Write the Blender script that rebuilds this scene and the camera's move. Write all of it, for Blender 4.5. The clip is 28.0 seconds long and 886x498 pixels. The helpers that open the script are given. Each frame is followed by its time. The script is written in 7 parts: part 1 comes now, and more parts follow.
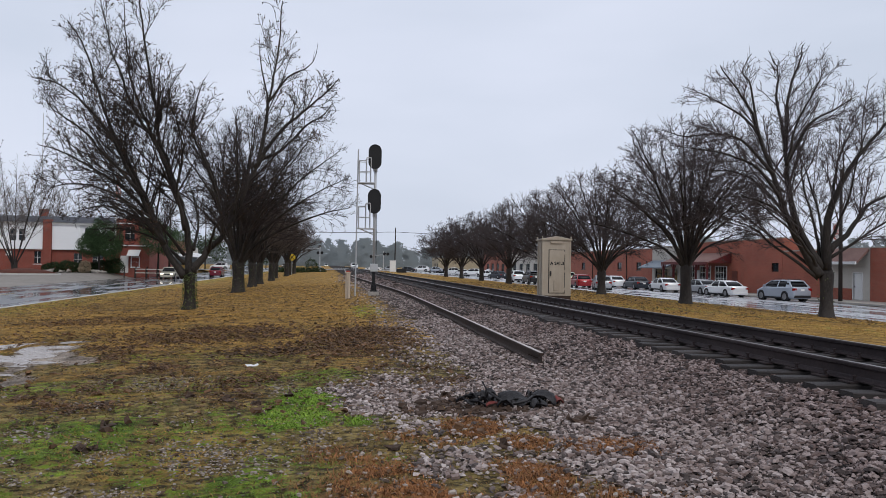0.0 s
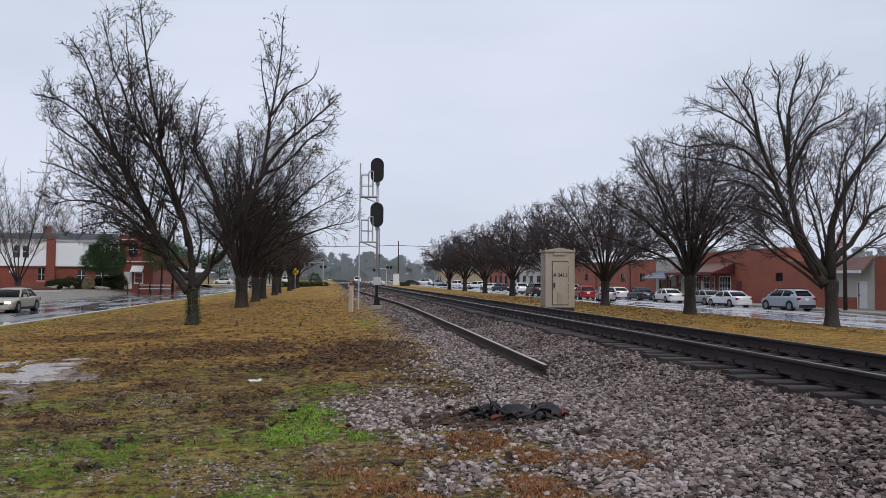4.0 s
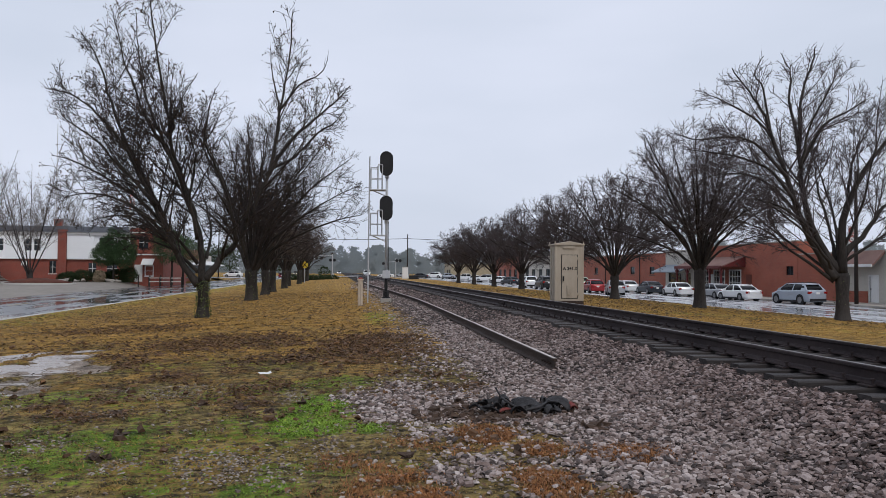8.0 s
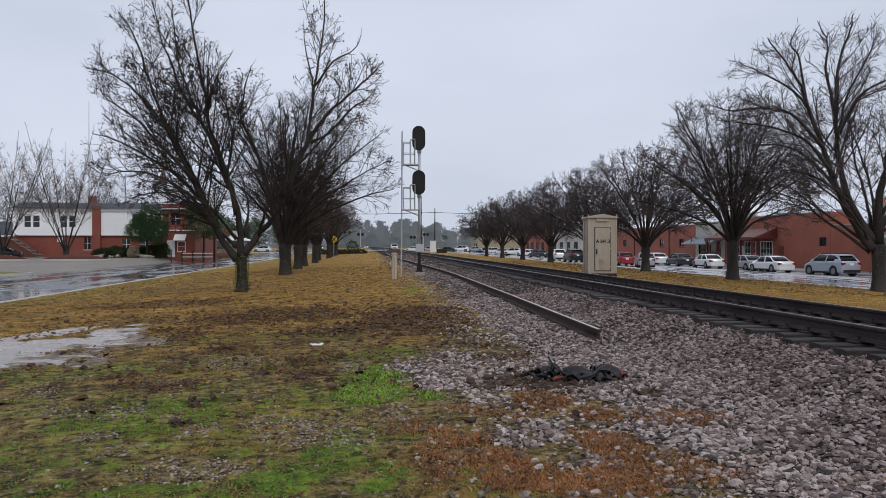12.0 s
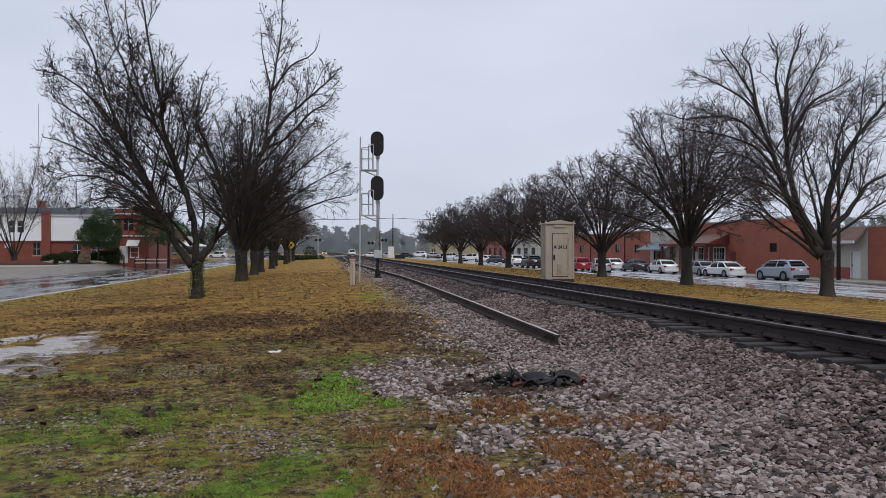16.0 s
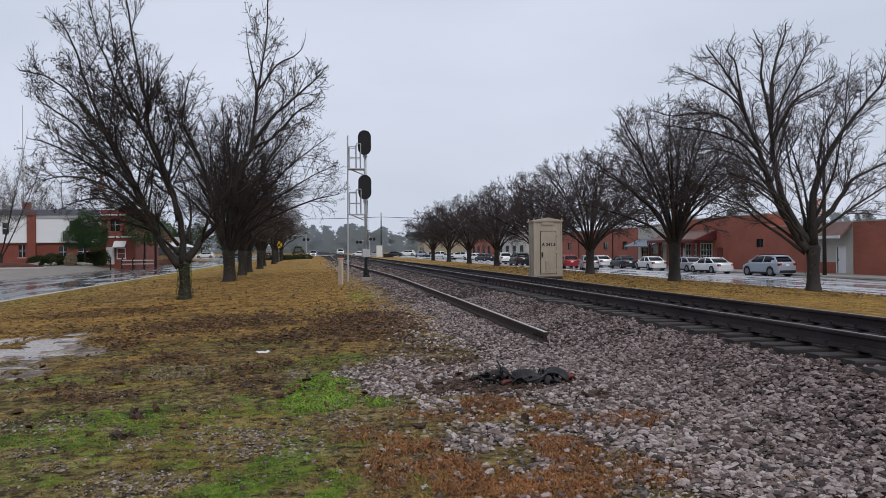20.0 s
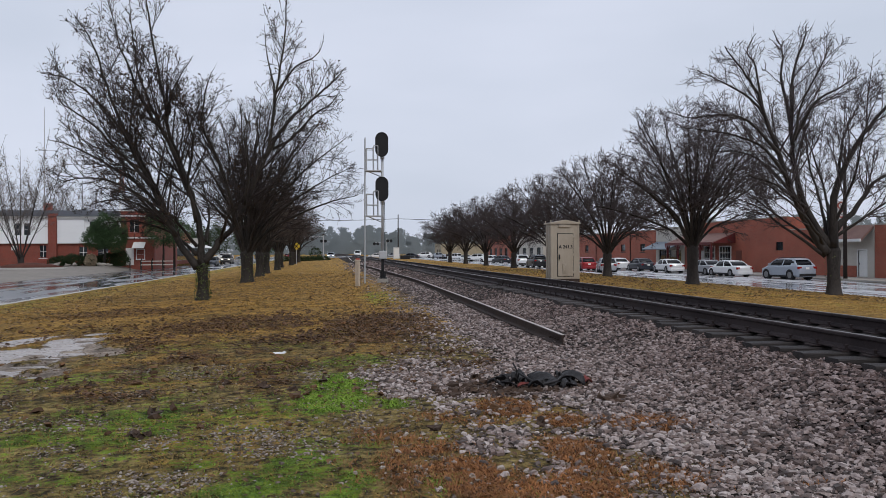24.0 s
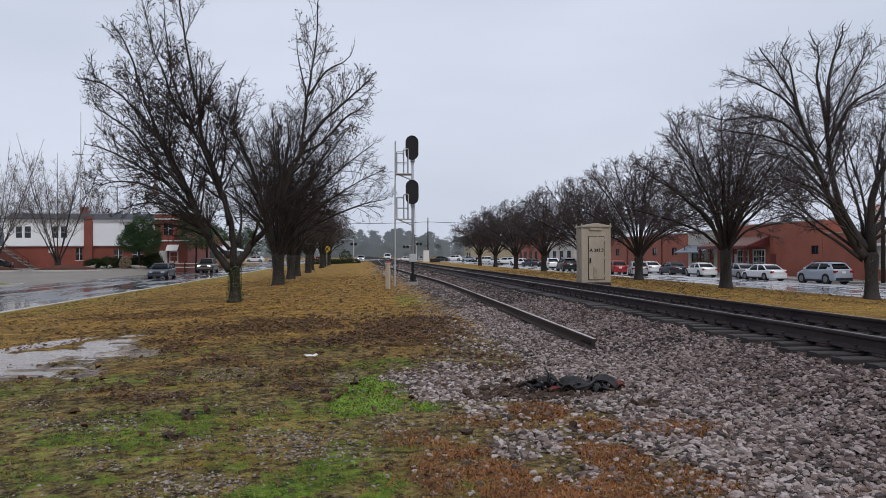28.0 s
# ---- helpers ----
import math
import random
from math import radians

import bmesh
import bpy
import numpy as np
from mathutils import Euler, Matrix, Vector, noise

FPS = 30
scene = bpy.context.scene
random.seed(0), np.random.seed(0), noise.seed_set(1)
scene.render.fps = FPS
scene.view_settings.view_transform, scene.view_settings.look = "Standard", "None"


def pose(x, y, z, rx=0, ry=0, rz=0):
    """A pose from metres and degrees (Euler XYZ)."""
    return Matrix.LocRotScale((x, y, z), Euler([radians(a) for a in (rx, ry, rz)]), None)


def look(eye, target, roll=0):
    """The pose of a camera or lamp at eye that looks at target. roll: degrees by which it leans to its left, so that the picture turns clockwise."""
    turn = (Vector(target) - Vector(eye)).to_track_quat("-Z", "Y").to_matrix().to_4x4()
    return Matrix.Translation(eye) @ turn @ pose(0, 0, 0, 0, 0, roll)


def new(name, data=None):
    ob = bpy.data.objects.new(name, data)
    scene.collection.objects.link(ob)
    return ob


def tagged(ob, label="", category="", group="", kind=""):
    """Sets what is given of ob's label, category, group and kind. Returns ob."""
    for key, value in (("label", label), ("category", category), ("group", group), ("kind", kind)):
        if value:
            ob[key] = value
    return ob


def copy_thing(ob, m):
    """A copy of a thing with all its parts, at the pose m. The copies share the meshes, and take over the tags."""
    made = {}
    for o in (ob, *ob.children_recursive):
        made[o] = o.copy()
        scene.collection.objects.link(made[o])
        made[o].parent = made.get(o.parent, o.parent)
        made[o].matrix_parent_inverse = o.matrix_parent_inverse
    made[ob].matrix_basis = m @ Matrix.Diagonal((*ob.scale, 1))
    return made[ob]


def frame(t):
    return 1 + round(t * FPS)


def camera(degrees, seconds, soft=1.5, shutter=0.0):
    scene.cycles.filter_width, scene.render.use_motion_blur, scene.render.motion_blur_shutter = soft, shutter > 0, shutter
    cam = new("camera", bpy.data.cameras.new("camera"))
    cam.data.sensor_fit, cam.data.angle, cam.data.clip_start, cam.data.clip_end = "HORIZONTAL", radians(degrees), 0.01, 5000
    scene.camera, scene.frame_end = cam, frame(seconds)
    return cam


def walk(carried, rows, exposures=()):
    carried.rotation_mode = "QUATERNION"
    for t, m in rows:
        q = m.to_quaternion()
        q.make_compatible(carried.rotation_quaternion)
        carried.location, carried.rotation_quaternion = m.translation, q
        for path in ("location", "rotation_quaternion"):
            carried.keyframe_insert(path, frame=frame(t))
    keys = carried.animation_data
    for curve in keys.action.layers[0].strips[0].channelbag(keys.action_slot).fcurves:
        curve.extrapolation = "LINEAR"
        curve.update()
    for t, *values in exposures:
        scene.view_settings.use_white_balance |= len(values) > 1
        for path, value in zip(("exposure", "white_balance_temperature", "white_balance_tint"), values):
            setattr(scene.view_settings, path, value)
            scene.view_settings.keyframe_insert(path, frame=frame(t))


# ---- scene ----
cam = camera(57.0, 28.0, soft=0.8)
PATH = [
    (0, (0.336, 0.168, 1.601), (0.623, 2.147, 1.641), 0.9),
    (0.5, (0.341, 0.175, 1.614), (0.636, 2.153, 1.654), 0.5),
    (1, (0.342, 0.198, 1.6), (0.647, 2.174, 1.65), 0.5),
    (1.5, (0.343, 0.209, 1.597), (0.664, 2.182, 1.655), 0.4),
    (2, (0.348, 0.223, 1.593), (0.674, 2.196, 1.625), 0.1),
    (2.5, (0.35, 0.233, 1.599), (0.652, 2.21, 1.654), -0.2),
    (3, (0.351, 0.207, 1.592), (0.62, 2.188, 1.652), -0.2),
    (3.5, (0.348, 0.212, 1.598), (0.63, 2.191, 1.668), 0.4),
    (5.5, (0.346, 0.213, 1.592), (0.607, 2.195, 1.664), -0.0),
    (6, (0.343, 0.199, 1.598), (0.6, 2.181, 1.668), 0.1),
    (6.5, (0.339, 0.215, 1.593), (0.594, 2.198, 1.659), 0.3),
    (7, (0.337, 0.202, 1.594), (0.611, 2.182, 1.655), 0.4),
    (7.5, (0.337, 0.206, 1.589), (0.611, 2.186, 1.646), 0.4),
    (8, (0.346, 0.201, 1.597), (0.603, 2.184, 1.652), 0.4),
    (8.5, (0.329, 0.193, 1.586), (0.587, 2.176, 1.631), 0.3),
    (9, (0.356, 0.202, 1.592), (0.604, 2.186, 1.643), 0.3),
    (9.5, (0.376, 0.159, 1.603), (0.576, 2.149, 1.62), 0.2),
    (10, (0.303, 0.082, 1.585), (0.435, 2.078, 1.589), 0.9),
    (10.5, (0.043, -0.001, 1.61), (0.221, 1.99, 1.565), -2.4),
    (11, (0.035, -0.049, 1.599), (0.249, 1.939, 1.553), -0.4),
    (11.5, (0.034, -0.065, 1.596), (0.221, 1.926, 1.551), -0.1),
    (12, (0.003, -0.068, 1.6), (0.197, 1.923, 1.59), -0.0),
    (12.5, (-0.013, -0.052, 1.603), (0.238, 1.932, 1.616), 0.2),
    (13, (-0.016, -0.054, 1.604), (0.294, 1.922, 1.602), -0.2),
    (13.5, (-0.007, -0.023, 1.614), (0.348, 1.945, 1.64), -0.0),
    (15.5, (-0.019, -0.052, 1.613), (0.279, 1.926, 1.624), 0.2),
    (16, (-0.017, -0.05, 1.606), (0.279, 1.928, 1.61), -0.0),
    (16.5, (-0.017, -0.046, 1.601), (0.272, 1.933, 1.598), -0.1),
    (17, (-0.015, -0.048, 1.601), (0.285, 1.929, 1.592), 0.1),
    (17.5, (-0.021, -0.05, 1.604), (0.292, 1.926, 1.593), 0.2),
    (18, (-0.019, -0.043, 1.603), (0.305, 1.93, 1.6), 0.1),
    (18.5, (-0.017, -0.031, 1.601), (0.325, 1.939, 1.608), 0.0),
    (19, (-0.012, -0.037, 1.602), (0.332, 1.933, 1.61), -0.1),
    (19.5, (-0.014, -0.027, 1.601), (0.32, 1.945, 1.606), -0.2),
    (20, (-0.009, -0.037, 1.606), (0.315, 1.937, 1.606), -0.5),
    (20.5, (-0.011, -0.039, 1.6), (0.304, 1.936, 1.609), -0.2),
    (21, (-0.006, -0.038, 1.602), (0.294, 1.939, 1.606), -0.3),
    (21.5, (-0.003, -0.033, 1.601), (0.29, 1.945, 1.606), -0.2),
    (23.5, (-0.006, -0.029, 1.605), (0.285, 1.949, 1.614), -0.1),
    (24, (-0.001, -0.036, 1.606), (0.282, 1.944, 1.611), -0.3),
    (24.5, (-0.009, -0.034, 1.604), (0.273, 1.945, 1.611), -0.1),
    (25, (-0.015, -0.03, 1.605), (0.275, 1.949, 1.618), -0.0),
    (25.5, (-0.01, -0.022, 1.6), (0.283, 1.956, 1.61), -0.0),
    (26, (-0.009, -0.015, 1.602), (0.278, 1.965, 1.618), 0.0),
    (26.5, (-0.01, -0.027, 1.602), (0.263, 1.954, 1.625), -0.0),
    (27, (-0.006, -0.031, 1.601), (0.25, 1.952, 1.616), -0.1),
    (27.5, (-0.003, -0.008, 1.602), (0.222, 1.979, 1.62), -0.1),
    (28, (-0.018, -0.015, 1.606), (0.193, 1.974, 1.619), -0.2),
]
walk(cam, [(t, look(e, g, r)) for t, e, g, r in PATH], exposures=((0, 0.08), (9.0, 0.08), (10.5, 0.0), (28, 0.0)))

# ---- light: a bright, even overcast sky, wet winter day ----
scene.view_settings.exposure = 0.0
world = bpy.data.worlds.new("overcast_sky")
scene.world = world
world.use_nodes = True
wn, wl = world.node_tree.nodes, world.node_tree.links
wn.clear()
w_out = wn.new("ShaderNodeOutputWorld")
w_bg = wn.new("ShaderNodeBackground")
w_sky = wn.new("ShaderNodeTexSky")
w_sky.sky_type, w_sky.sun_disc = "NISHITA", False
w_sky.sun_elevation, w_sky.sun_rotation = radians(47), radians(163)
w_sky.air_density, w_sky.dust_density = 1.0, 4.0
w_coord = wn.new("ShaderNodeTexCoord")
w_map = wn.new("ShaderNodeMapping")
w_map.inputs["Scale"].default_value = (1.0, 1.0, 3.2)
w_noise = wn.new("ShaderNodeTexNoise")
w_noise.inputs["Scale"].default_value = 2.2
w_noise.inputs["Detail"].default_value = 4.0
w_noise.inputs["Roughness"].default_value = 0.45
w_ramp = wn.new("ShaderNodeValToRGB")
w_ramp.color_ramp.elements[0].position, w_ramp.color_ramp.elements[0].color = 0.30, (5.72, 6.28, 7.45, 1)
w_ramp.color_ramp.elements[1].position, w_ramp.color_ramp.elements[1].color = 0.68, (6.88, 7.33, 8.62, 1)
w_mix = wn.new("ShaderNodeMix")
w_mix.data_type = "RGBA"
w_mix.inputs["Factor"].default_value = 0.93
wl.new(w_coord.outputs["Generated"], w_map.inputs["Vector"])
wl.new(w_map.outputs["Vector"], w_noise.inputs["Vector"])
wl.new(w_noise.outputs["Fac"], w_ramp.inputs["Fac"])
wl.new(w_sky.outputs["Color"], w_mix.inputs["A"])
wl.new(w_ramp.outputs["Color"], w_mix.inputs["B"])
wl.new(w_mix.outputs["Result"], w_bg.inputs["Color"])
w_bg.inputs["Strength"].default_value = 0.104
wl.new(w_bg.outputs["Background"], w_out.inputs["Surface"])
sun = new("sun", bpy.data.lights.new("sun", "SUN"))
sun.data.energy, sun.data.angle, sun.data.color = 1.0, radians(20), (1.0, 0.97, 0.92)
sun.matrix_world = look((0, 0, 60), (-16, 52, 0))


# ---- mesh helpers ----
class Geo:
    """Vertices and faces of one part."""

    def __init__(self):
        self.v, self.f = [], []

    def add(self, verts, faces):
        n = len(self.v)
        self.v.extend(tuple(p) for p in verts)
        self.f.extend(tuple(i + n for i in q) for q in faces)
        return self

    def box(self, x0, x1, y0, y1, z0, z1, m=None):
        p = [(x, y, z) for z in (z0, z1) for y in (y0, y1) for x in (x0, x1)]
        if m is not None:
            p = [tuple(m @ Vector(q)) for q in p]
        return self.add(p, [(0, 2, 3, 1), (4, 5, 7, 6), (0, 1, 5, 4), (2, 6, 7, 3), (0, 4, 6, 2), (1, 3, 7, 5)])

    def tube(self, pts, radii, n=8, caps=True):
        pts = [Vector(p) for p in pts]
        ring, k = [], len(pts)
        side = None
        for i, p in enumerate(pts):
            d = (pts[min(i + 1, k - 1)] - pts[max(i - 1, 0)])
            d = d.normalized() if d.length > 1e-9 else Vector((0, 0, 1))
            if side is None:
                side = d.cross(Vector((0.31, 0.2, 0.93)) if abs(d.z) < 0.9 else Vector((1, 0.1, 0))).normalized()
            side = (side - d * side.dot(d)).normalized()
            up = d.cross(side)
            r = radii[i] if hasattr(radii, "__len__") else radii
            ring += [p + (side * math.cos(a) + up * math.sin(a)) * r for a in (2 * math.pi * j / n for j in range(n))]
        faces = [(i * n + j, i * n + (j + 1) % n, (i + 1) * n + (j + 1) % n, (i + 1) * n + j) for i in range(k - 1) for j in range(n)]
        if caps:
            faces += [tuple(reversed(range(n))), tuple(range((k - 1) * n, k * n))]
        return self.add(ring, faces)

    def prism(self, outline, c0, c1, axis="x"):
        """An outline of (a, b) pushed along an axis: x takes (y, z), y takes (x, z), z takes (x, y)."""
        n = len(outline)
        put = {"x": lambda a, b, c: (c, a, b), "y": lambda a, b, c: (a, c, b), "z": lambda a, b, c: (a, b, c)}[axis]
        p = [put(a, b, c) for c in (c0, c1) for a, b in outline]
        return self.add(p, [tuple(reversed(range(n))), tuple(range(n, 2 * n))] + [(j, (j + 1) % n, n + (j + 1) % n, n + j) for j in range(n)])

    def loft(self, rings, caps=True):
        n = len(rings[0])
        p = [q for r in rings for q in r]
        f = [(i * n + j, i * n + (j + 1) % n, (i + 1) * n + (j + 1) % n, (i + 1) * n + j) for i in range(len(rings) - 1) for j in range(n)]
        if caps:
            f += [tuple(reversed(range(n))), tuple(range((len(rings) - 1) * n, len(rings) * n))]
        return self.add(p, f)

    def blob(self, c, r, sub=1, rough=0.2, seed=0):
        """An uneven rounded lump."""
        bm = bmesh.new()
        bmesh.ops.create_icosphere(bm, subdivisions=sub, radius=1.0)
        vs = []
        for q in bm.verts:
            k = 1 + rough * noise.noise(q.co * 1.7 + Vector((seed * 3.1, seed * 1.7, seed)))
            vs.append((c[0] + q.co.x * r[0] * k, c[1] + q.co.y * r[1] * k, c[2] + q.co.z * r[2] * k))
        bm.verts.index_update()
        fs = [tuple(q.index for q in fc.verts) for fc in bm.faces]
        bm.free()
        return self.add(vs, fs)


def mesh_of(name, geo, mat, bevel=0.0, smooth=False, segments=2):
    me = bpy.data.meshes.new(name)
    me.from_pydata(geo.v, [], geo.f)
    bm = bmesh.new()
    bm.from_mesh(me)
    bmesh.ops.recalc_face_normals(bm, faces=bm.faces)
    if bevel > 0:
        ed = [e for e in bm.edges if len(e.link_faces) == 2 and e.calc_face_angle(0) > 0.5]
        bmesh.ops.bevel(bm, geom=ed, offset=bevel, segments=segments, profile=0.6, affect="EDGES", clamp_overlap=True)
    bm.to_mesh(me)
    bm.free()
    if smooth:
        me.shade_smooth()
    me.materials.append(mat)
    return me


def part(name, geo, mat, parent=None, label="", bevel=0.0, smooth=False, m=None, segments=2):
    ob = new(name, geo if isinstance(geo, bpy.types.Mesh) else mesh_of(name, geo, mat, bevel, smooth, segments))
    if parent is not None:
        ob.parent = parent
    if m is not None:
        ob.matrix_basis = m
    if label:
        ob["label"] = label
    return ob


def thing(name, m, label, category, group="", kind=""):
    ob = new(name)
    ob.empty_display_size = 0.2
    ob.matrix_basis = m
    return tagged(ob, label, category, group, kind)


# ---- materials ----
def material(name, color, rough=0.6, metal=0.0, second=None, scale=8.0, spread=0.5, bump=0.0, bump_scale=None, coat=0.0, fine=None, random_value=0.0, island=False, spec=0.22, stretch=(1, 1, 1), rough_var=0.12):
    """A surface whose colour wanders between two tones at two scales, with fine relief and uneven gloss."""
    m = bpy.data.materials.new(name)
    m.use_nodes = True
    n, l = m.node_tree.nodes, m.node_tree.links
    b = n["Principled BSDF"]
    second = second or tuple(c * 0.72 for c in color)
    co = n.new("ShaderNodeTexCoord")
    mp = n.new("ShaderNodeMapping")
    mp.inputs["Scale"].default_value = stretch
    l.new(co.outputs["Object"], mp.inputs["Vector"])
    big = n.new("ShaderNodeTexNoise")
    big.inputs["Scale"].default_value = scale * 0.18
    big.inputs["Detail"].default_value = 3
    small = n.new("ShaderNodeTexNoise")
    small.inputs["Scale"].default_value = scale * 2.2
    small.inputs["Detail"].default_value = 5
    small.inputs["Roughness"].default_value = 0.65
    for q in (big, small):
        l.new(mp.outputs["Vector"], q.inputs["Vector"])
    add = n.new("ShaderNodeMath")
    add.operation = "ADD"
    l.new(big.outputs["Fac"], add.inputs[0])
    l.new(small.outputs["Fac"], add.inputs[1])
    ramp = n.new("ShaderNodeMapRange")
    ramp.inputs["From Min"].default_value = 1.0 - spread * 0.5
    ramp.inputs["From Max"].default_value = 1.0 + spread * 0.5
    l.new(add.outputs[0], ramp.inputs["Value"])
    mix = n.new("ShaderNodeMix")
    mix.data_type = "RGBA"
    mix.inputs["A"].default_value = (*color, 1)
    mix.inputs["B"].default_value = (*second, 1)
    l.new(ramp.outputs["Result"], mix.inputs["Factor"])
    out = mix.outputs["Result"]
    if random_value:
        info = n.new("ShaderNodeNewGeometry" if island else "ShaderNodeObjectInfo")
        hsv = n.new("ShaderNodeHueSaturation")
        rng = n.new("ShaderNodeMapRange")
        rng.inputs["To Min"].default_value, rng.inputs["To Max"].default_value = 1 - random_value, 1 + random_value
        l.new(info.outputs["Random Per Island" if island else "Random"], rng.inputs["Value"])
        l.new(rng.outputs["Result"], hsv.inputs["Value"])
        l.new(out, hsv.inputs["Color"])
        out = hsv.outputs["Color"]
    l.new(out, b.inputs["Base Color"])
    rr = n.new("ShaderNodeMapRange")
    rr.inputs["To Min"].default_value, rr.inputs["To Max"].default_value = max(0.03, rough - rough_var), min(1, rough + rough_var)
    l.new(small.outputs["Fac"], rr.inputs["Value"])
    l.new(rr.outputs["Result"], b.inputs["Roughness"])
    b.inputs["Metallic"].default_value = metal
    b.inputs["Specular IOR Level"].default_value = spec
    if coat:
        b.inputs["Coat Weight"].default_value = coat
        b.inputs["Coat Roughness"].default_value = 0.06
    if bump:
        bp = n.new("ShaderNodeBump")
        bp.inputs["Strength"].default_value = bump
        bp.inputs["Distance"].default_value = 0.01
        tex = small
        if bump_scale:
            tex = n.new("ShaderNodeTexNoise")
            tex.inputs["Scale"].default_value = bump_scale
            tex.inputs["Detail"].default_value = 4
            l.new(mp.outputs["Vector"], tex.inputs["Vector"])
        l.new(tex.outputs["Fac"], bp.inputs["Height"])
        l.new(bp.outputs["Normal"], b.inputs["Normal"])
    return m


def glass(name, tint=(0.02, 0.025, 0.03), rough=0.04, spec=0.5):
    """Dark glazing that mirrors the sky."""
    m = bpy.data.materials.new(name)
    m.use_nodes = True
    b = m.node_tree.nodes["Principled BSDF"]
    b.inputs["Base Color"].default_value = (*tint, 1)
    b.inputs["Roughness"].default_value = rough
    b.inputs["Specular IOR Level"].default_value = spec
    return m


def lamp_glow(name, color, strength):
    m = bpy.data.materials.new(name)
    m.use_nodes = True
    b = m.node_tree.nodes["Principled BSDF"]
    b.inputs["Base Color"].default_value = (*color, 1)
    b.inputs["Emission Color"].default_value = (*color, 1)
    b.inputs["Emission Strength"].default_value = strength
    return m


def masonry(name, brick, brick2, mortar, w=0.203, h=0.0675, axis="xz"):
    """Brickwork in object space, in running bond, too far away for single bricks to be told apart."""
    m = bpy.data.materials.new(name)
    m.use_nodes = True
    n, l = m.node_tree.nodes, m.node_tree.links
    b = n["Principled BSDF"]
    co = n.new("ShaderNodeTexCoord")
    sep = n.new("ShaderNodeSeparateXYZ")
    cmb = n.new("ShaderNodeCombineXYZ")
    l.new(co.outputs["Object"], sep.inputs[0])
    sm = n.new("ShaderNodeMath")
    sm.operation = "ADD"
    l.new(sep.outputs["X"], sm.inputs[0])
    l.new(sep.outputs["Y"], sm.inputs[1])
    l.new(sm.outputs[0], cmb.inputs["X"])
    l.new(sep.outputs["Z"], cmb.inputs["Y"])
    br = n.new("ShaderNodeTexBrick")
    br.inputs["Color1"].default_value, br.inputs["Color2"].default_value, br.inputs["Mortar"].default_value = (*brick, 1), (*brick2, 1), (*mortar, 1)
    br.inputs["Scale"].default_value = 1.0
    br.inputs["Brick Width"].default_value, br.inputs["Row Height"].default_value = w, h
    br.inputs["Mortar Size"].default_value = 0.007
    l.new(cmb.outputs[0], br.inputs["Vector"])
    ns = n.new("ShaderNodeTexNoise")
    ns.inputs["Scale"].default_value, ns.inputs["Detail"].default_value = 0.5, 6
    l.new(co.outputs["Object"], ns.inputs["Vector"])
    hs = n.new("ShaderNodeHueSaturation")
    rg = n.new("ShaderNodeMapRange")
    rg.inputs["To Min"].default_value, rg.inputs["To Max"].default_value = 0.65, 1.35
    l.new(ns.outputs["Fac"], rg.inputs["Value"])
    l.new(rg.outputs["Result"], hs.inputs["Value"])
    l.new(br.outputs["Color"], hs.inputs["Color"])
    l.new(hs.outputs["Color"], b.inputs["Base Color"])
    b.inputs["Roughness"].default_value = 0.75
    bp = n.new("ShaderNodeBump")
    bp.inputs["Strength"].default_value, bp.inputs["Distance"].default_value = 0.5, 0.006
    bp.invert = True
    l.new(br.outputs["Fac"], bp.inputs["Height"])
    l.new(bp.outputs["Normal"], b.inputs["Normal"])
    return m


M_STEEL = material("weathered_rail_steel", (0.022, 0.017, 0.018), 0.6, 0.0, (0.052, 0.040, 0.040), 6, 0.6, 0.3, 60, spec=0.12)
M_RAILTOP = material("polished_rail_head", (0.24, 0.21, 0.205), 0.33, 0.9, (0.19, 0.17, 0.16), 3, 0.8)
M_RUSTY = material("rusty_rail_steel", (0.055, 0.034, 0.025), 0.7, 0, (0.030, 0.022, 0.019), 7, 0.7, 0.4, 50)
M_RUSTTOP = material("dull_rail_head", (0.52, 0.47, 0.44), 0.4, 0.3, (0.34, 0.29, 0.255), 5, 0.8)
M_TIE = material("creosoted_timber", (0.016, 0.013, 0.013), 0.62, 0, (0.058, 0.050, 0.048), 5, 0.7, 0.6, 30, stretch=(0.35, 3, 3), random_value=0.35)
M_GALV = material("galvanised_steel", (0.50, 0.51, 0.53), 0.45, 0.1, (0.40, 0.41, 0.43), 5, 0.8)
M_BLACK = material("matt_black_paint", (0.014, 0.014, 0.015), 0.5, 0, (0.022, 0.022, 0.024), 6, 0.8)
M_CABINET = material("beige_painted_steel", (0.42, 0.365, 0.295), 0.5, 0, (0.31, 0.262, 0.205), 3.0, 0.8, 0.15, 40, stretch=(1, 1, 0.35))
M_CONCRETE = material("weathered_concrete", (0.40, 0.37, 0.33), 0.8, 0, (0.25, 0.235, 0.215), 3, 0.7, 0.4, 30)
M_KERB = material("wet_kerb_concrete", (0.52, 0.51, 0.48), 0.5, 0, (0.38, 0.37, 0.35), 3, 0.7, 0.3, 30)
M_BARK = material("wet_dark_bark", (0.011, 0.009, 0.008), 0.75, 0, (0.048, 0.040, 0.034), 9, 0.5, 1.0, 26, stretch=(1, 1, 0.3))
M_BARKR = material("grey_brown_bark", (0.018, 0.015, 0.014), 0.8, 0, (0.052, 0.045, 0.041), 9, 0.45, 1.0, 26, stretch=(1, 1, 0.35))
M_TWIG = material("wet_dark_twigs", (0.022, 0.017, 0.016), 0.8, 0, (0.040, 0.031, 0.029), 3, 0.8)
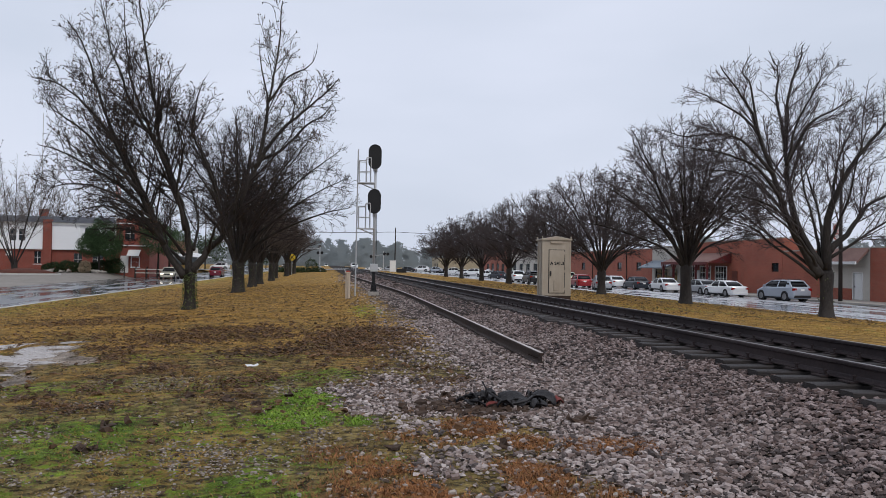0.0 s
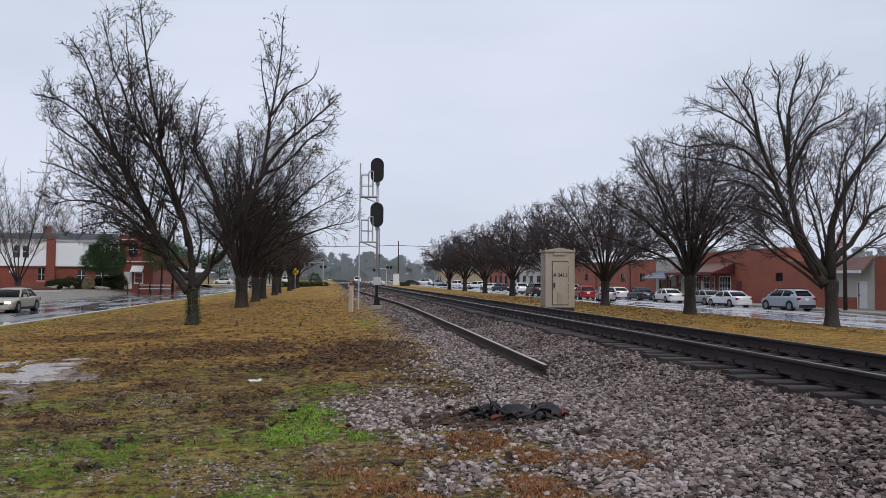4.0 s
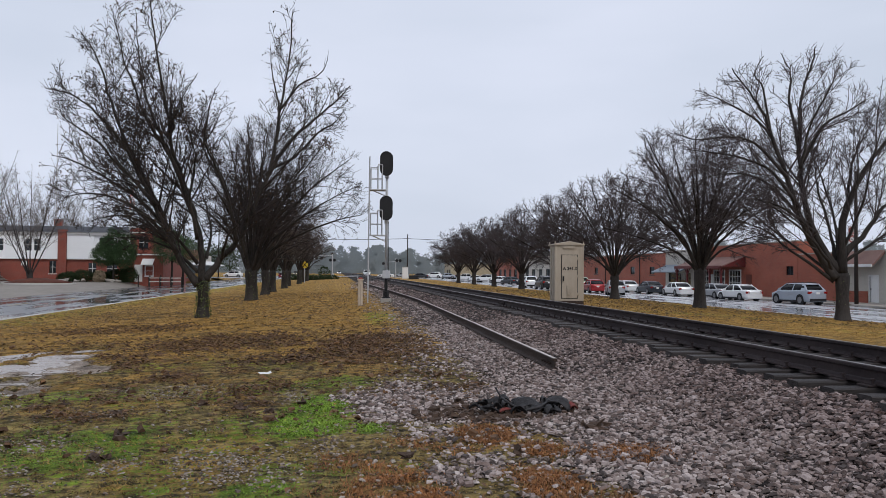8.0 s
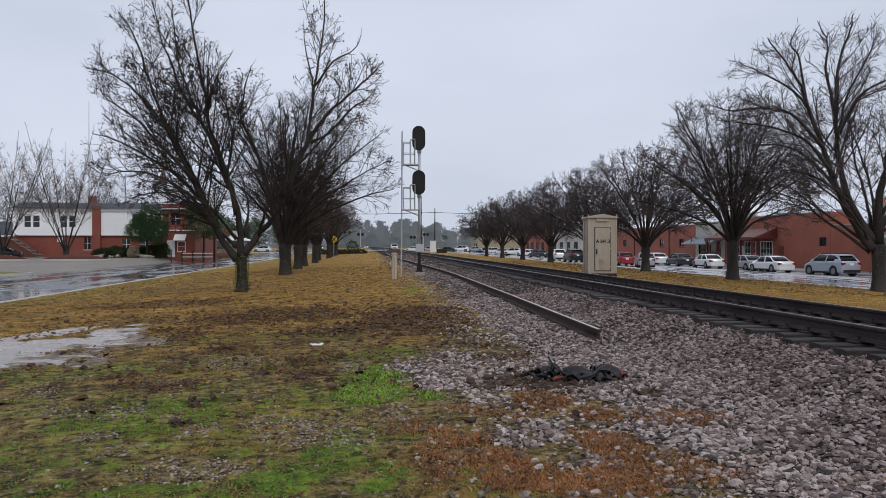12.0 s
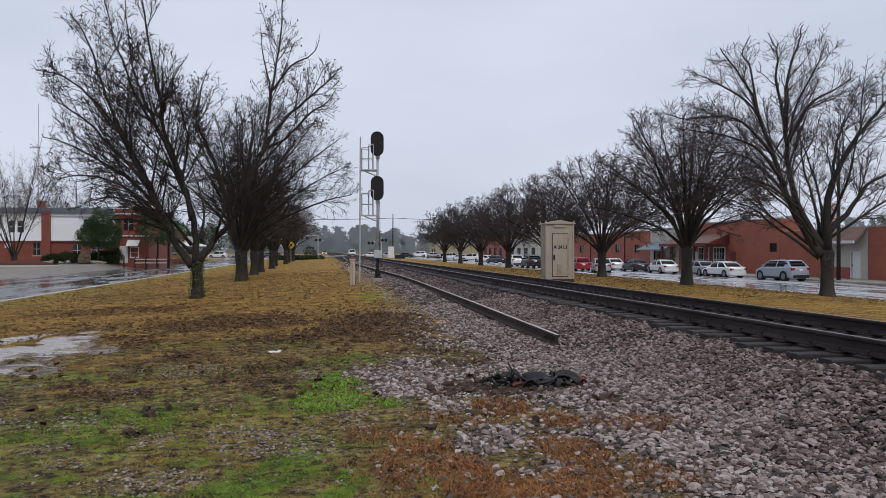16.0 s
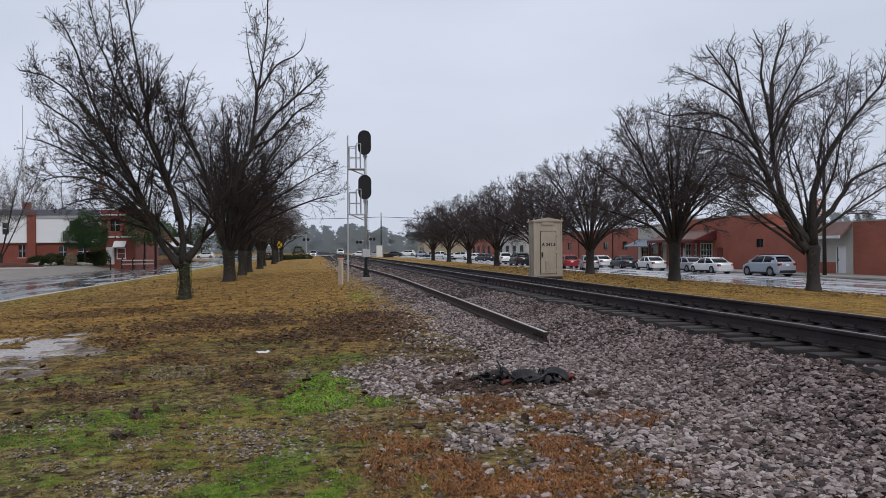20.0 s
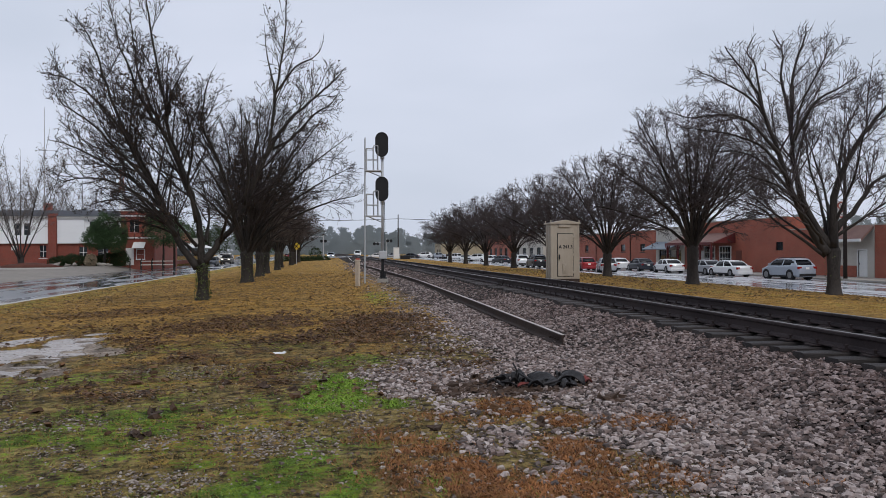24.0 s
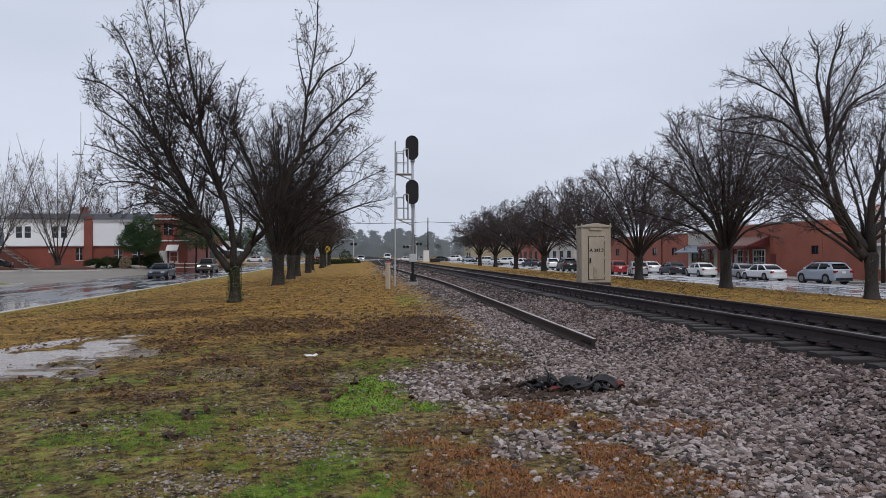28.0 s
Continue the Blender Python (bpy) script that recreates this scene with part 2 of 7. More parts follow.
# twig colour lifted towards purplish grey to carry some haze
M_TWIGR = material("hazed_brown_twigs", (0.052, 0.042, 0.044), 0.8, 0, (0.080, 0.065, 0.067), 3, 0.8)
M_IVY = material("ivy_leaf", (0.035, 0.075, 0.022), 0.5, 0, (0.15, 0.15, 0.035), 3, 0.5, random_value=0.5, island=True)
M_TWIGF = material("brown_far_twigs", (0.055, 0.042, 0.036), 0.8, 0, (0.095, 0.072, 0.062), 3, 0.8)
M_WITHERED = material("withered_leaf", (0.03, 0.021, 0.015), 0.7, 0, (0.07, 0.042, 0.024), 3, 0.6, random_value=0.4, island=True)
M_EVERGREEN = material("evergreen_leaf", (0.035, 0.068, 0.028), 0.7, 0, (0.065, 0.105, 0.045), 1.5, 0.6, random_value=0.45, island=True)
M_HEDGE = material("clipped_hedge", (0.018, 0.034, 0.012), 0.6, 0, (0.035, 0.055, 0.018), 3, 0.6, random_value=0.4, island=True)
# pale blue-grey: distance haze is put into the pines' base colour
M_HAZED_PINE = material("hazed_pine_foliage", (0.19, 0.22, 0.235), 0.9, 0, (0.22, 0.25, 0.265), 0.05, 0.6, random_value=0.05, island=True)
M_BRICK = masonry("red_brick", (0.27, 0.056, 0.034), (0.20, 0.042, 0.027), (0.21, 0.10, 0.075))
M_BRICKR = masonry("orange_red_brick", (0.32, 0.076, 0.042), (0.25, 0.058, 0.033), (0.27, 0.13, 0.09))
M_WHITE = material("white_painted_siding", (0.86, 0.87, 0.89), 0.55, 0, (0.80, 0.81, 0.83), 2, 0.8, stretch=(0.3, 0.3, 4))
M_TRIM = material("white_trim_paint", (0.74, 0.74, 0.73), 0.5, 0, (0.62, 0.62, 0.61), 4, 0.8)
M_SLATE = material("dark_grey_shingle", (0.062, 0.066, 0.078), 0.7, 0, (0.042, 0.045, 0.052), 4, 0.6, 0.3, 10)
M_GLASS = glass("window_glass")
M_STUCCO = material("pale_stucco", (0.52, 0.49, 0.44), 0.8, 0, (0.42, 0.395, 0.35), 2.5, 0.7, 0.3, 30)
M_AWNRED = material("maroon_metal_roofing", (0.14, 0.03, 0.03), 0.45, 0.2, (0.10, 0.024, 0.024), 3, 0.8)
M_AWNROOF = material("brown_shingle_awning", (0.22, 0.13, 0.11), 0.7, 0, (0.15, 0.088, 0.075), 4, 0.6, 0.3, 12)
M_AWNGREY = material("blue_grey_awning", (0.20, 0.24, 0.28), 0.5, 0.1, (0.14, 0.17, 0.20), 3, 0.8)
M_WOOD = material("creosoted_pole_wood", (0.022, 0.017, 0.015), 0.85, 0, (0.045, 0.036, 0.031), 5, 0.6, 0.5, 30, stretch=(3, 3, 0.2))
M_RUBBER = material("tyre_rubber", (0.016, 0.016, 0.017), 0.7)
M_ALLOY = material("alloy_rim", (0.26, 0.26, 0.27), 0.4, 0.6)
M_PLASTIC = material("dark_plastic_trim", (0.022, 0.022, 0.024), 0.55)
M_YELLOW = material("yellow_sign_paint", (0.62, 0.43, 0.03), 0.5)
M_REDPAINT = material("faded_red_paint", (0.42, 0.075, 0.05), 0.55)
M_POSTWHITE = material("cream_painted_post", (0.55, 0.46, 0.37), 0.6, 0, (0.44, 0.36, 0.28), 5, 0.7)
M_HEADLIGHT = lamp_glow("lit_headlight", (1.0, 0.93, 0.78), 3.0)
M_TAIL = material("red_lamp_lens", (0.28, 0.012, 0.012), 0.25, coat=0.5)
M_LENS = material("clear_lamp_lens", (0.55, 0.57, 0.6), 0.15, 0.3, coat=0.6)


# ---- the lie of the land: z by the distance from the track's line, with the bed's shoulders ----
PROFILE = [(-3000, -0.4), (-120, -0.5), (-24.3, -0.72), (-13.15, -0.72), (-13.1, -0.50), (-9, -0.36), (-4.9, -0.20), (-2, -0.03), (0, 0.0), (1.4, 0.03),
           (2.4, 0.05), (3.75, 0.125), (4.4, 0.275), (4.85, 0.40), (5.1, 0.434), (7.65, 0.438), (8.2, 0.38), (9.2, 0.26), (12, 0.13), (19.5, -0.20), (23.4, -0.46), (23.45, -0.75), (41, -1.0), (3000, -0.8)]
PX, PZ = [p[0] for p in PROFILE], [p[1] for p in PROFILE]


def smooth(a, b, v):
    k = min(1.0, max(0.0, (v - a) / (b - a)))
    return k * k * (3 - 2 * k)


def wave(x, y, s, seed=0.0):
    return noise.noise(Vector((x * s, y * s, seed)))


def ground_z(x, y):
    i = min(max(next((k for k, q in enumerate(PX) if q > x), len(PX)) - 1, 0), len(PX) - 2)
    z = PZ[i] + (PZ[i + 1] - PZ[i]) * (x - PX[i]) / (PX[i + 1] - PX[i])
    if -13 < x < 0:
        z *= 0.62 + 0.38 * smooth(12, 30, y)
    if 0.5 < x < 4.4:
        z += 0.09 * smooth(14, 36, y) * smooth(0.5, 2.2, x) * (1 - smooth(3.4, 4.4, x))
    if x < -24.3:
        z += (0.72 - 0.06) * smooth(62, 112, y) * smooth(-24.3, -27, x)
    if -12.5 < x < 4.2 and 0 < y < 60:
        z += 0.022 * wave(x, y, 0.9) + 0.010 * wave(x, y, 3.1, 4)
        z += 0.05 * math.exp(-((x - 2.35) / 0.6) ** 2 - ((y - 8.9) / 0.8) ** 2)
        z -= (0.05 - 0.05 * wave(x, y, 1.3, 51) - 0.03 * wave(x, y, 3.3, 52)) * pool(x, y)
    return z


WATER = ((-4.64, 14.0, 0.75, 1.75), (-4.94, 17.06, 0.50, 0.7), (-3.80, 14.6, 0.45, 0.67), (-3.95, 12.3, 0.27, 0.45), (-4.70, 15.55, 0.55, 0.95), (-5.5, 13.8, 0.9, 1.93), (-4.84, 18.5, 0.28, 0.25))
MUD = ((-3.92, 13.7, 0.42, 0.50), (-4.81, 13.84, 0.28, 0.28), (-4.23, 12.77, 0.2, 0.22))


def pool(x, y):
    """How far a place lies in the muddy hollow, 0 to 1."""
    if not (-7 < x < -3 and 11 < y < 19.5):
        return 0.0
    w = 0.45 * wave(x, y, 1.1, 9) + 0.3 * wave(x, y, 3.1, 3)
    d = min(((x - a) / (1.12 * p)) ** 2 + ((y - b) / (1.12 * q)) ** 2 for a, b, p, q in WATER)
    m = min(((x - a) / p) ** 2 + ((y - b) / q) ** 2 for a, b, p, q in MUD)
    return smooth(0.35, -0.35, d - 1 + w) * (1 - 0.9 * smooth(0.3, -0.3, m - 1 - w))


def patch(x, y, cx, cy, rx, ry, seed):
    d = ((x - cx) / rx) ** 2 + ((y - cy) / ry) ** 2
    return smooth(1.0, 0.35, d + 0.55 * wave(x, y, 1.6, seed) + 0.3 * wave(x, y, 5, seed))


GREENS = ((-2.17, 7.93, 0.84, 0.97, 0.75), (-1.66, 8.11, 0.29, 0.74, 0.9), (-0.94, 8.27, 0.19, 0.43, 0.6), (-0.62, 5.58, 0.29, 0.36, 1), (-2, 5.61, 0.12, 0.22, 0.8), (-0.23, 6.16, 0.29, 0.44, 0.9), (-0.12, 9.07, 0.15, 1.23, 0.9), (0.13, 9.4, 0.44, 1.42, 1.3), (0.74, 8.45, 0.19, 0.37, 1), (-0.2, 6.49, 0.22, 1, 0.7), (0.2, 5.66, 0.12, 0.31, 0.9), (0.75, 5.44, 0.1, 0.22, 1.1), (0.9, 5.54, 0.06, 0.15, 0.9), (0.92, 6.8, 0.08, 0.18, 0.8), (0.37, 11.97, 0.56, 0.85, 0.5), (0.1, 5.29, 0.16, 0.18, 0.9), (1.69, 27.25, 0.51, 3.86, 0.6), (0.26, 11.97, 0.33, 0.61, 0.6), (-4.36, 16.15, 0.33, 0.77, 0.5))
PEBBLES = ((-0.57, 6.92, 0.37, 0.55, 0.9), (-1.19, 5.87, 0.36, 0.39, 0.9), (-1.4, 7.15, 0.17, 0.4, 0.8), (-1.81, 7.76, 0.11, 0.29, 0.7), (-2.26, 7.04, 0.16, 0.22, 0.8), (-1.89, 6.54, 0.23, 0.22, 0.7), (-2.28, 9.8, 0.28, 0.31, 0.7), (-0.17, 10.71, 0.21, 0.58, 0.6), (0.29, 7.81, 0.18, 0.44, 0.8), (-1.69, 11.18, 0.44, 0.51, 0.5), (0.6, 5.74, 0.1, 0.28, 0.6), (0.24, 7.33, 0.12, 0.34, 0.6))
STONY = ((1.3, 10.14, 0.93, 1.6, 0.74), (1.22, 6.41, 0.14, 0.38, 0.9), (1.53, 6.66, 0.16, 0.33, 0.9), (1.24, 7.94, 0.19, 0.3, 0.7))
RUSTS = ((1.78, 8, 0.28, 0.45, 1.1), (2.12, 7.29, 0.17, 0.33, 1), (0.78, 6.44, 0.26, 0.21, 1), (0.98, 5.68, 0.27, 0.53, 1), (1.95, 6.17, 0.24, 0.55, 1), (1.36, 5.22, 0.31, 0.27, 0.9), (0.51, 5.9, 0.14, 0.53, 0.6), (2.79, 6.88, 0.35, 0.34, 1.2), (1.97, 5.95, 0.17, 0.68, 1.1), (2.31, 5.55, 0.15, 0.21, 0.7), (1.74, 5.25, 0.21, 0.37, 1), (3.18, 4.84, 0.13, 0.09, 0.6))


def spots(x, y, table, seed, grow=1.15):
    """The strongest of a table of uneven patches at a place."""
    best = 0.0
    for k, (cx, cy, rx, ry, w) in enumerate(table):
        if abs(x - cx) < 2.2 * rx and abs(y - cy) < 2.2 * ry:
            best = max(best, w * patch(x, y, cx, cy, rx * grow, ry * grow, seed + k))
    return best


def cover(x, y):
    """What grows or lies at a place: fresh grass, golden dead grass, leaf litter, gravel, rust-coloured weed, hollow, fine pebbles."""
    edge = 2.35 + 0.35 * smooth(11, 18, y) + 0.45 * wave(x, y, 0.7, 2) + 0.3 * wave(x, y, 2.5, 6)
    stony = spots(x, y, STONY, 1)
    grav = max(smooth(edge - 0.5, edge + 0.4, x) * smooth(9.6, 8.6, x), stony)
    grav = max(grav, 0.30 * smooth(edge - 1.5, edge - 0.7, x) * smooth(9.6, 8.6, x) * (0.8 + 0.8 * wave(x, y, 1.9, 7)))
    pebble = max(spots(x, y, PEBBLES, 40), 0.5 * smooth(0.15, 0.42, wave(x, y, 0.8, 57) + 0.5 * wave(x, y, 2.4, 58)) * smooth(15, 11, y))
    far_green = 0.42 * smooth(-0.05, 0.3, wave(x, y, 0.5, 17) + 0.4 * wave(x, y, 2.0, 18)) * smooth(21, 12, y) * smooth(2.2, 0.5, x)
    near_green = 0.58 * smooth(10.4, 8.4, y + 0.9 * wave(x, y, 0.8, 8)) * smooth(1.0, -0.3, x + 0.6 * wave(x, y, 1.3, 3)) * smooth(-0.25, 0.3, wave(x, y, 1.1, 27) + 0.5 * wave(x, y, 3.2, 28))
    lawn = 0.3 * smooth(-0.05, 0.4, wave(x, y, 0.22, 19)) if x > 10 else 0
    kerbside = 0.35 * smooth(-9, -12, x + 1.5 * wave(x, y, 0.3, 61)) if x < -7 else 0
    green = max(far_green, near_green, lawn, kerbside, spots(x, y, GREENS, 11)) * (1 - 0.75 * pebble)
    rust = spots(x, y, RUSTS, 21, 1.25)
    rust = max(rust, 0.55 * smooth(-0.1, 0.3, wave(x, y, 1.4, 47)) * patch(x, y, 1.6, 6.4, 1.7, 2.0, 29)) * (1 - 0.7 * stony)
    leaf = max(smooth(8.8, 10.8, y + 0.8 * wave(x, y, 0.6, 31)) * smooth(25, 16, y) * smooth(-6.5, -2.5, x) * (0.18 + 1.1 * wave(x, y, 0.7, 33) + 1.0 * wave(x, y, 2.1, 34)),
               0.9 * patch(x, y, -6.0, 26, 3.0, 2.6, 35), 0.8 * patch(x, y, 1.3, 17.5, 1.7, 4.0, 36), 0.6 * patch(x, y, -2.0, 19, 2.2, 2.6, 37), 0.6 * patch(x, y, -2.3, 9.6, 0.7, 0.5, 38))
    gold = smooth(11, 18, y) * (0.75 + 0.35 * wave(x, y, 0.5, 41)) if x < 9 else 0.85 + 0.5 * wave(x, y, 0.25, 43)
    gold = max(gold, 0.5 * smooth(-0.1, 0.3, wave(x, y, 0.6, 44)))
    return [min(1, max(0, q)) for q in (green * (1 - 0.6 * grav), gold, leaf * (1 - grav), grav, rust, pool(x, y), pebble * (1 - grav))]


class Field:
    """Heights and covers, worked out once on a grid and read between its nodes for many places at once."""

    def __init__(self, x0, x1, y0, y1, step):
        self.x, self.y = np.arange(x0, x1 + step, step), np.arange(y0, y1 + step, step)
        self.step = step
        self.z = np.array([[ground_z(a, b) for a in self.x] for b in self.y])
        self.c = np.array([[cover(a, b) for a in self.x] for b in self.y])

    def at(self, grid, x, y):
        u = np.clip((x - self.x[0]) / self.step, 0, len(self.x) - 1.001)
        v = np.clip((y - self.y[0]) / self.step, 0, len(self.y) - 1.001)
        i, j = u.astype(int), v.astype(int)
        f, g = u - i, v - j
        if grid.ndim == 3:
            f, g = f[:, None], g[:, None]
        return (grid[j, i] * (1 - f) + grid[j, i + 1] * f) * (1 - g) + (grid[j + 1, i] * (1 - f) + grid[j + 1, i + 1] * f) * g


NEAR = Field(-13.0, 10.0, 4.0, 24.0, 0.125)
FAR = Field(-13.0, 24.0, 22.0, 100.0, 0.5)


def read(x, y):
    """Heights and covers (fresh, dead, leaves, gravel, rust, hollow, pebbles) at many places."""
    x, y = np.asarray(x, float), np.asarray(y, float)
    near = (y < 24) & (x < 10)
    z = np.where(near, NEAR.at(NEAR.z, x, y), FAR.at(FAR.z, x, y))
    c = np.where(near[:, None], NEAR.at(NEAR.c, x, y), FAR.at(FAR.c, x, y))
    return z, c


def np_mesh(name, verts, faces, mat, flat=False):
    """A mesh from arrays of places and of corners, all faces with as many corners."""
    verts, faces = np.asarray(verts, dtype=np.float32), np.asarray(faces, dtype=np.int32)
    me = bpy.data.meshes.new(name)
    k = faces.shape[1]
    me.vertices.add(len(verts))
    me.vertices.foreach_set("co", verts.ravel())
    me.loops.add(faces.size)
    me.loops.foreach_set("vertex_index", faces.ravel())
    me.polygons.add(len(faces))
    me.polygons.foreach_set("loop_start", np.arange(0, faces.size, k, dtype=np.int32))
    me.polygons.foreach_set("loop_total", np.full(len(faces), k, dtype=np.int32))
    me.update(calc_edges=True)
    if flat:
        me.shade_flat()
    me.materials.append(mat)
    return me


def ground_material():
    m = bpy.data.materials.new("winter_verge_ground")
    m.use_nodes = True
    n, l = m.node_tree.nodes, m.node_tree.links
    b = n["Principled BSDF"]
    co = n.new("ShaderNodeTexCoord")

    def tex(scale, detail=4, rough=0.6):
        t = n.new("ShaderNodeTexNoise")
        t.inputs["Scale"].default_value, t.inputs["Detail"].default_value, t.inputs["Roughness"].default_value = scale, detail, rough
        l.new(co.outputs["Object"], t.inputs["Vector"])
        return t.outputs["Fac"]

    def tone(a, c, fac, lo=0.35, hi=0.65):
        r = n.new("ShaderNodeMapRange")
        r.inputs["From Min"].default_value, r.inputs["From Max"].default_value = lo, hi
        l.new(fac, r.inputs["Value"])
        x = n.new("ShaderNodeMix")
        x.data_type = "RGBA"
        x.inputs["A"].default_value, x.inputs["B"].default_value = (*a, 1), (*c, 1)
        l.new(r.outputs["Result"], x.inputs["Factor"])
        return x.outputs["Result"]

    def math_node(op, a, c):
        q = n.new("ShaderNodeMath")
        q.operation = op
        for s, v in zip(q.inputs, (a, c)):
            if isinstance(v, (int, float)):
                s.default_value = v
            else:
                l.new(v, s)
        return q.outputs[0]

    fine, mid, broad = tex(26, 5, 0.75), tex(7, 5, 0.7), tex(3.2, 6, 0.75)
    wobble = math_node("MULTIPLY", math_node("SUBTRACT", math_node("ADD", mid, broad), 1.0), 2.8)
    at = n.new("ShaderNodeAttribute")
    at.attribute_name = "cover_a"
    at2 = n.new("ShaderNodeAttribute")
    at2.attribute_name = "cover_b"
    sep, sep2 = n.new("ShaderNodeSeparateColor"), n.new("ShaderNodeSeparateColor")
    l.new(at.outputs["Color"], sep.inputs[0])
    l.new(at2.outputs["Color"], sep2.inputs[0])

    def over(base, layer, weight, lo=0.3, hi=0.7):
        w = math_node("ADD", weight, wobble)
        r = n.new("ShaderNodeMapRange")
        r.inputs["From Min"].default_value, r.inputs["From Max"].default_value = lo, hi
        l.new(w, r.inputs["Value"])
        g = n.new("ShaderNodeMath")
        g.operation = "MULTIPLY"
        l.new(r.outputs["Result"], g.inputs[0])
        k = n.new("ShaderNodeMath")
        k.operation, k.use_clamp = "MULTIPLY", True
        k.inputs[1].default_value = 6.0
        l.new(weight, k.inputs[0])
        l.new(k.outputs[0], g.inputs[1])
        x = n.new("ShaderNodeMix")
        x.data_type = "RGBA"
        l.new(g.outputs[0], x.inputs["Factor"])
        l.new(base, x.inputs["A"])
        l.new(layer, x.inputs["B"])
        return x.outputs["Result"]

    col = tone((0.050, 0.036, 0.015), (0.38, 0.285, 0.10), mid, 0.40, 0.60)
    col = over(col, tone((0.55, 0.32, 0.075), (0.21, 0.118, 0.032), mid, 0.4, 0.62), sep.outputs["Green"])
    col = over(col, tone((0.040, 0.020, 0.011), (0.35, 0.20, 0.062), mid, 0.42, 0.60), sep.outputs["Blue"], 0.35, 0.6)
    # near-black under gravel: shade of the gaps between stones, put into the colour
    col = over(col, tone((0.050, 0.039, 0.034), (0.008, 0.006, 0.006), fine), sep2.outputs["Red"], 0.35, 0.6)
    col = over(col, tone((0.36, 0.16, 0.045), (0.055, 0.027, 0.014), mid, 0.42, 0.6), sep2.outputs["Green"])
    col = over(col, tone((0.075, 0.14, 0.014), (0.22, 0.30, 0.03), mid, 0.4, 0.62), sep.outputs["Red"], 0.35, 0.75)
    col = over(col, tone((0.46, 0.39, 0.33), (0.24, 0.19, 0.15), broad), sep2.outputs["Blue"], 0.4, 0.6)
    hsv = n.new("ShaderNodeHueSaturation")
    vr = n.new("ShaderNodeMapRange")
    vr.inputs["From Min"].default_value, vr.inputs["From Max"].default_value = 0.36, 0.64
    vr.inputs["To Min"].default_value, vr.inputs["To Max"].default_value = 0.32, 1.55
    l.new(tex(1.7, 7, 0.78), vr.inputs["Value"])
    l.new(vr.outputs["Result"], hsv.inputs["Value"])
    l.new(col, hsv.inputs["Color"])
    l.new(hsv.outputs["Color"], b.inputs["Base Color"])
    b.inputs["Roughness"].default_value = 0.8
    b.inputs["Specular IOR Level"].default_value = 0.12
    bp = n.new("ShaderNodeBump")
    bp.inputs["Strength"].default_value, bp.inputs["Distance"].default_value = 1.0, 0.06
    l.new(math_node("ADD", fine, math_node("MULTIPLY", mid, 2.0)), bp.inputs["Height"])
    l.new(bp.outputs["Normal"], b.inputs["Normal"])
    return m


def build_ground():
    xs = np.concatenate([[-3000, -900, -300, -120, -60, -40, -30, -27, -25.5, -24.3, -20, -13.15, -13.1, -13.0], np.arange(-12.7, -6.2, 0.3), np.arange(-6.2, 5.0, 0.1),
                         [5.0, 5.6, 6.3, 7.0, 7.6, 7.9, 8.2], np.arange(8.5, 12, 0.35), np.arange(12, 23.3, 1.1), [23.4, 23.45, 30, 41, 60, 120, 300, 900, 3000]])
    ys = np.concatenate([[-3000, -600, -150, -50, -15, -4, 0], np.arange(1, 4, 0.5), np.arange(4, 13, 0.1), np.arange(13, 20, 0.16), np.arange(20, 40, 0.5), np.arange(40, 80, 1.5), np.arange(80, 200, 6), [210, 260, 340, 600, 1200, 3000]])
    nx, ny = len(xs), len(ys)
    v = [(x, y, ground_z(x, y)) for y in ys for x in xs]
    i = np.arange(nx * ny).reshape(ny, nx)
    f = np.stack([i[:-1, :-1], i[:-1, 1:], i[1:, 1:], i[1:, :-1]], -1).reshape(-1, 4)
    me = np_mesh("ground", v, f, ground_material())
    a, c = np.ones((len(v), 4), np.float32), np.ones((len(v), 4), np.float32)
    pts = np.array(v)
    _, q = read(pts[:, 0], np.where(pts[:, 1] < 4, np.minimum(8 - pts[:, 1], 60), pts[:, 1]))
    off = (pts[:, 0] < -13) | (pts[:, 0] > 23.4)
    q[pts[:, 1] < 4, 5] = 0
    q[off] = (0.1, 0.6, 0.1, 0, 0, 0, 0)
    # the near-black gap tone fades out left of the ballast
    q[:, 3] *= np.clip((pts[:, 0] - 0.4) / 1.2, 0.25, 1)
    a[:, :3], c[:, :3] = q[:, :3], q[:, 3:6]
    for name, arr in (("cover_a", a), ("cover_b", c)):
        at = me.color_attributes.new(name, "FLOAT_COLOR", "POINT")
        at.data.foreach_set("color", arr.ravel())
    me.shade_smooth()
    return tagged(new("ground", me), "patchy winter grass, dead leaves and gravel on a wide verge", "ground", kind="structure")


build_ground()


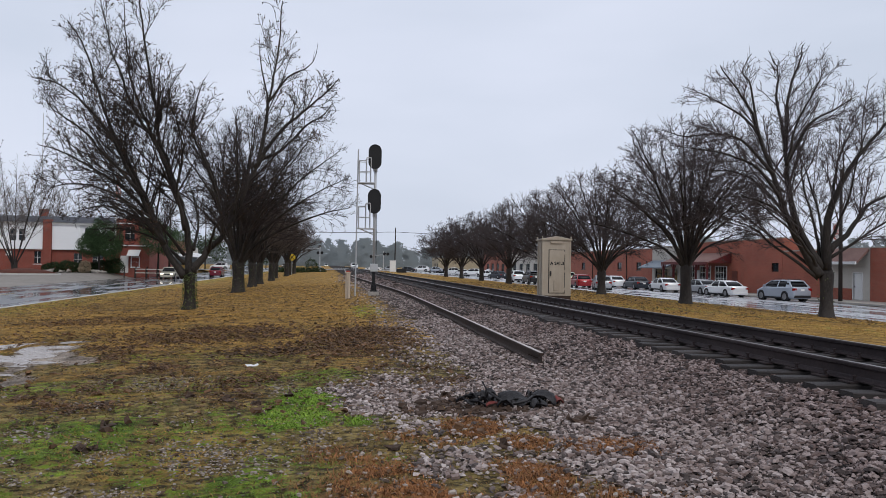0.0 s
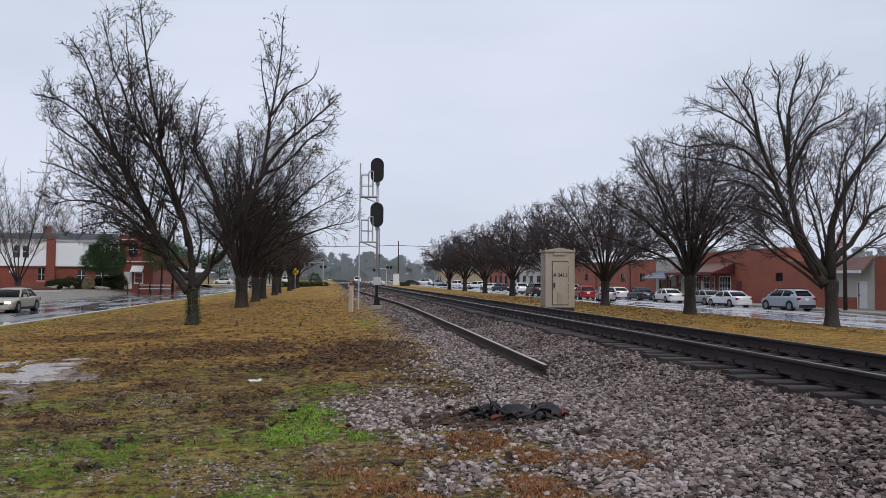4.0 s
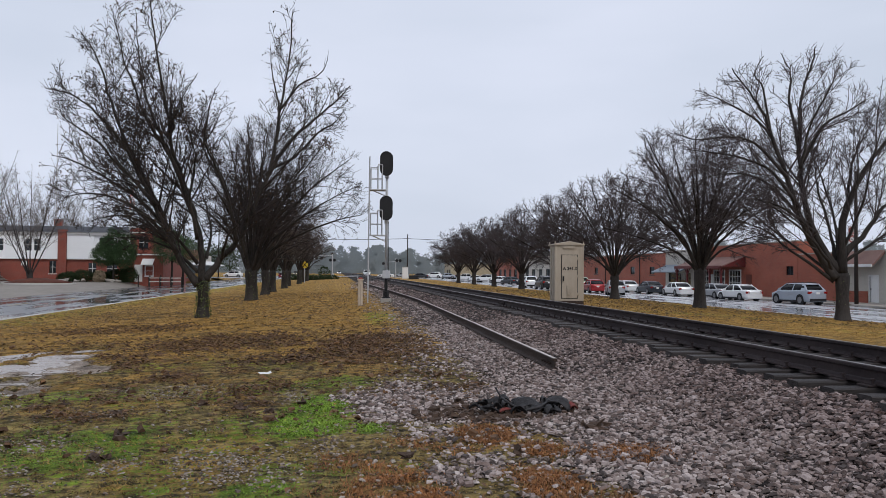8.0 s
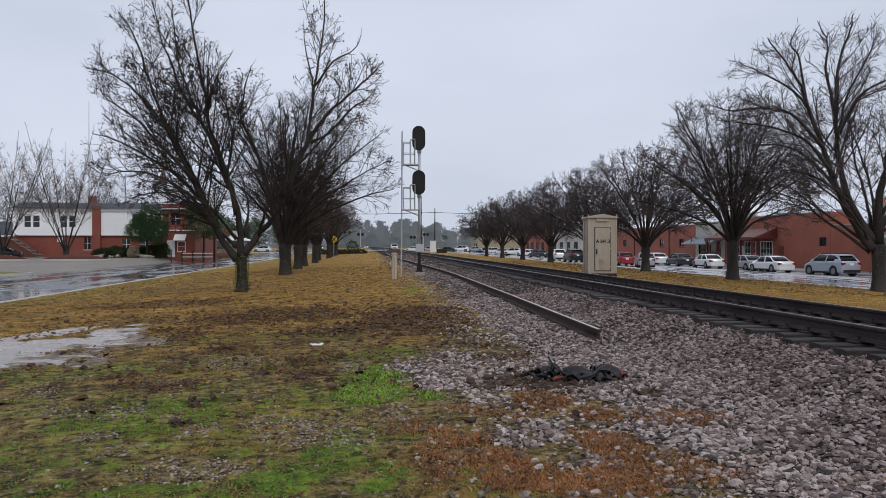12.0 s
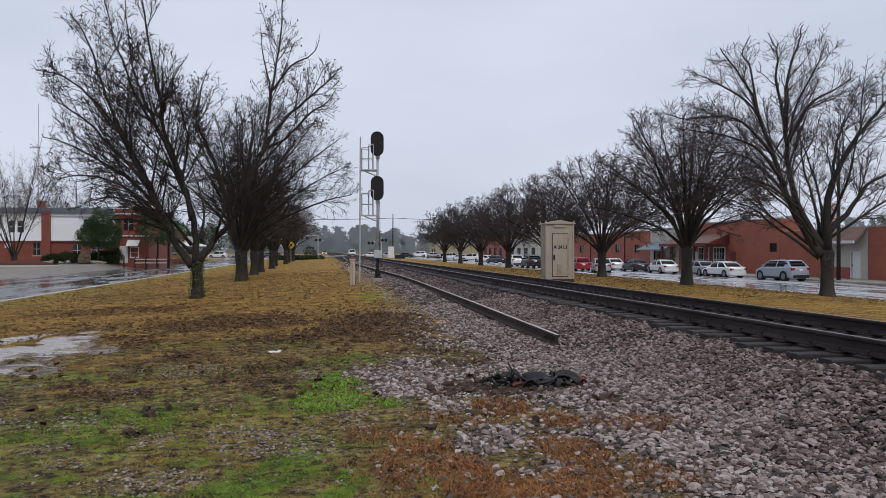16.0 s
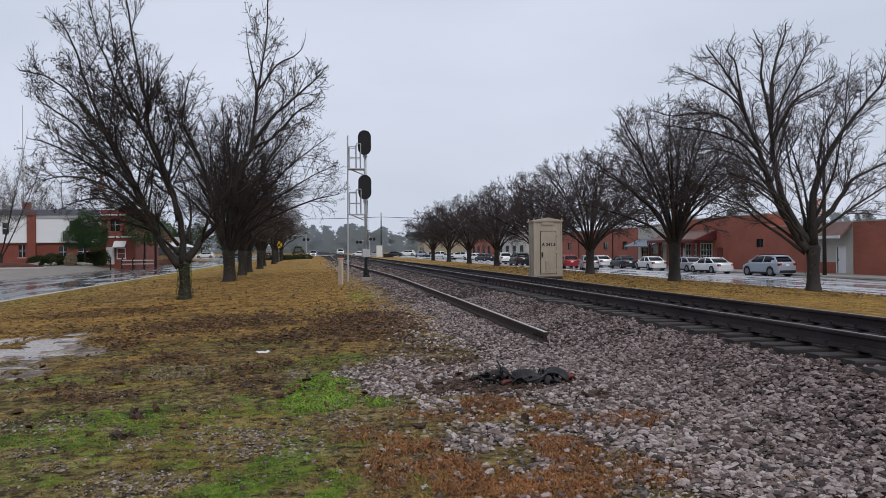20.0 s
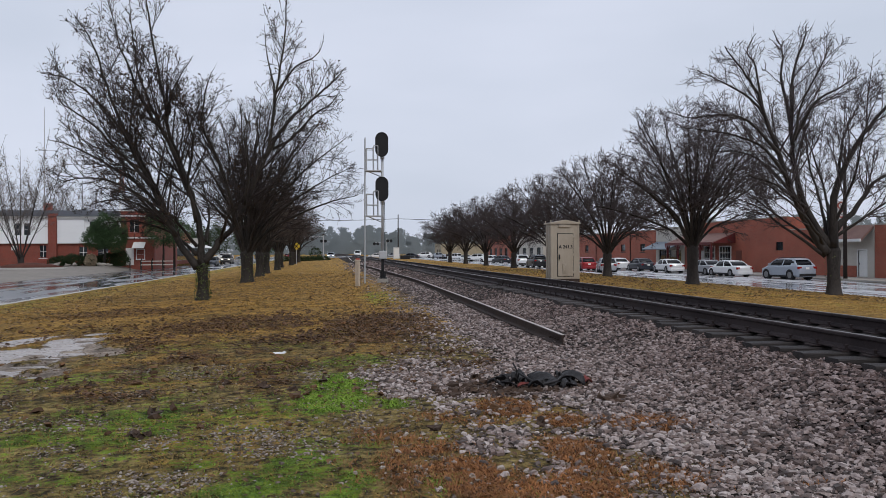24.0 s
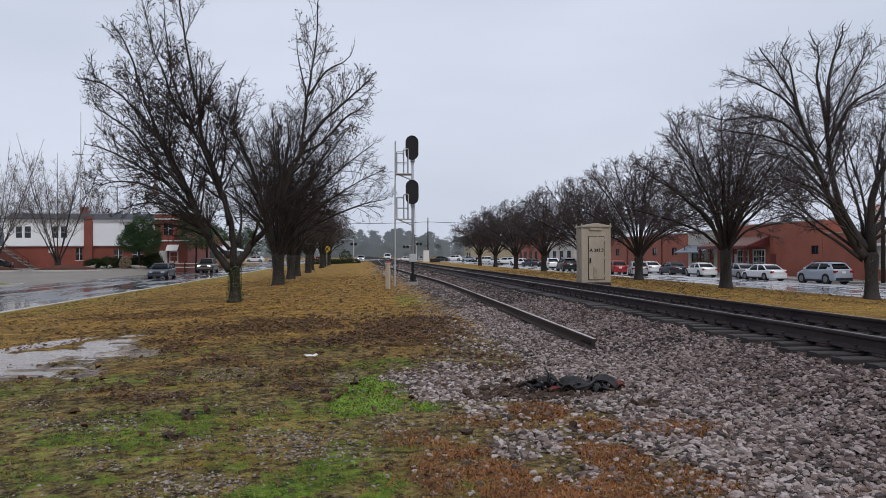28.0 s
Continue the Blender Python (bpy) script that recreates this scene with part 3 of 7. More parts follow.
def asphalt(name, base, wet, gloss=0.55):
    """Wet asphalt: shallow films of water that mirror the sky between duller, coarser stretches."""
    m = bpy.data.materials.new(name)
    m.use_nodes = True
    n, l = m.node_tree.nodes, m.node_tree.links
    b = n["Principled BSDF"]
    co = n.new("ShaderNodeTexCoord")
    mp = n.new("ShaderNodeMapping")
    mp.inputs["Scale"].default_value = (1.0, 0.16, 1.0)
    l.new(co.outputs["Object"], mp.inputs["Vector"])
    big = n.new("ShaderNodeTexNoise")
    big.inputs["Scale"].default_value, big.inputs["Detail"].default_value = 0.9, 5
    l.new(mp.outputs["Vector"], big.inputs["Vector"])
    fine = n.new("ShaderNodeTexNoise")
    fine.inputs["Scale"].default_value, fine.inputs["Detail"].default_value = 60, 3
    l.new(co.outputs["Object"], fine.inputs["Vector"])
    ro = n.new("ShaderNodeMapRange")
    ro.inputs["From Min"].default_value, ro.inputs["From Max"].default_value = 0.44, 0.56
    ro.inputs["To Min"].default_value, ro.inputs["To Max"].default_value = 0.05, wet
    l.new(big.outputs["Fac"], ro.inputs["Value"])
    l.new(ro.outputs["Result"], b.inputs["Roughness"])
    mx = n.new("ShaderNodeMix")
    mx.data_type = "RGBA"
    mx.inputs["A"].default_value = (*[q * 0.7 for q in base], 1)
    mx.inputs["B"].default_value = (*[q * 1.35 for q in base], 1)
    l.new(fine.outputs["Fac"], mx.inputs["Factor"])
    l.new(mx.outputs["Result"], b.inputs["Base Color"])
    b.inputs["Specular IOR Level"].default_value = gloss
    bp = n.new("ShaderNodeBump")
    bp.inputs["Strength"].default_value, bp.inputs["Distance"].default_value = 0.05, 0.01
    l.new(fine.outputs["Fac"], bp.inputs["Height"])
    l.new(bp.outputs["Normal"], b.inputs["Normal"])
    return m


M_ROAD = asphalt("wet_asphalt", (0.085, 0.087, 0.092), 0.30, 1.0)
# base colour raised pale and bluish in place of the reflected sky
M_ROADR = asphalt("damp_sky_toned_asphalt", (0.36, 0.365, 0.38), 0.45, 0.7)
M_LOT = material("damp_parking_asphalt", (0.27, 0.245, 0.215), 0.75, 0, (0.19, 0.17, 0.15), 0.6, 0.6, 0.2, 30)
M_PAINTY = material("worn_yellow_road_paint", (0.50, 0.35, 0.06), 0.4, 0, (0.3, 0.21, 0.05), 4, 0.5)


def strip(name, x_z, ys, mat, label, category, zf=None):
    """A long sheet with thickness that follows the profile across and the given places along."""
    g = Geo()
    rings = []
    for y in ys:
        top = [(x, y, z + (zf(x, y) if zf else 0)) for x, z in x_z]
        rings.append(top + [(x, y, z - 0.12) for x, y, z in reversed(top)])
    g.loft(rings)
    return tagged(part(name, g, mat), label, category, kind="structure")


along = [-120, -40, 0, 30, 60, 90, 130, 180, 260, 420]
strip("road_west", [(-24.25, -0.63), (-18.6, -0.57), (-13.28, -0.63)], along, M_ROAD, "wet dark asphalt street with standing water", "road")
strip("road_east", [(23.6, -0.62), (30, -0.68), (39.5, -0.86)], along, M_ROADR, "wet asphalt street coloured pale for sky sheen, with parked cars", "road")
strip("kerb_west", [(-13.28, -0.50), (-13.27, -0.48), (-13.12, -0.475), (-13.08, -0.50)], along, M_KERB, "pale wet concrete kerb beside the street", "kerb")
strip("kerb_east", [(23.42, -0.47), (23.45, -0.455), (23.58, -0.46), (23.6, -0.48)], along, M_KERB, "pale concrete kerb along the grass", "kerb")
strip("pavement_east", [(39.5, -0.72), (39.7, -0.70), (42.2, -0.66)], along, M_CONCRETE, "damp concrete pavement before the shops", "pavement")
lot_y = [20, 40, 60, 70, 80, 90, 100, 110, 125]
strip("parking_lot", [(-75, -0.70), (-45, -0.70), (-30, -0.70), (-27, -0.70), (-24.3, -0.66)], lot_y, M_LOT, "damp pale asphalt car park before the brick building", "car park",
      zf=lambda x, y: 0.66 * smooth(62, 112, y) * smooth(-24.3, -27, x) + 0.03)
strip("road_cross", [(-60, 0.1), (-24, 0.0), (-13, -0.1), (0, 0.35), (5, 0.52), (8, 0.52), (14, 0.3), (24, -0.2), (60, -0.3)], [176, 179, 184, 187], M_ROADR, "pale street that crosses the track", "road")

for yy in range(6, 170, 9):
    g = Geo()
    g.box(-18.72, -18.6, yy, yy + 3, -0.567, -0.561)
    tagged(part("road_marking", g, M_PAINTY), "worn yellow centre line on wet asphalt", "road marking", "centre line dashes", "structure")


def build_pool():
    g = Geo()
    n = 56
    ring = []
    for i in range(n):
        a = 2 * math.pi * i / n
        ring.append((-4.9 + 2.0 * math.cos(a), 14.9 + 3.9 * math.sin(a), 0.0))
    g.add(ring, [tuple(range(n))])
    m = material("muddy_water", (0.40, 0.345, 0.305), 0.28, 0, (0.20, 0.165, 0.14), 1.6, 0.55, spec=0.45)
    tagged(part("puddle", g, m, m=pose(0, 0, POOL_Z)), "shallow muddy puddle in a hollow of the grass", "puddle", kind="structure")


POOL_Z = ground_z(-4.75, 14.9) + 0.014
build_pool()


# ---- the track ----
def rail_outline(s=1.0, dx=0.0):
    half = [(0.076, 0), (0.076, 0.012), (0.022, 0.028), (0.010, 0.045), (0.009, 0.115), (0.014, 0.132), (0.038, 0.140), (0.038, 0.166), (0.030, 0.175)]
    return [(dx + x * s, z * s) for x, z in half] + [(dx - x * s, z * s) for x, z in reversed(half)]


RAIL_X, RAIL_BASE = (5.62, 7.125), 0.519


def build_track():
    track = thing("railway_track", pose(0, 0, 0), "single railway track of dark steel rails on creosoted ties", "railway track", kind="structure")
    for x in RAIL_X:
        g = Geo().prism([(a + x, b + RAIL_BASE) for a, b in rail_outline()], -30, 330, "y")
        r = part("rail", g, M_STEEL, track)
        g = Geo().prism([(x - 0.029, RAIL_BASE + 0.170), (x + 0.029, RAIL_BASE + 0.170), (x + 0.026, RAIL_BASE + 0.177), (x - 0.026, RAIL_BASE + 0.177)], -30, 330, "y")
        part("running_surface", g, M_RAILTOP, r, "polished grey rail head")
    # joint bars with bolts
    for x, yj in ((5.62, 38.4), (7.125, 37.0), (5.62, 26.0), (7.125, 50.0)):
        g = Geo()
        for s in (-1, 1):
            g.box(x + s * 0.026 - 0.014, x + s * 0.026 + 0.014, yj - 0.45, yj + 0.45, RAIL_BASE + 0.03, RAIL_BASE + 0.135)
            for k in range(6):
                g.tube([(x + s * 0.04, yj - 0.38 + k * 0.152, RAIL_BASE + 0.085), (x + s * 0.062, yj - 0.38 + k * 0.152, RAIL_BASE + 0.085)], 0.018, 6)
        part("joint_bar", g, M_STEEL, track, "bolted dark steel joint bar")
    rnd = random.Random(3)
    ties = []
    for k in range(3):
        g = Geo()
        n = 9
        ring = []
        for i in range(n):
            x = -1.3 + 2.6 * i / (n - 1)
            w, h = 0.112 + rnd.uniform(-0.008, 0.008), rnd.uniform(-0.008, 0.004)
            ring.append([(x, -w, -0.16), (x, w, -0.16), (x, w, h - 0.012), (x, w - 0.018, h), (x, -w + 0.018, h), (x, -w, h - 0.012)])
        g.loft(ring)
        ties.append(mesh_of("tie", g, M_TIE))
    g = Geo().box(-0.16, 0.16, -0.09, 0.09, 0, 0.016).box(-0.10, -0.08, -0.09, 0.09, 0.012, 0.028).box(0.08, 0.10, -0.09, 0.09, 0.012, 0.028)
    plate = mesh_of("tie_plate", g, M_STEEL)
    g = Geo().box(-0.010, 0.010, -0.010, 0.010, 0, 0.05).box(-0.022, 0.024, -0.017, 0.017, 0.05, 0.066)
    spike = mesh_of("spike", g, M_STEEL)
    g = Geo().box(-0.02, 0.02, -0.11, -0.03, 0.0, 0.085).box(-0.02, 0.02, 0.125, 0.19, 0.0, 0.085)
    anchor = mesh_of("rail_anchor", g, M_STEEL)
    for k in range(-18, 282):
        y = 2.0 + k * 0.51 + rnd.uniform(-0.03, 0.03)
        t = part("tie", ties[k % 3], None, track, m=pose(6.37 + rnd.uniform(-0.12, 0.10), y, 0.500, 0, rnd.uniform(-0.2, 0.2), rnd.uniform(-1.2, 1.2)))
        if 0 < y < 45:
            for x in RAIL_X:
                part("tie_plate", plate, None, track, m=pose(x, y, 0.503))
                if y < 26:
                    for s in (-1, 1):
                        part("spike", spike, None, track, m=pose(x + s * 0.088, y + s * 0.05, 0.515, 0, 0, 0 if s < 0 else 180))
    g = Geo()
    for k in range(310):
        g.box(5.07, 7.67, 145.9 + k * 0.51, 146.13 + k * 0.51, 0.36, 0.50)
    tagged(part("far_ties", g, M_TIE, track), kind="stuff")


build_track()


def build_spare_rail():
    ob = thing("siding_rail", pose(0, 0, 0), "rusty disused siding rail with a cut end on the gravel", "rail")
    pts = [(3.60, 12.15), (3.66, 18), (3.74, 24), (3.86, 31), (3.92, 37), (3.75, 45), (3.45, 56), (3.05, 74), (3.0, 95), (3.5, 125), (4.2, 160)]
    ns = 60
    xs = np.interp(np.linspace(12.15, 160, ns), [p[1] for p in pts], [p[0] for p in pts])
    for _ in range(2):
        xs[1:-1] = (xs[:-2] + 2 * xs[1:-1] + xs[2:]) / 4
    yy = np.linspace(12.15, 160, ns)
    g, top = Geo(), Geo()
    rings, trings = [], []
    for x, y in zip(xs, yy):
        zb = float(np.interp(y, [12, 20, 36, 60, 100, 160], [0.135, 0.18, 0.20, 0.26, 0.30, 0.34]))
        rings.append([(x + a, y, zb + b) for a, b in rail_outline(0.97)])
        trings.append([(x - 0.03, y, zb + 0.165), (x + 0.03, y, zb + 0.165), (x + 0.026, y, zb + 0.174), (x - 0.026, y, zb + 0.174)])
    r = part("rail", g.loft(rings), M_RUSTY, ob)
    part("running_surface", top.loft(trings), M_RUSTTOP, r, "pale worn rail head")
    for k in range(4):
        part("bolt", Geo().tube([(3.55, 12.35 + k * 0.14, 0.215), (3.65, 12.35 + k * 0.14, 0.215)], 0.016, 8), M_RUSTY, ob)
    rnd = random.Random(12)
    for y in (31.2, 33.0, 34.6, 36.4, 38.0):
        part("old_tie", Geo().box(3.1, 4.5, y, y + 0.22, 0.05, 0.20), M_TIE, ob, "weathered buried tie under the rail")


build_spare_rail()


# ---- bare winter trees ----
def refine(ctrl, rnd, k=4, jitter=0.022):
    """A smooth line through a limb's few turning points."""
    c = [Vector(q) for q in ctrl]
    out = []
    for i in range(len(c) - 1):
        p0, p1, p2, p3 = c[max(i - 1, 0)], c[i], c[i + 1], c[min(i + 2, len(c) - 1)]
        for j in range(k):
            t = j / k
            q = 0.5 * ((2 * p1) + (p2 - p0) * t + (2 * p0 - 5 * p1 + 4 * p2 - p3) * t * t + (3 * p1 - p0 - 3 * p2 + p3) * t ** 3)
            out.append(q + Vector((rnd.gauss(0, jitter), rnd.gauss(0, jitter), 0)) * (1 if out else 0))
    return out + [c[-1]]


def unit(a):
    return a / np.maximum(np.linalg.norm(a, axis=-1, keepdims=True), 1e-9)


def offshoots(rng, lines, counts, t_range, angles, lengths, k, lift, wander):
    """Side shoots of many lines at once: their lines of k points, their parents and where on these they start."""
    idx = np.repeat(np.arange(len(lines)), counts)
    m, kp = len(idx), lines.shape[1]
    t = rng.uniform(*t_range, m)
    s = t * (kp - 1)
    i = np.minimum(s.astype(int), kp - 2)
    f = (s - i)[:, None]
    p = lines[idx, i] * (1 - f) + lines[idx, i + 1] * f
    d = unit(lines[idx, i + 1] - lines[idx, i])
    side = unit(np.cross(d, rng.normal(0, 1, (m, 3))))
    a = rng.uniform(*angles, m)[:, None]
    w = d * np.cos(a) + side * np.sin(a)
    ln = lengths(idx, t, m)[:, None]
    out = np.empty((m, k, 3))
    out[:, 0] = p
    for j in range(1, k):
        w = w + rng.normal(0, wander, (m, 3))
        w[:, 2] += lift
        w = unit(w)
        p = p + w * ln / (k - 1)
        out[:, j] = p
    return out, idx, t


def tubes(lines, radii, n, tip=False):
    """Tapered tubes round many lines at once: places and corners."""
    m, k, _ = lines.shape
    d = np.empty_like(lines)
    d[:, 1:-1] = lines[:, 2:] - lines[:, :-2]
    d[:, 0], d[:, -1] = lines[:, 1] - lines[:, 0], lines[:, -1] - lines[:, -2]
    d = unit(d)
    s0 = unit(np.cross(d[:, 0], np.array([0.31, 0.57, 0.76])))[:, None]
    side = unit(s0 - d * (s0 * d).sum(-1, keepdims=True))
    up = np.cross(d, side)
    ang = 2 * np.pi * np.arange(n) / n
    v = lines[:, :, None] + radii[:, :, None, None] * (side[:, :, None] * np.cos(ang)[:, None] + up[:, :, None] * np.sin(ang)[:, None])
    kk = k - 1 if tip else k
    i, j = np.meshgrid(np.arange(kk - 1), np.arange(n), indexing="ij")
    a, b, c, e = i * n + j, i * n + (j + 1) % n, (i + 1) * n + (j + 1) % n, (i + 1) * n + j
    q = np.concatenate([np.stack([a, b, c], -1).reshape(-1, 3), np.stack([a, c, e], -1).reshape(-1, 3)])
    v = v[:, :kk].reshape(m, kk * n, 3)
    if tip:
        v = np.concatenate([v, lines[:, -1:]], 1)
        j = np.arange(n)
        q = np.concatenate([q, np.stack([(kk - 1) * n + j, (kk - 1) * n + (j + 1) % n, np.full(n, kk * n)], -1)])
    f = (q[None] + (np.arange(m) * v.shape[1])[:, None, None]).reshape(-1, 3)
    return v.reshape(-1, 3), f


def join(pairs):
    vs, fs, n = [], [], 0
    for v, f in pairs:
        vs.append(v)
        fs.append(f + n)
        n += len(v)
    return np.concatenate(vs), np.concatenate(fs)


def inside(p, lobes):
    """Which places lie within the lobes (middle and half-widths) of a crown."""
    lobes = np.array(lobes, float)
    return ((((p[:, None] - lobes[None, :, :3]) / lobes[None, :, 3:]) ** 2).sum(-1) < 1).any(1)


def shorten(lines, lobes, least=0.3):
    """Shoots drawn in until they end within the crown; those that cannot are left out."""
    k = np.zeros(len(lines))
    for q in (1.0, 0.8, 0.62, 0.46, least):
        ends = lines[:, 0] + (lines[:, -1] - lines[:, 0]) * q
        k = np.where((k == 0) & inside(ends, lobes), q, k)
    ok = k > 0
    return (lines[:, :1] + (lines - lines[:, :1]) * k[:, None, None])[ok], ok


def span(lines):
    return np.linalg.norm(np.diff(lines, axis=1), axis=2).sum(1)


def grow_tree(name, seed, trunk_h, trunk_r, limbs, bark, twig, label, group, m, dens=1.0, leaves=0, ivy=0, min_r=0.006, crown_room=(), fine=1.0, clump=None, lift=0.10):
    """limbs: turning points from the fork outwards, and the radius at the fork."""
    rnd, rng = random.Random(seed), np.random.default_rng(seed)
    tree = thing(name, m, label, "tree", group)
    g = Geo()
    flare = [(0, 0, -0.15), (0.01, 0, 0.05), (0.02, 0.01, 0.35), (0.02, 0.02, trunk_h * 0.55), (0.0, 0.0, trunk_h), (0, 0, trunk_h + 0.25)]
    rings = []
    for q, k in zip(flare, (1.75, 1.28, 1.06, 0.94, 1.08, 0.72)):
        ring = []
        for j in range(14):
            a = 2 * math.pi * j / 14
            r = trunk_r * k * (1 + 0.10 * math.sin(3 * a + seed) + 0.06 * math.sin(5 * a + 2 * q[2]))
            ring.append((q[0] + r * math.cos(a), q[1] + r * math.sin(a), q[2]))
        rings.append(ring)
    g.loft(rings)
    part("trunk", g, bark, tree, smooth=True)
    main, rad0, total = [], [], []
    for ctrl, r in limbs:
        line = refine(ctrl, rnd)
        n = len(line)
        rad = [r * (1 - 0.93 * (i / (n - 1)) ** 0.75) * (1.25 - 0.09 * min(i, 3)) + 0.007 for i in range(n)]
        part("limb", Geo().tube(line, rad, 8), bark, tree, smooth=True)
        total.append(sum((line[i + 1] - line[i]).length for i in range(n - 1)))
        a = np.array([tuple(q) for q in line])
        main.append(np.stack([np.interp(np.linspace(0, n - 1, 17), np.arange(n), a[:, c]) for c in range(3)], -1))
        rad0.append(r)
    main, rad0, total = np.array(main), np.array(rad0), np.array(total)
    # boughs leave the limbs, branches the boughs, twigs the branches and spurs the twigs, each shorter and more upright
    r_at = lambda i, t: rad0[i] * (1 - 0.93 * t ** 0.75)
    n2 = np.maximum(5, (total * 2.5 * dens).astype(int))
    l2, i2, t2 = offshoots(rng, main, n2, (0.22, 0.97), (0.5, 0.95), lambda i, t, n: rng.uniform(0.55, 1.15, n) * (0.40 * total[i] * (1 - t) + 0.85), 8, lift, 0.06)
    l2, ok = shorten(l2, crown_room)
    i2, t2 = i2[ok], t2[ok]
    len2 = span(l2)
    r2 = np.clip(np.minimum(r_at(i2, t2) * 0.6, 0.008 + len2 * 0.0105), min_r * 1.5, 1)
    l3, i3, t3 = offshoots(rng, l2, np.maximum(3, (len2 * 4.3 * dens).astype(int)), (0.12, 1.0), (0.5, 1.0), lambda i, t, n: rng.uniform(0.5, 1.2, n) * (0.42 * len2[i] * (1 - t) + 0.34), 5, lift * 0.9, 0.09)
    l3, ok = shorten(l3, crown_room, 0.4)
    len3 = span(l3)
    r3 = np.clip(len3 * 0.008, min_r * 1.1, 0.016)
    l4, i4, t4 = offshoots(rng, l3, np.maximum(2, (len3 * 6.5 * fine).astype(int)), (0.15, 1.0), (0.45, 1.0), lambda i, t, n: rng.uniform(0.10, 0.42, n) + 0.10 * len3[i], 3, lift * 0.9, 0.13)
    l5, i5, t5 = offshoots(rng, l4, np.full(len(l4), 0 if fine < 0.8 else 2), (0.25, 1.0), (0.6, 1.2), lambda i, t, n: rng.uniform(0.04, 0.13, n), 2, 0.05, 0.1)
    lt, _, _ = offshoots(rng, main[:, 4:], np.maximum(3, (total * 2.6 * fine).astype(int)), (0.1, 1.0), (0.5, 1.1), lambda i, t, n: rng.uniform(0.12, 0.55, n), 3, 0.08, 0.14)
    taper = lambda r, k, end: r[:, None] * np.linspace(1, end, k)[None]
    bits = [tubes(l2, taper(r2, 8, 0.3), 5 if fine > 0.85 else 4), tubes(l3, taper(r3, l3.shape[1], 0.5), 3), tubes(l4, min_r * np.linspace(1.05, 0.6, l4.shape[1])[None].repeat(len(l4), 0), 3, True),
            tubes(l5, np.full((len(l5), 2), min_r) * np.array([1.1, 0.6]), 3, True), tubes(lt, np.full((len(lt), 3), min_r) * np.array([1.2, 1.0, 0.6]), 3, True)]
    crown = np_mesh("crown", *join(bits), twig)
    tagged(part("crown", crown, None, tree), kind="stuff")
    if leaves:
        lf = Geo()
        tips = np.concatenate([l4[:, -1], l5[:, -1]])
        for q in tips[rng.integers(0, len(tips), leaves)]:
            leaf_quad(lf, rnd, q, rnd.uniform(0.03, 0.065))
        for c, r, count in clump or ():
            for _ in range(count):
                leaf_quad(lf, rnd, Vector(c) + Vector((rnd.gauss(0, r), rnd.gauss(0, r), rnd.gauss(0, r))), rnd.uniform(0.03, 0.06))
        tagged(part("withered_foliage", lf, M_WITHERED, tree, "few withered brown leaves"), kind="stuff")
    if ivy:
        iv = Geo()
        for _ in range(ivy):
            a, z = rnd.uniform(0, 6.283), rnd.uniform(0.0, trunk_h * 1.08)
            r = trunk_r * (1.18 if z > 0.4 else 1.45) * rnd.uniform(0.98, 1.12)
            leaf_quad(iv, rnd, (r * math.cos(a), r * math.sin(a), z), rnd.uniform(0.025, 0.045))
        tagged(part("ivy", iv, M_IVY, tree, "small ivy leaves on the bark"), kind="stuff")
    return tree


def leaf_quad(g, rnd, p, s):
    e = Euler((rnd.uniform(-1.2, 1.2), rnd.uniform(-1.2, 1.2), rnd.uniform(0, 6.3))).to_matrix()
    q = [e @ Vector(v) * s for v in ((-1, 0, 0), (0, -0.55, 0.25), (1, 0, 0), (0, 0.55, 0.25))]
    g.add([Vector(p) + v for v in q], [(0, 1, 2), (0, 2, 3)])


def dome_limbs(seed, trunk_h, lobe, count, r0):
    """Limbs that fan out from a low fork and fill a broad rounded crown; the lowest sweep out level."""
    rnd = random.Random(seed)
    cx, cy, cz, rx, ry, rz = lobe
    out = []
    for k in range(count):
        a = 2.399963 * k + rnd.uniform(-0.3, 0.3)
        u = (k + 0.5) / count
        el = math.radians(-22 + 106 * u ** 1.0 + rnd.uniform(-6, 6))
        c, s = math.cos(a) * math.cos(el), math.sin(a) * math.cos(el)
        q = rnd.uniform(0.80, 0.97)
        ex, ey, ez = cx + rx * c * q, cy + ry * s * q, cz + rz * math.sin(el) * q
        f = trunk_h
        bow = 0.16 * (1 - u)
        rise = max(ez - f, 0.6)
        out.append(([(0, 0, f - 0.1), (0.20 * ex, 0.20 * ey, f + (0.26 + bow) * rise), (0.50 * ex, 0.50 * ey, f + (0.56 + bow) * rise), (0.78 * ex, 0.78 * ey, f + (0.80 + 0.7 * bow) * rise), (ex, ey, ez)],
                    r0 * rnd.uniform(0.7, 1.0)))
    return out


def at_ground(x, y, turn=0, dz=0.0):
    return pose(x, y, ground_z(x, y) + dz, 0, 0, turn)


WEST, EAST = "trees along the west verge", "trees along the east verge"
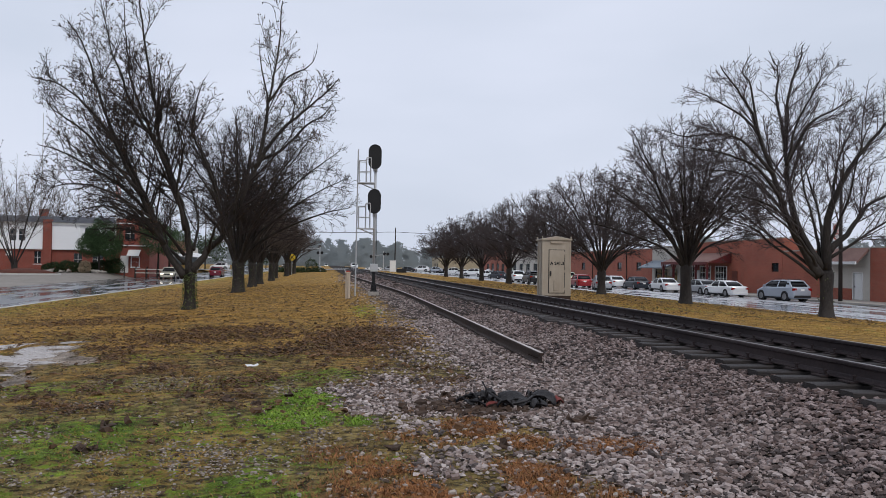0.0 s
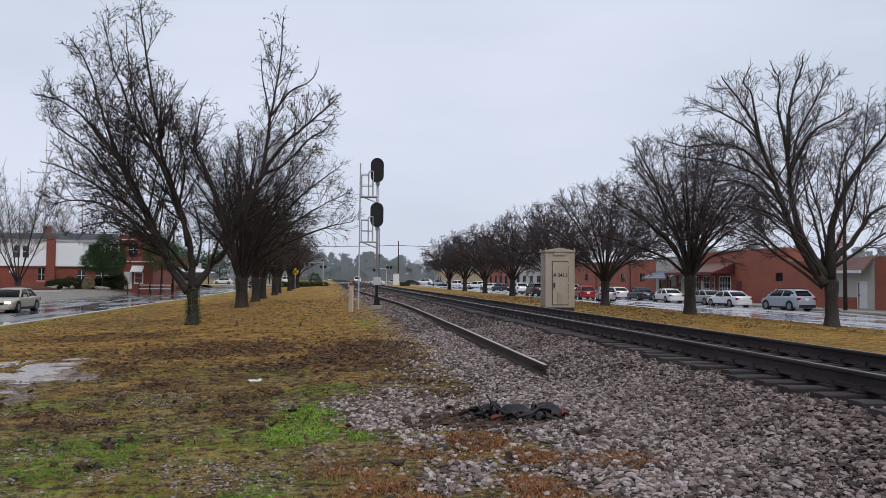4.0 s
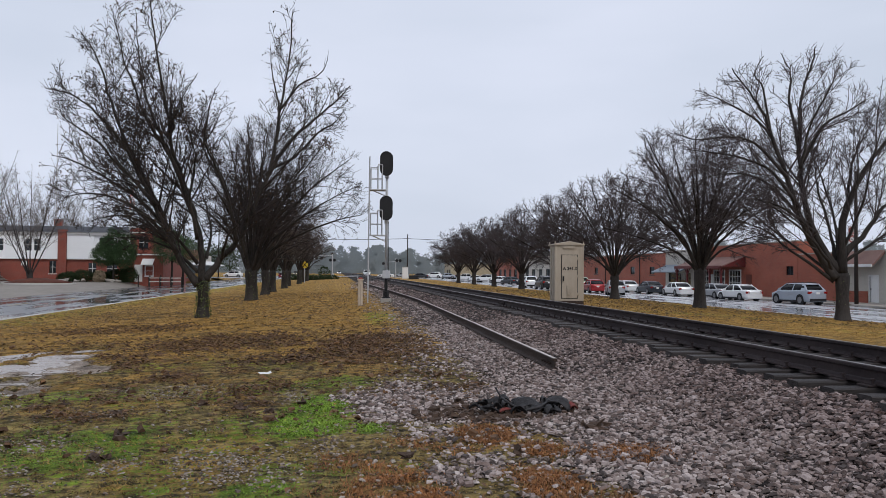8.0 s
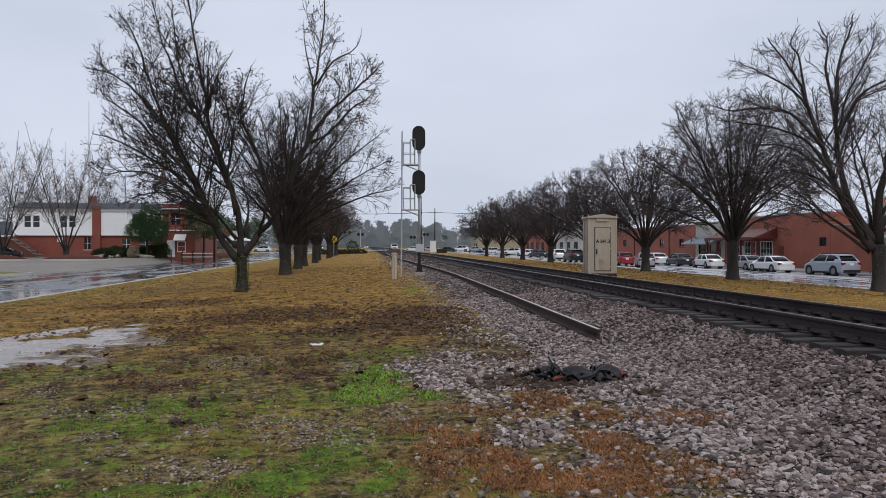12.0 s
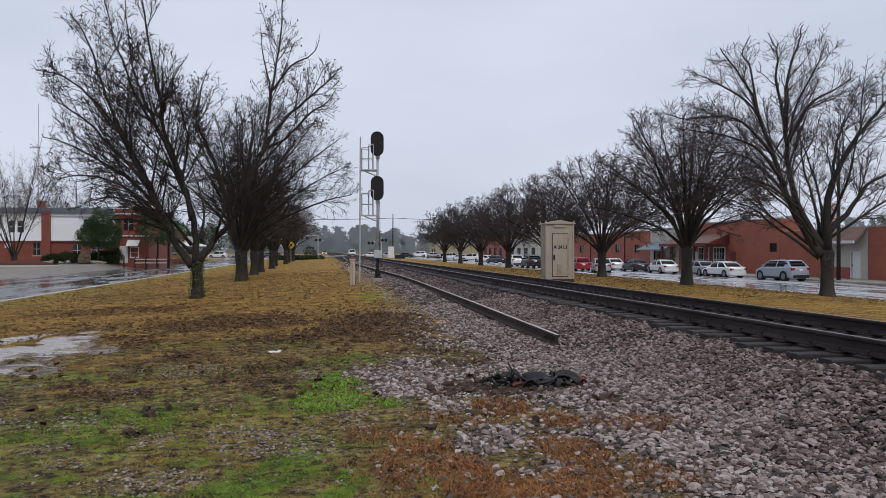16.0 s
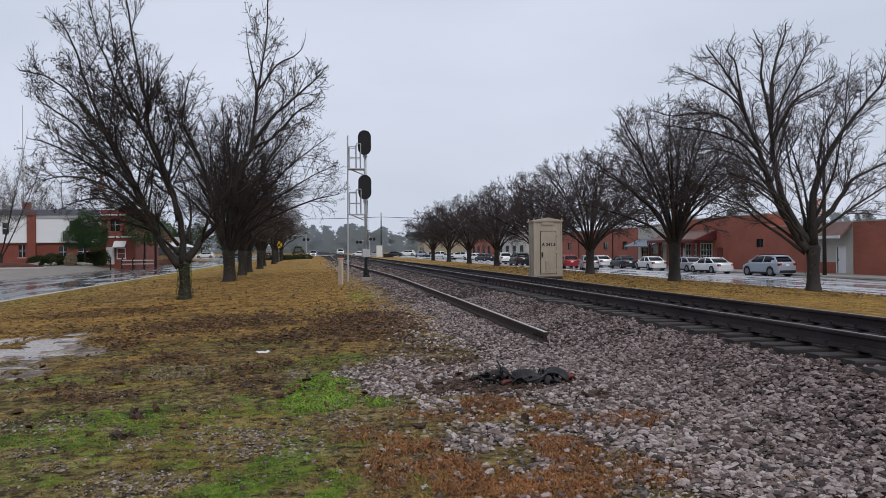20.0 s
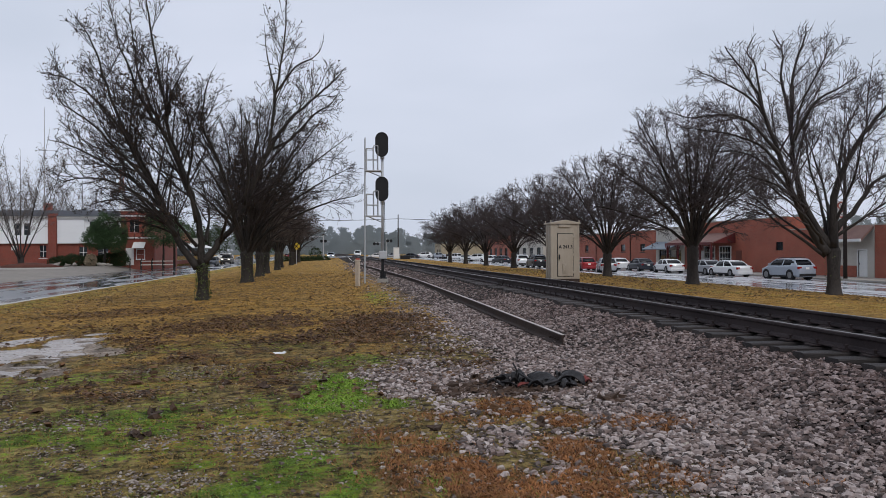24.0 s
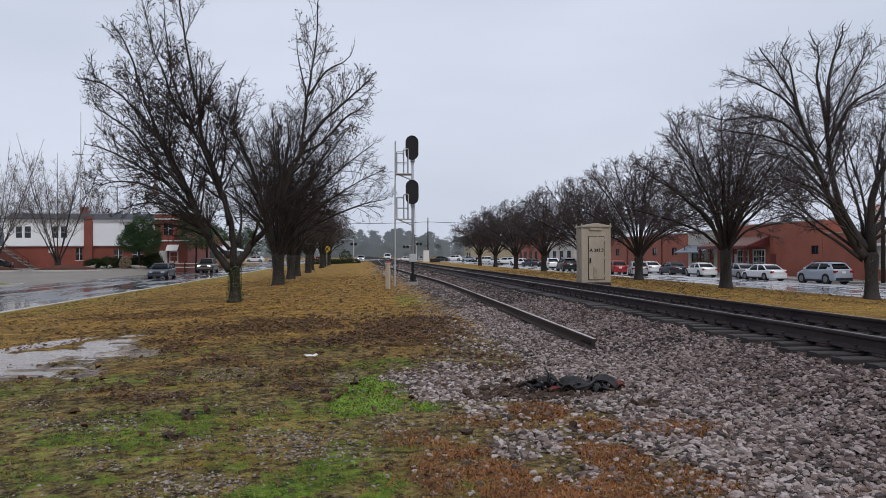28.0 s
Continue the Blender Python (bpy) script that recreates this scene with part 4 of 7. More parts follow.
# the forked tree: a fan of limbs to one side and one tall limb to the other
FORK = [
    ([(-0.05, 0.0, 1.32), (-0.07, 0.0, 2.48), (-0.42, 0.0, 3.95), (-0.88, 0.0, 5.37), (-1.2, 0.0, 6.38), (-1.52, 0.0, 8.28), (-1.93, 0.0, 10.57), (-2.11, 0.0, 12.04)], 0.14),
    ([(-0.16, 0.0, 1.21), (-0.7, 0.08, 1.85), (-1.16, 0.19, 2.79), (-1.76, 0.36, 4.17), (-2.54, 0.53, 5.65), (-3.18, 0.69, 6.93), (-3.72, 0.87, 8.43), (-4.17, 1.02, 9.73), (-4.85, 1.15, 10.8)], 0.145),
    ([(-1.08, -0.24, 2.78), (-1.79, -0.47, 4.31), (-2.55, -0.71, 5.9), (-3.37, -0.88, 7.06), (-4.38, -1.0, 7.89), (-5.34, -1.04, 8.11)], 0.085),
    ([(-0.7, 0.13, 1.85), (-1.22, 0.31, 2.73), (-2.22, 0.46, 3.49), (-3.24, 0.52, 3.78), (-4.23, 0.46, 3.52)], 0.075),
    ([(-0.88, -0.23, 2.36), (-1.94, -0.51, 3.73), (-3.15, -0.63, 4.36), (-4.11, -0.65, 4.46), (-4.84, -0.62, 4.28)], 0.07),
    ([(-1.17, 0.45, 3.02), (-2.46, 0.79, 4.36), (-3.87, 1.02, 5.26), (-5.02, 1.16, 5.86), (-5.84, 1.21, 6.06)], 0.075),
    ([(-0.37, -0.27, 3.93), (-1.08, -0.46, 5.76), (-1.84, -0.58, 6.96), (-2.32, -0.69, 8.1), (-2.79, -0.82, 9.45), (-3.1, -0.97, 10.86)], 0.085),
    ([(0.05, 0.02, 1.38), (0.59, 0.1, 2.16), (1.2, 0.16, 2.83), (1.63, 0.26, 3.77), (2.35, 0.44, 5.63), (2.68, 0.67, 7.86), (2.99, 0.89, 10.13), (3.11, 1.08, 12.01)], 0.15),
    ([(2.22, 0.41, 5.34), (3.17, 0.56, 6.81), (4.2, 0.66, 7.81), (4.79, 0.71, 8.35), (5.34, 0.78, 8.97)], 0.08),
    ([(2.76, -0.78, 7.67), (3.48, -0.89, 8.58), (4.22, -0.94, 9.01), (4.51, -1.0, 9.55)], 0.04),
    ([(1.25, -0.32, 2.81), (0.94, -0.63, 4.33), (0.53, -0.87, 5.53), (0.16, -1.04, 6.38), (0.32, -1.26, 7.5), (0.53, -1.41, 8.24)], 0.075),
    ([(-1.35, 0.58, 6.96), (-1.1, 0.69, 8.05), (-0.47, 0.81, 9.26)], 0.05),
    ([(1.58, -0.58, 3.51), (1.78, -0.91, 4.83), (1.64, -1.17, 5.88), (1.86, -1.4, 6.79)], 0.06),
    ([(-1.11, 1.07, 5.49), (-1.97, 1.47, 7.09), (-2.7, 1.93, 8.91), (-3.0, 2.34, 10.56), (-3.24, 2.76, 12.24)], 0.07),
    ([(-1.57, -0.58, 4.1), (-2.63, -0.81, 5.24), (-3.62, -1.03, 6.33), (-4.52, -1.16, 6.98), (-4.78, -1.23, 7.36)], 0.06),
    ([(-0.14, -0.5, 2.88), (-0.36, -0.99, 4.49), (-0.1, -1.4, 5.86), (-0.42, -1.74, 6.99), (-0.56, -2.01, 7.92)], 0.06),
    ([(2.3, 1.13, 5.71), (3.14, 1.25, 6.18), (4.13, 1.51, 7.25), (4.68, 1.61, 7.62), (5.13, 1.76, 8.23)], 0.065),
    ([(2.46, 1.68, 6.79), (2.55, 2.11, 8.22), (2.23, 2.54, 9.68), (2.11, 2.92, 10.92)], 0.055),
]
# low limbs that sweep out level from the fork
FORK += [([(-0.2, 0, 1.7), (-1.2, 0.5, 2.5), (-2.5, 0.9, 2.95), (-3.8, 1.0, 2.9)], 0.06), ([(-0.2, 0, 2.0), (-1.0, -0.8, 3.1), (-2.1, -1.5, 3.8), (-3.3, -1.9, 4.1)], 0.06),
         ([(0.1, 0, 2.2), (0.1, 1.0, 3.3), (-0.3, 2.0, 4.5), (-0.7, 2.8, 5.6)], 0.06), ([(0.6, 0.1, 2.1), (1.0, -0.8, 3.0), (1.7, -1.6, 3.8), (2.3, -2.0, 4.9)], 0.06)]
FORK_ROOM = ((-2.3, 0, 3.5, 2.6, 2.3, 1.3), (-3.2, 0, 8.4, 2.2, 2.6, 3.9), (-3.3, 0, 5.6, 2.9, 2.6, 2.8), (-1.9, 0, 8.6, 1.4, 2.2, 3.6), (3.0, 0.5, 9.4, 1.0, 1.6, 3.4), (3.7, 0.5, 7.3, 1.9, 2.0, 2.3), (0.5, -0.5, 5.6, 1.5, 2.2, 2.6), (-0.3, 0, 4.2, 3.9, 2.2, 1.6), (-4.2, 0, 4.4, 1.5, 1.6, 1.6))
SECOND = (0.9, 0, 6.5, 6.3, 5.0, 4.9)
FAR_WEST, FAR_EAST, THIRD = (0, 0, 5.3, 4.8, 4.8, 3.9), (0, 0, 4.9, 6.6, 6.6, 3.5), (-0.2, 0, 5.5, 5.9, 5.4, 4.0)
grow_tree("pear_tree", 11, 1.25, 0.20, FORK, M_BARK, M_TWIG, "bare forked tree with ivy on its dark trunk", WEST, at_ground(-4.58, 31.4), 1.15, leaves=5200, ivy=520, min_r=0.0092, fine=0.85, lift=0.06, crown_room=FORK_ROOM, clump=[((-2.45, 0.2, 6.1), 0.28, 520), ((4.45, 0.5, 6.6), 0.16, 150)])
grow_tree("pear_tree", 21, 1.7, 0.33, dome_limbs(5, 1.5, SECOND, 20, 0.13), M_BARK, M_TWIG, "bare dark tree with ivy at its foot", WEST, at_ground(-4.7, 49.5), 0.9, leaves=600, ivy=260, min_r=0.010, fine=0.85, crown_room=(SECOND, (-2.4, 0, 9.2, 1.8, 1.8, 3.2)), lift=0.012)
far_west = grow_tree("pear_tree", 31, 1.6, 0.28, dome_limbs(9, 1.6, FAR_WEST, 16, 0.11), M_BARK, M_TWIGF, "bare dark tree with dense upswept twigs", WEST, at_ground(-4.9, 61.5), 0.65, leaves=160, ivy=120, min_r=0.013, fine=0.9, crown_room=(FAR_WEST,), lift=0.012)
rnd = random.Random(71)
for k, y in enumerate((70.0, 82.5, 96.0, 110, 124, 138)):
    copy_thing(far_west, at_ground(-4.9 + rnd.uniform(-0.3, 0.3), y, 67 * k + 30))
# the east row
RIGHT = [
    ([(-0.33, 0.0, 1.57), (-1.12, 0.04, 2.12), (-2.31, 0.12, 2.91), (-3.08, 0.18, 3.53), (-4.27, 0.23, 3.97)], 0.085),
    ([(-0.28, 0.0, 1.7), (-0.95, 0.0, 2.64), (-1.62, 0.0, 3.87), (-2.11, 0.0, 5.14), (-2.73, 0.0, 6.65), (-3.24, 0.0, 8.06), (-3.85, 0.0, 8.99), (-4.59, 0.0, 9.93)], 0.185),
    ([(-0.16, 0.03, 1.93), (-1.03, 0.22, 3.54), (-1.39, 0.42, 5.19), (-1.43, 0.56, 6.39), (-1.36, 0.73, 7.76), (-1.1, 0.91, 9.27), (-0.52, 1.07, 10.63), (-0.37, 1.15, 11.27)], 0.15),
    ([(-1.97, -0.45, 6.19), (-1.14, -0.59, 7.65), (-0.16, -0.65, 8.22), (0.71, -0.71, 8.76)], 0.08),
    ([(-1.31, 0.8, 7.03), (-1.54, 1.1, 9.02), (-1.37, 1.25, 10.05), (-1.75, 1.4, 11.04)], 0.07),
    ([(-0.04, -0.02, 1.93), (-0.05, -0.18, 3.92), (0.33, -0.28, 5.15), (0.86, -0.36, 6.19), (1.94, -0.46, 7.46), (2.88, -0.55, 8.56), (3.35, -0.65, 9.83)], 0.18),
    ([(0.13, 0.09, 2.63), (1.23, 0.19, 3.61), (2.07, 0.29, 4.58), (3.43, 0.35, 5.23), (4.95, 0.42, 5.93)], 0.14),
    ([(-0.12, 0.21, 2.4), (-0.18, 0.61, 3.73), (-0.3, 1.06, 5.25), (-0.28, 1.43, 6.48), (0.07, 1.74, 7.49)], 0.07),
    ([(-2.77, -0.78, 5.58), (-4.18, -1.02, 6.81), (-5.41, -1.06, 7.0), (-6.55, -1.04, 6.88), (-7.45, -1.08, 7.11)], 0.065),
    ([(-2.63, 0.56, 7.33), (-3.21, 0.63, 8.02), (-4.11, 0.69, 8.55), (-4.81, 0.71, 8.83), (-5.43, 0.74, 9.12)], 0.06),
    ([(-2.4, 0.82, 7.17), (-2.65, 1.15, 9.39), (-2.97, 1.25, 10.04), (-2.5, 1.37, 10.86)], 0.055),
    ([(-2.33, -0.81, 4.41), (-3.51, -1.19, 5.67), (-4.87, -1.35, 6.19), (-6.03, -1.39, 6.35), (-7.27, -1.43, 6.46)], 0.07),
    ([(-1.21, 0.66, 3.91), (-2.09, 1.06, 5.22), (-3.24, 1.25, 5.88), (-4.74, 1.25, 5.85), (-5.78, 1.11, 5.4)], 0.065),
    ([(-2.26, -0.84, 5.91), (-2.07, -1.14, 7.42), (-1.43, -1.44, 8.9), (-1.16, -1.57, 9.54)], 0.06),
    ([(0.74, 0.71, 4.52), (1.28, 1.19, 6.48), (2.07, 1.51, 7.74), (2.79, 1.77, 8.78)], 0.07),
    ([(-1.51, -0.54, 3.5), (-2.92, -0.8, 4.36), (-4.16, -0.89, 4.67), (-5.42, -0.85, 4.55)], 0.06),
]
RIGHT += [([(-0.3, 0, 1.9), (-1.6, -0.8, 3.0), (-3.4, -1.4, 4.2), (-5.4, -1.8, 5.0)], 0.07), ([(-0.2, 0.2, 2.0), (0.6, 1.2, 3.4), (1.2, 2.4, 4.6), (1.6, 3.4, 5.8)], 0.07),
          ([(-0.1, 0, 2.2), (1.1, -0.6, 3.2), (2.6, -1.2, 4.3), (4.2, -1.6, 4.9)], 0.07), ([(-0.3, 0, 1.8), (-1.3, 1.2, 3.0), (-2.5, 2.4, 4.4), (-3.4, 3.0, 5.9)], 0.07),
          ([(-0.1, 0, 2.6), (0.3, -0.8, 4.4), (0.5, -1.2, 6.2), (1.0, -1.5, 8.0)], 0.07), ([(-0.1, 0, 2.6), (0.4, 1.3, 4.6), (0.2, 2.1, 6.6), (-0.3, 2.4, 8.4)], 0.06)]
RIGHT_ROOM = ((-0.3, 0, 4.3, 4.6, 3.2, 1.9), (-3.4, 0, 7.0, 3.4, 3.0, 3.1), (-5.0, 0, 6.4, 3.0, 2.4, 2.0), (-0.9, 0, 8.4, 2.2, 2.8, 2.7), (2.2, 0, 7.2, 2.7, 2.6, 3.2), (3.6, 0, 5.4, 2.0, 2.0, 1.6), (-3.8, 0, 4.6, 2.6, 2.2, 1.4))
grow_tree("pear_tree", 41, 1.75, 0.25, RIGHT, M_BARKR, M_TWIGR, "bare grey-barked tree with a round open crown", EAST, at_ground(20.28, 30.4), 1.15, ivy=40, min_r=0.0085, fine=0.95, crown_room=RIGHT_ROOM, lift=0.045)
grow_tree("pear_tree", 51, 1.8, 0.27, dome_limbs(15, 1.8, THIRD, 22, 0.11), M_BARKR, M_TWIGR, "bare brown tree with a dense rounded crown", EAST, at_ground(18.6, 39.6), 1.0, min_r=0.0095, fine=0.9, crown_room=(THIRD,), lift=0.012)
far_east = grow_tree("pear_tree", 61, 1.45, 0.27, dome_limbs(23, 1.45, FAR_EAST, 20, 0.11), M_BARKR, M_TWIGR, "bare brown tree with a dense rounded crown", EAST, at_ground(18.8, 53.0), 1.0, min_r=0.011, fine=0.9, crown_room=(FAR_EAST,), lift=0.012)
for k, y in enumerate((67.5, 82.5, 97.0, 112, 126)):
    copy_thing(far_east, at_ground(19.4 + rnd.uniform(-0.3, 0.3), y, 53 * k + 40))


def many_stems(seed, count, height, radius):
    rnd = random.Random(seed)
    out = []
    for k in range(count):
        a = 2 * math.pi * (k + rnd.uniform(-0.3, 0.3)) / count
        c, s, h = math.cos(a), math.sin(a), height * rnd.uniform(0.82, 1.0)
        out.append(([(0.1 * c, 0.1 * s, 0.8), (0.35 * radius * c, 0.35 * radius * s, 0.34 * h), (0.7 * radius * c, 0.7 * radius * s, 0.68 * h), (radius * c, radius * s, h)], 0.075))
    return out


M_TWIGL = material("pale_grey_twigs", (0.10, 0.085, 0.08), 0.8, 0, (0.15, 0.13, 0.12), 3, 0.8)
lot_tree = grow_tree("crape_myrtle", 91, 1.3, 0.32, many_stems(7, 9, 15.4, 5.2), M_BARKR, M_TWIGL, "tall bare many-stemmed tree in a red mulch island", "car park trees", pose(-34.2, 98.0, -0.06), 0.6, min_r=0.014, fine=0.55, crown_room=((0, 0, 9.6, 5.8, 5.8, 5.8),), lift=0.05)
copy_thing(lot_tree, pose(-40.8, 97.0, -0.06, 0, 0, 130))
for x, y, a in ((-52.0, 131.0, 20), (-44.5, 136.0, 80), (-37.0, 133.0, 200), (-28.5, 138.0, 300)):
    tagged(copy_thing(lot_tree, pose(x, y, -0.3, 0, 0, a)), "tall bare grey tree behind the brick building", "tree", "trees behind the brick building")
M_MULCH = material("red_bark_mulch", (0.13, 0.05, 0.035), 0.9, 0, (0.08, 0.032, 0.024), 6, 0.6, 0.8, 20)
for x, y in ((-33.2, 98.0), (-41.8, 97.0)):
    isl = thing("planting_island", pose(x, y, -0.10), "low kerbed island of red bark mulch", "planting bed", "car park islands")
    ring = [(1.8 * math.cos(a) * 2.2, 2.4 * math.sin(a), 0) for a in (2 * math.pi * k / 28 for k in range(28))]
    part("kerb", Geo().loft([[(p[0], p[1], z) for p in ring] for z in (-0.25, 0.1)] + [[(p[0] * 0.93, p[1] * 0.93, 0.1) for p in ring], [(p[0] * 0.93, p[1] * 0.93, 0.0) for p in ring]]), M_KERB, isl, "pale concrete kerb")
    part("mulch", Geo().loft([[(p[0] * k, p[1] * k, z) for p in ring] for k, z in ((0.94, 0.10), (0.6, 0.42), (0.2, 0.62))]), M_MULCH, isl, smooth=True)


def leafy(name, seed, m, lumps, leaf, mat, label, group="", count=3000, trunk=None, category="shrub"):
    """An evergreen: uneven lumps filled with small leaves, with gaps."""
    rnd = random.Random(seed)
    ob = thing(name, m, label, category, group)
    if trunk:
        part("trunk", Geo().tube([(0, 0, -0.2), (0.05, 0, trunk * 0.5), (0, 0.03, trunk)], [0.16, 0.12, 0.08], 8), M_BARK, ob, smooth=True)
    g = Geo()
    weights = [a[3] * a[4] * a[5] for a in lumps]
    for _ in range(count):
        cx, cy, cz, rx, ry, rz = rnd.choices(lumps, weights)[0]
        v = Vector((rnd.gauss(0, 1), rnd.gauss(0, 1), rnd.gauss(0, 1))).normalized() * rnd.uniform(0.45, 1.0) ** 0.6
        v *= 1 + 0.3 * noise.noise(v * 2.3 + Vector((seed, cx, cz)))
        leaf_quad(g, rnd, (cx + v.x * rx, cy + v.y * ry, max(0.02, cz + v.z * rz)), leaf * rnd.uniform(0.6, 1.3))
    tagged(part("foliage", g, mat, ob), kind="stuff")
    return ob


leafy("evergreen_tree", 3, pose(-27.5, 107.0, 0.0), [(-0.9, 0, 3.3, 1.8, 1.6, 1.4), (0.9, 0.3, 3.4, 1.9, 1.7, 1.7), (0.2, 0, 4.6, 1.6, 1.4, 2.2), (-0.9, 0.2, 4.3, 1.2, 1.2, 1.5), (2.0, 0, 4.4, 0.9, 1.0, 1.8)],
      0.075, M_EVERGREEN, "bushy green evergreen tree before the brick building", count=30000, trunk=3.0, category="tree")
leafy("evergreen_tree", 4, pose(-20.6, 108.0, -0.2), [(0, 0, 4.6, 2.6, 2.0, 2.2), (1.8, 0.5, 4.2, 2.0, 1.8, 1.8), (-0.8, 0, 6.0, 1.6, 1.6, 1.6)], 0.08, M_EVERGREEN,
      "dark green evergreen tree behind the bare trees", count=13000, trunk=4.0, category="tree")
for k, (x, w, h) in enumerate(((-33.4, 1.3, 1.0), (-31.6, 1.5, 1.2), (-29.4, 1.4, 1.1), (-27.4, 1.5, 1.3), (-26.0, 1.2, 1.6))):
    leafy("shrub", 20 + k, pose(x, 108.6, -0.05), [(0, 0, h * 0.55, w, 0.9, h * 0.75)], 0.09, M_HEDGE, "dark clipped shrub along the brick wall", "shrubs by the wall", count=3000)
leafy("dry_grass_clump", 33, pose(-29.0, 106.6, -0.05), [(0, 0, 0.7, 0.8, 0.6, 0.9)], 0.12, material("dry_plume_grass", (0.33, 0.26, 0.18), 0.9), "dry pale ornamental grass clump", count=500)
for k, (x, y, h) in enumerate(((-41, 182, 9.5), (-35, 196, 11.0), (-29, 190, 9.0), (-27, 214, 11.5), (-21, 222, 10.0), (-24, 246, 12.0), (-17, 250, 10.0))):
    leafy("evergreen_tree", 60 + k, pose(x, y, -0.3), [(0, 0, h * 0.42, 3.2, 2.6, h * 0.3), (1.6, 0, h * 0.6, 2.2, 2.0, h * 0.25), (-1.5, 0.3, h * 0.62, 2.0, 2.0, h * 0.28), (0.2, 0, h * 0.8, 1.7, 1.7, h * 0.2)],
          0.24, M_HEDGE, "tall dark tree behind the shops", "trees behind the shops", count=1500, trunk=h * 0.4, category="tree")
hedge = [(x, 0, 0.45, 1.2, 0.8, 0.55) for x in np.arange(-4, 4.1, 1.2)]
leafy("hedge", 40, pose(-3.6, 152, -0.15), hedge, 0.08, M_HEDGE, "low dark clipped hedge at the end of the grass", count=9000, category="hedge")
leafy("shrub", 41, pose(-2.0, 158, -0.1), [(0, 0, 1.2, 1.3, 1.1, 1.5)], 0.12, M_HEDGE, "round dark shrub behind the hedge", count=900)


def far_woods():
    """A distant belt of pines in a haze-pale colour, uneven on top, built of many small sprays."""
    rng = np.random.default_rng(5)
    n = 150
    x = np.concatenate([rng.uniform(-45, 130, 90), rng.uniform(-230, -38, 22), rng.uniform(215, 420, n - 112)])
    y = 470 + rng.uniform(0, 60, n) - 0.35 * np.maximum(0, x - 60)
    h = rng.uniform(11, 17.5, n) * np.where(x < 40, 1.0, 0.85) + np.where(x > 200, 8, 0)
    k = 1500
    i = np.repeat(np.arange(n), k)
    u = rng.uniform(0.0, 1.0, n * k)
    wide = 6.6 * (1.0 - 0.72 * u ** 1.7) * (0.75 + 0.45 * np.sin(u * 9 + i))
    c = np.stack([x[i] + rng.normal(0, 0.62, n * k) * wide, y[i] + 0.5 * h[i] * u + rng.normal(0, 0.08, n * k), h[i] * u], -1)
    s = rng.uniform(0.35, 0.75, n * k)[:, None, None]
    v = c[:, None] + rng.normal(0, 1.0, (n * k, 3, 3)) * s * np.array([1.0, 0.0, 0.7])
    f = np.array([(0, 1, 2)])[None] + (np.arange(n * k) * 3)[:, None, None]
    tagged(new("far_woods", np_mesh("far_woods", v.reshape(-1, 3), f.reshape(-1, 3), M_HAZED_PINE)), "distant belt of tall pines beyond the town", "trees", kind="stuff")


far_woods()


# ---- buildings ----
def window(parent, x0, x1, z0, z1, y, m=None, rows=2, cols=1, name="window", frame_mat=None, depth=0.10, sill=True):
    """A framed window in a wall that faces -y, with its glazing set back and real bars."""
    fm = frame_mat or M_TRIM
    w = part(name, Geo().box(x0, x1, y + 0.02, y + 0.03, z0, z1), M_GLASS, parent)
    t = 0.11
    g = Geo().box(x0 - t, x0, y - 0.04, y + depth, z0 - t, z1 + t).box(x1, x1 + t, y - 0.04, y + depth, z0 - t, z1 + t)
    g.box(x0, x1, y - 0.04, y + depth, z0 - t, z0).box(x0, x1, y - 0.04, y + depth, z1, z1 + t)
    part("window_frame", g, fm, w)
    for r in range(1, rows):
        z = z0 + (z1 - z0) * r / rows
        part("glazing_bar", Geo().box(x0, x1, y - 0.01, y + 0.02, z - 0.025, z + 0.025), fm, w)
    for c in range(1, cols):
        x = x0 + (x1 - x0) * c / cols
        part("glazing_bar", Geo().box(x - 0.025, x + 0.025, y - 0.012, y + 0.018, z0, z1), fm, w)
    if sill:
        part("window_sill", Geo().box(x0 - 0.14, x1 + 0.14, y - 0.12, y + 0.05, z0 - 0.16, z0 - 0.075), fm, w)
    return w


def wall_with_holes(x0, x1, z0, z1, y0, y1, holes):
    """A wall slab facing -y whose openings go right through; holes are x0, x1, z0, z1."""
    g = Geo()
    xs = sorted({x0, x1, *[q for h in holes for q in h[:2]]})
    zs = sorted({z0, z1, *[q for h in holes for q in h[2:]]})
    for a, b in zip(xs, xs[1:]):
        run = None
        for c, d in zip(zs, zs[1:]):
            hole = any(h[0] <= a and b <= h[1] and h[2] <= c and d <= h[3] for h in holes)
            if not hole:
                run = (run[0], d) if run else (c, d)
            if hole and run:
                g.box(a, b, y0, y1, *run)
                run = None
        if run:
            g.box(a, b, y0, y1, *run)
    return g


M_DARKBRICK = masonry("dark_brown_brick", (0.13, 0.032, 0.022), (0.10, 0.026, 0.018), (0.12, 0.06, 0.045))
M_RADIO_RED = material("faded_tower_red", (0.40, 0.10, 0.06), 0.6)


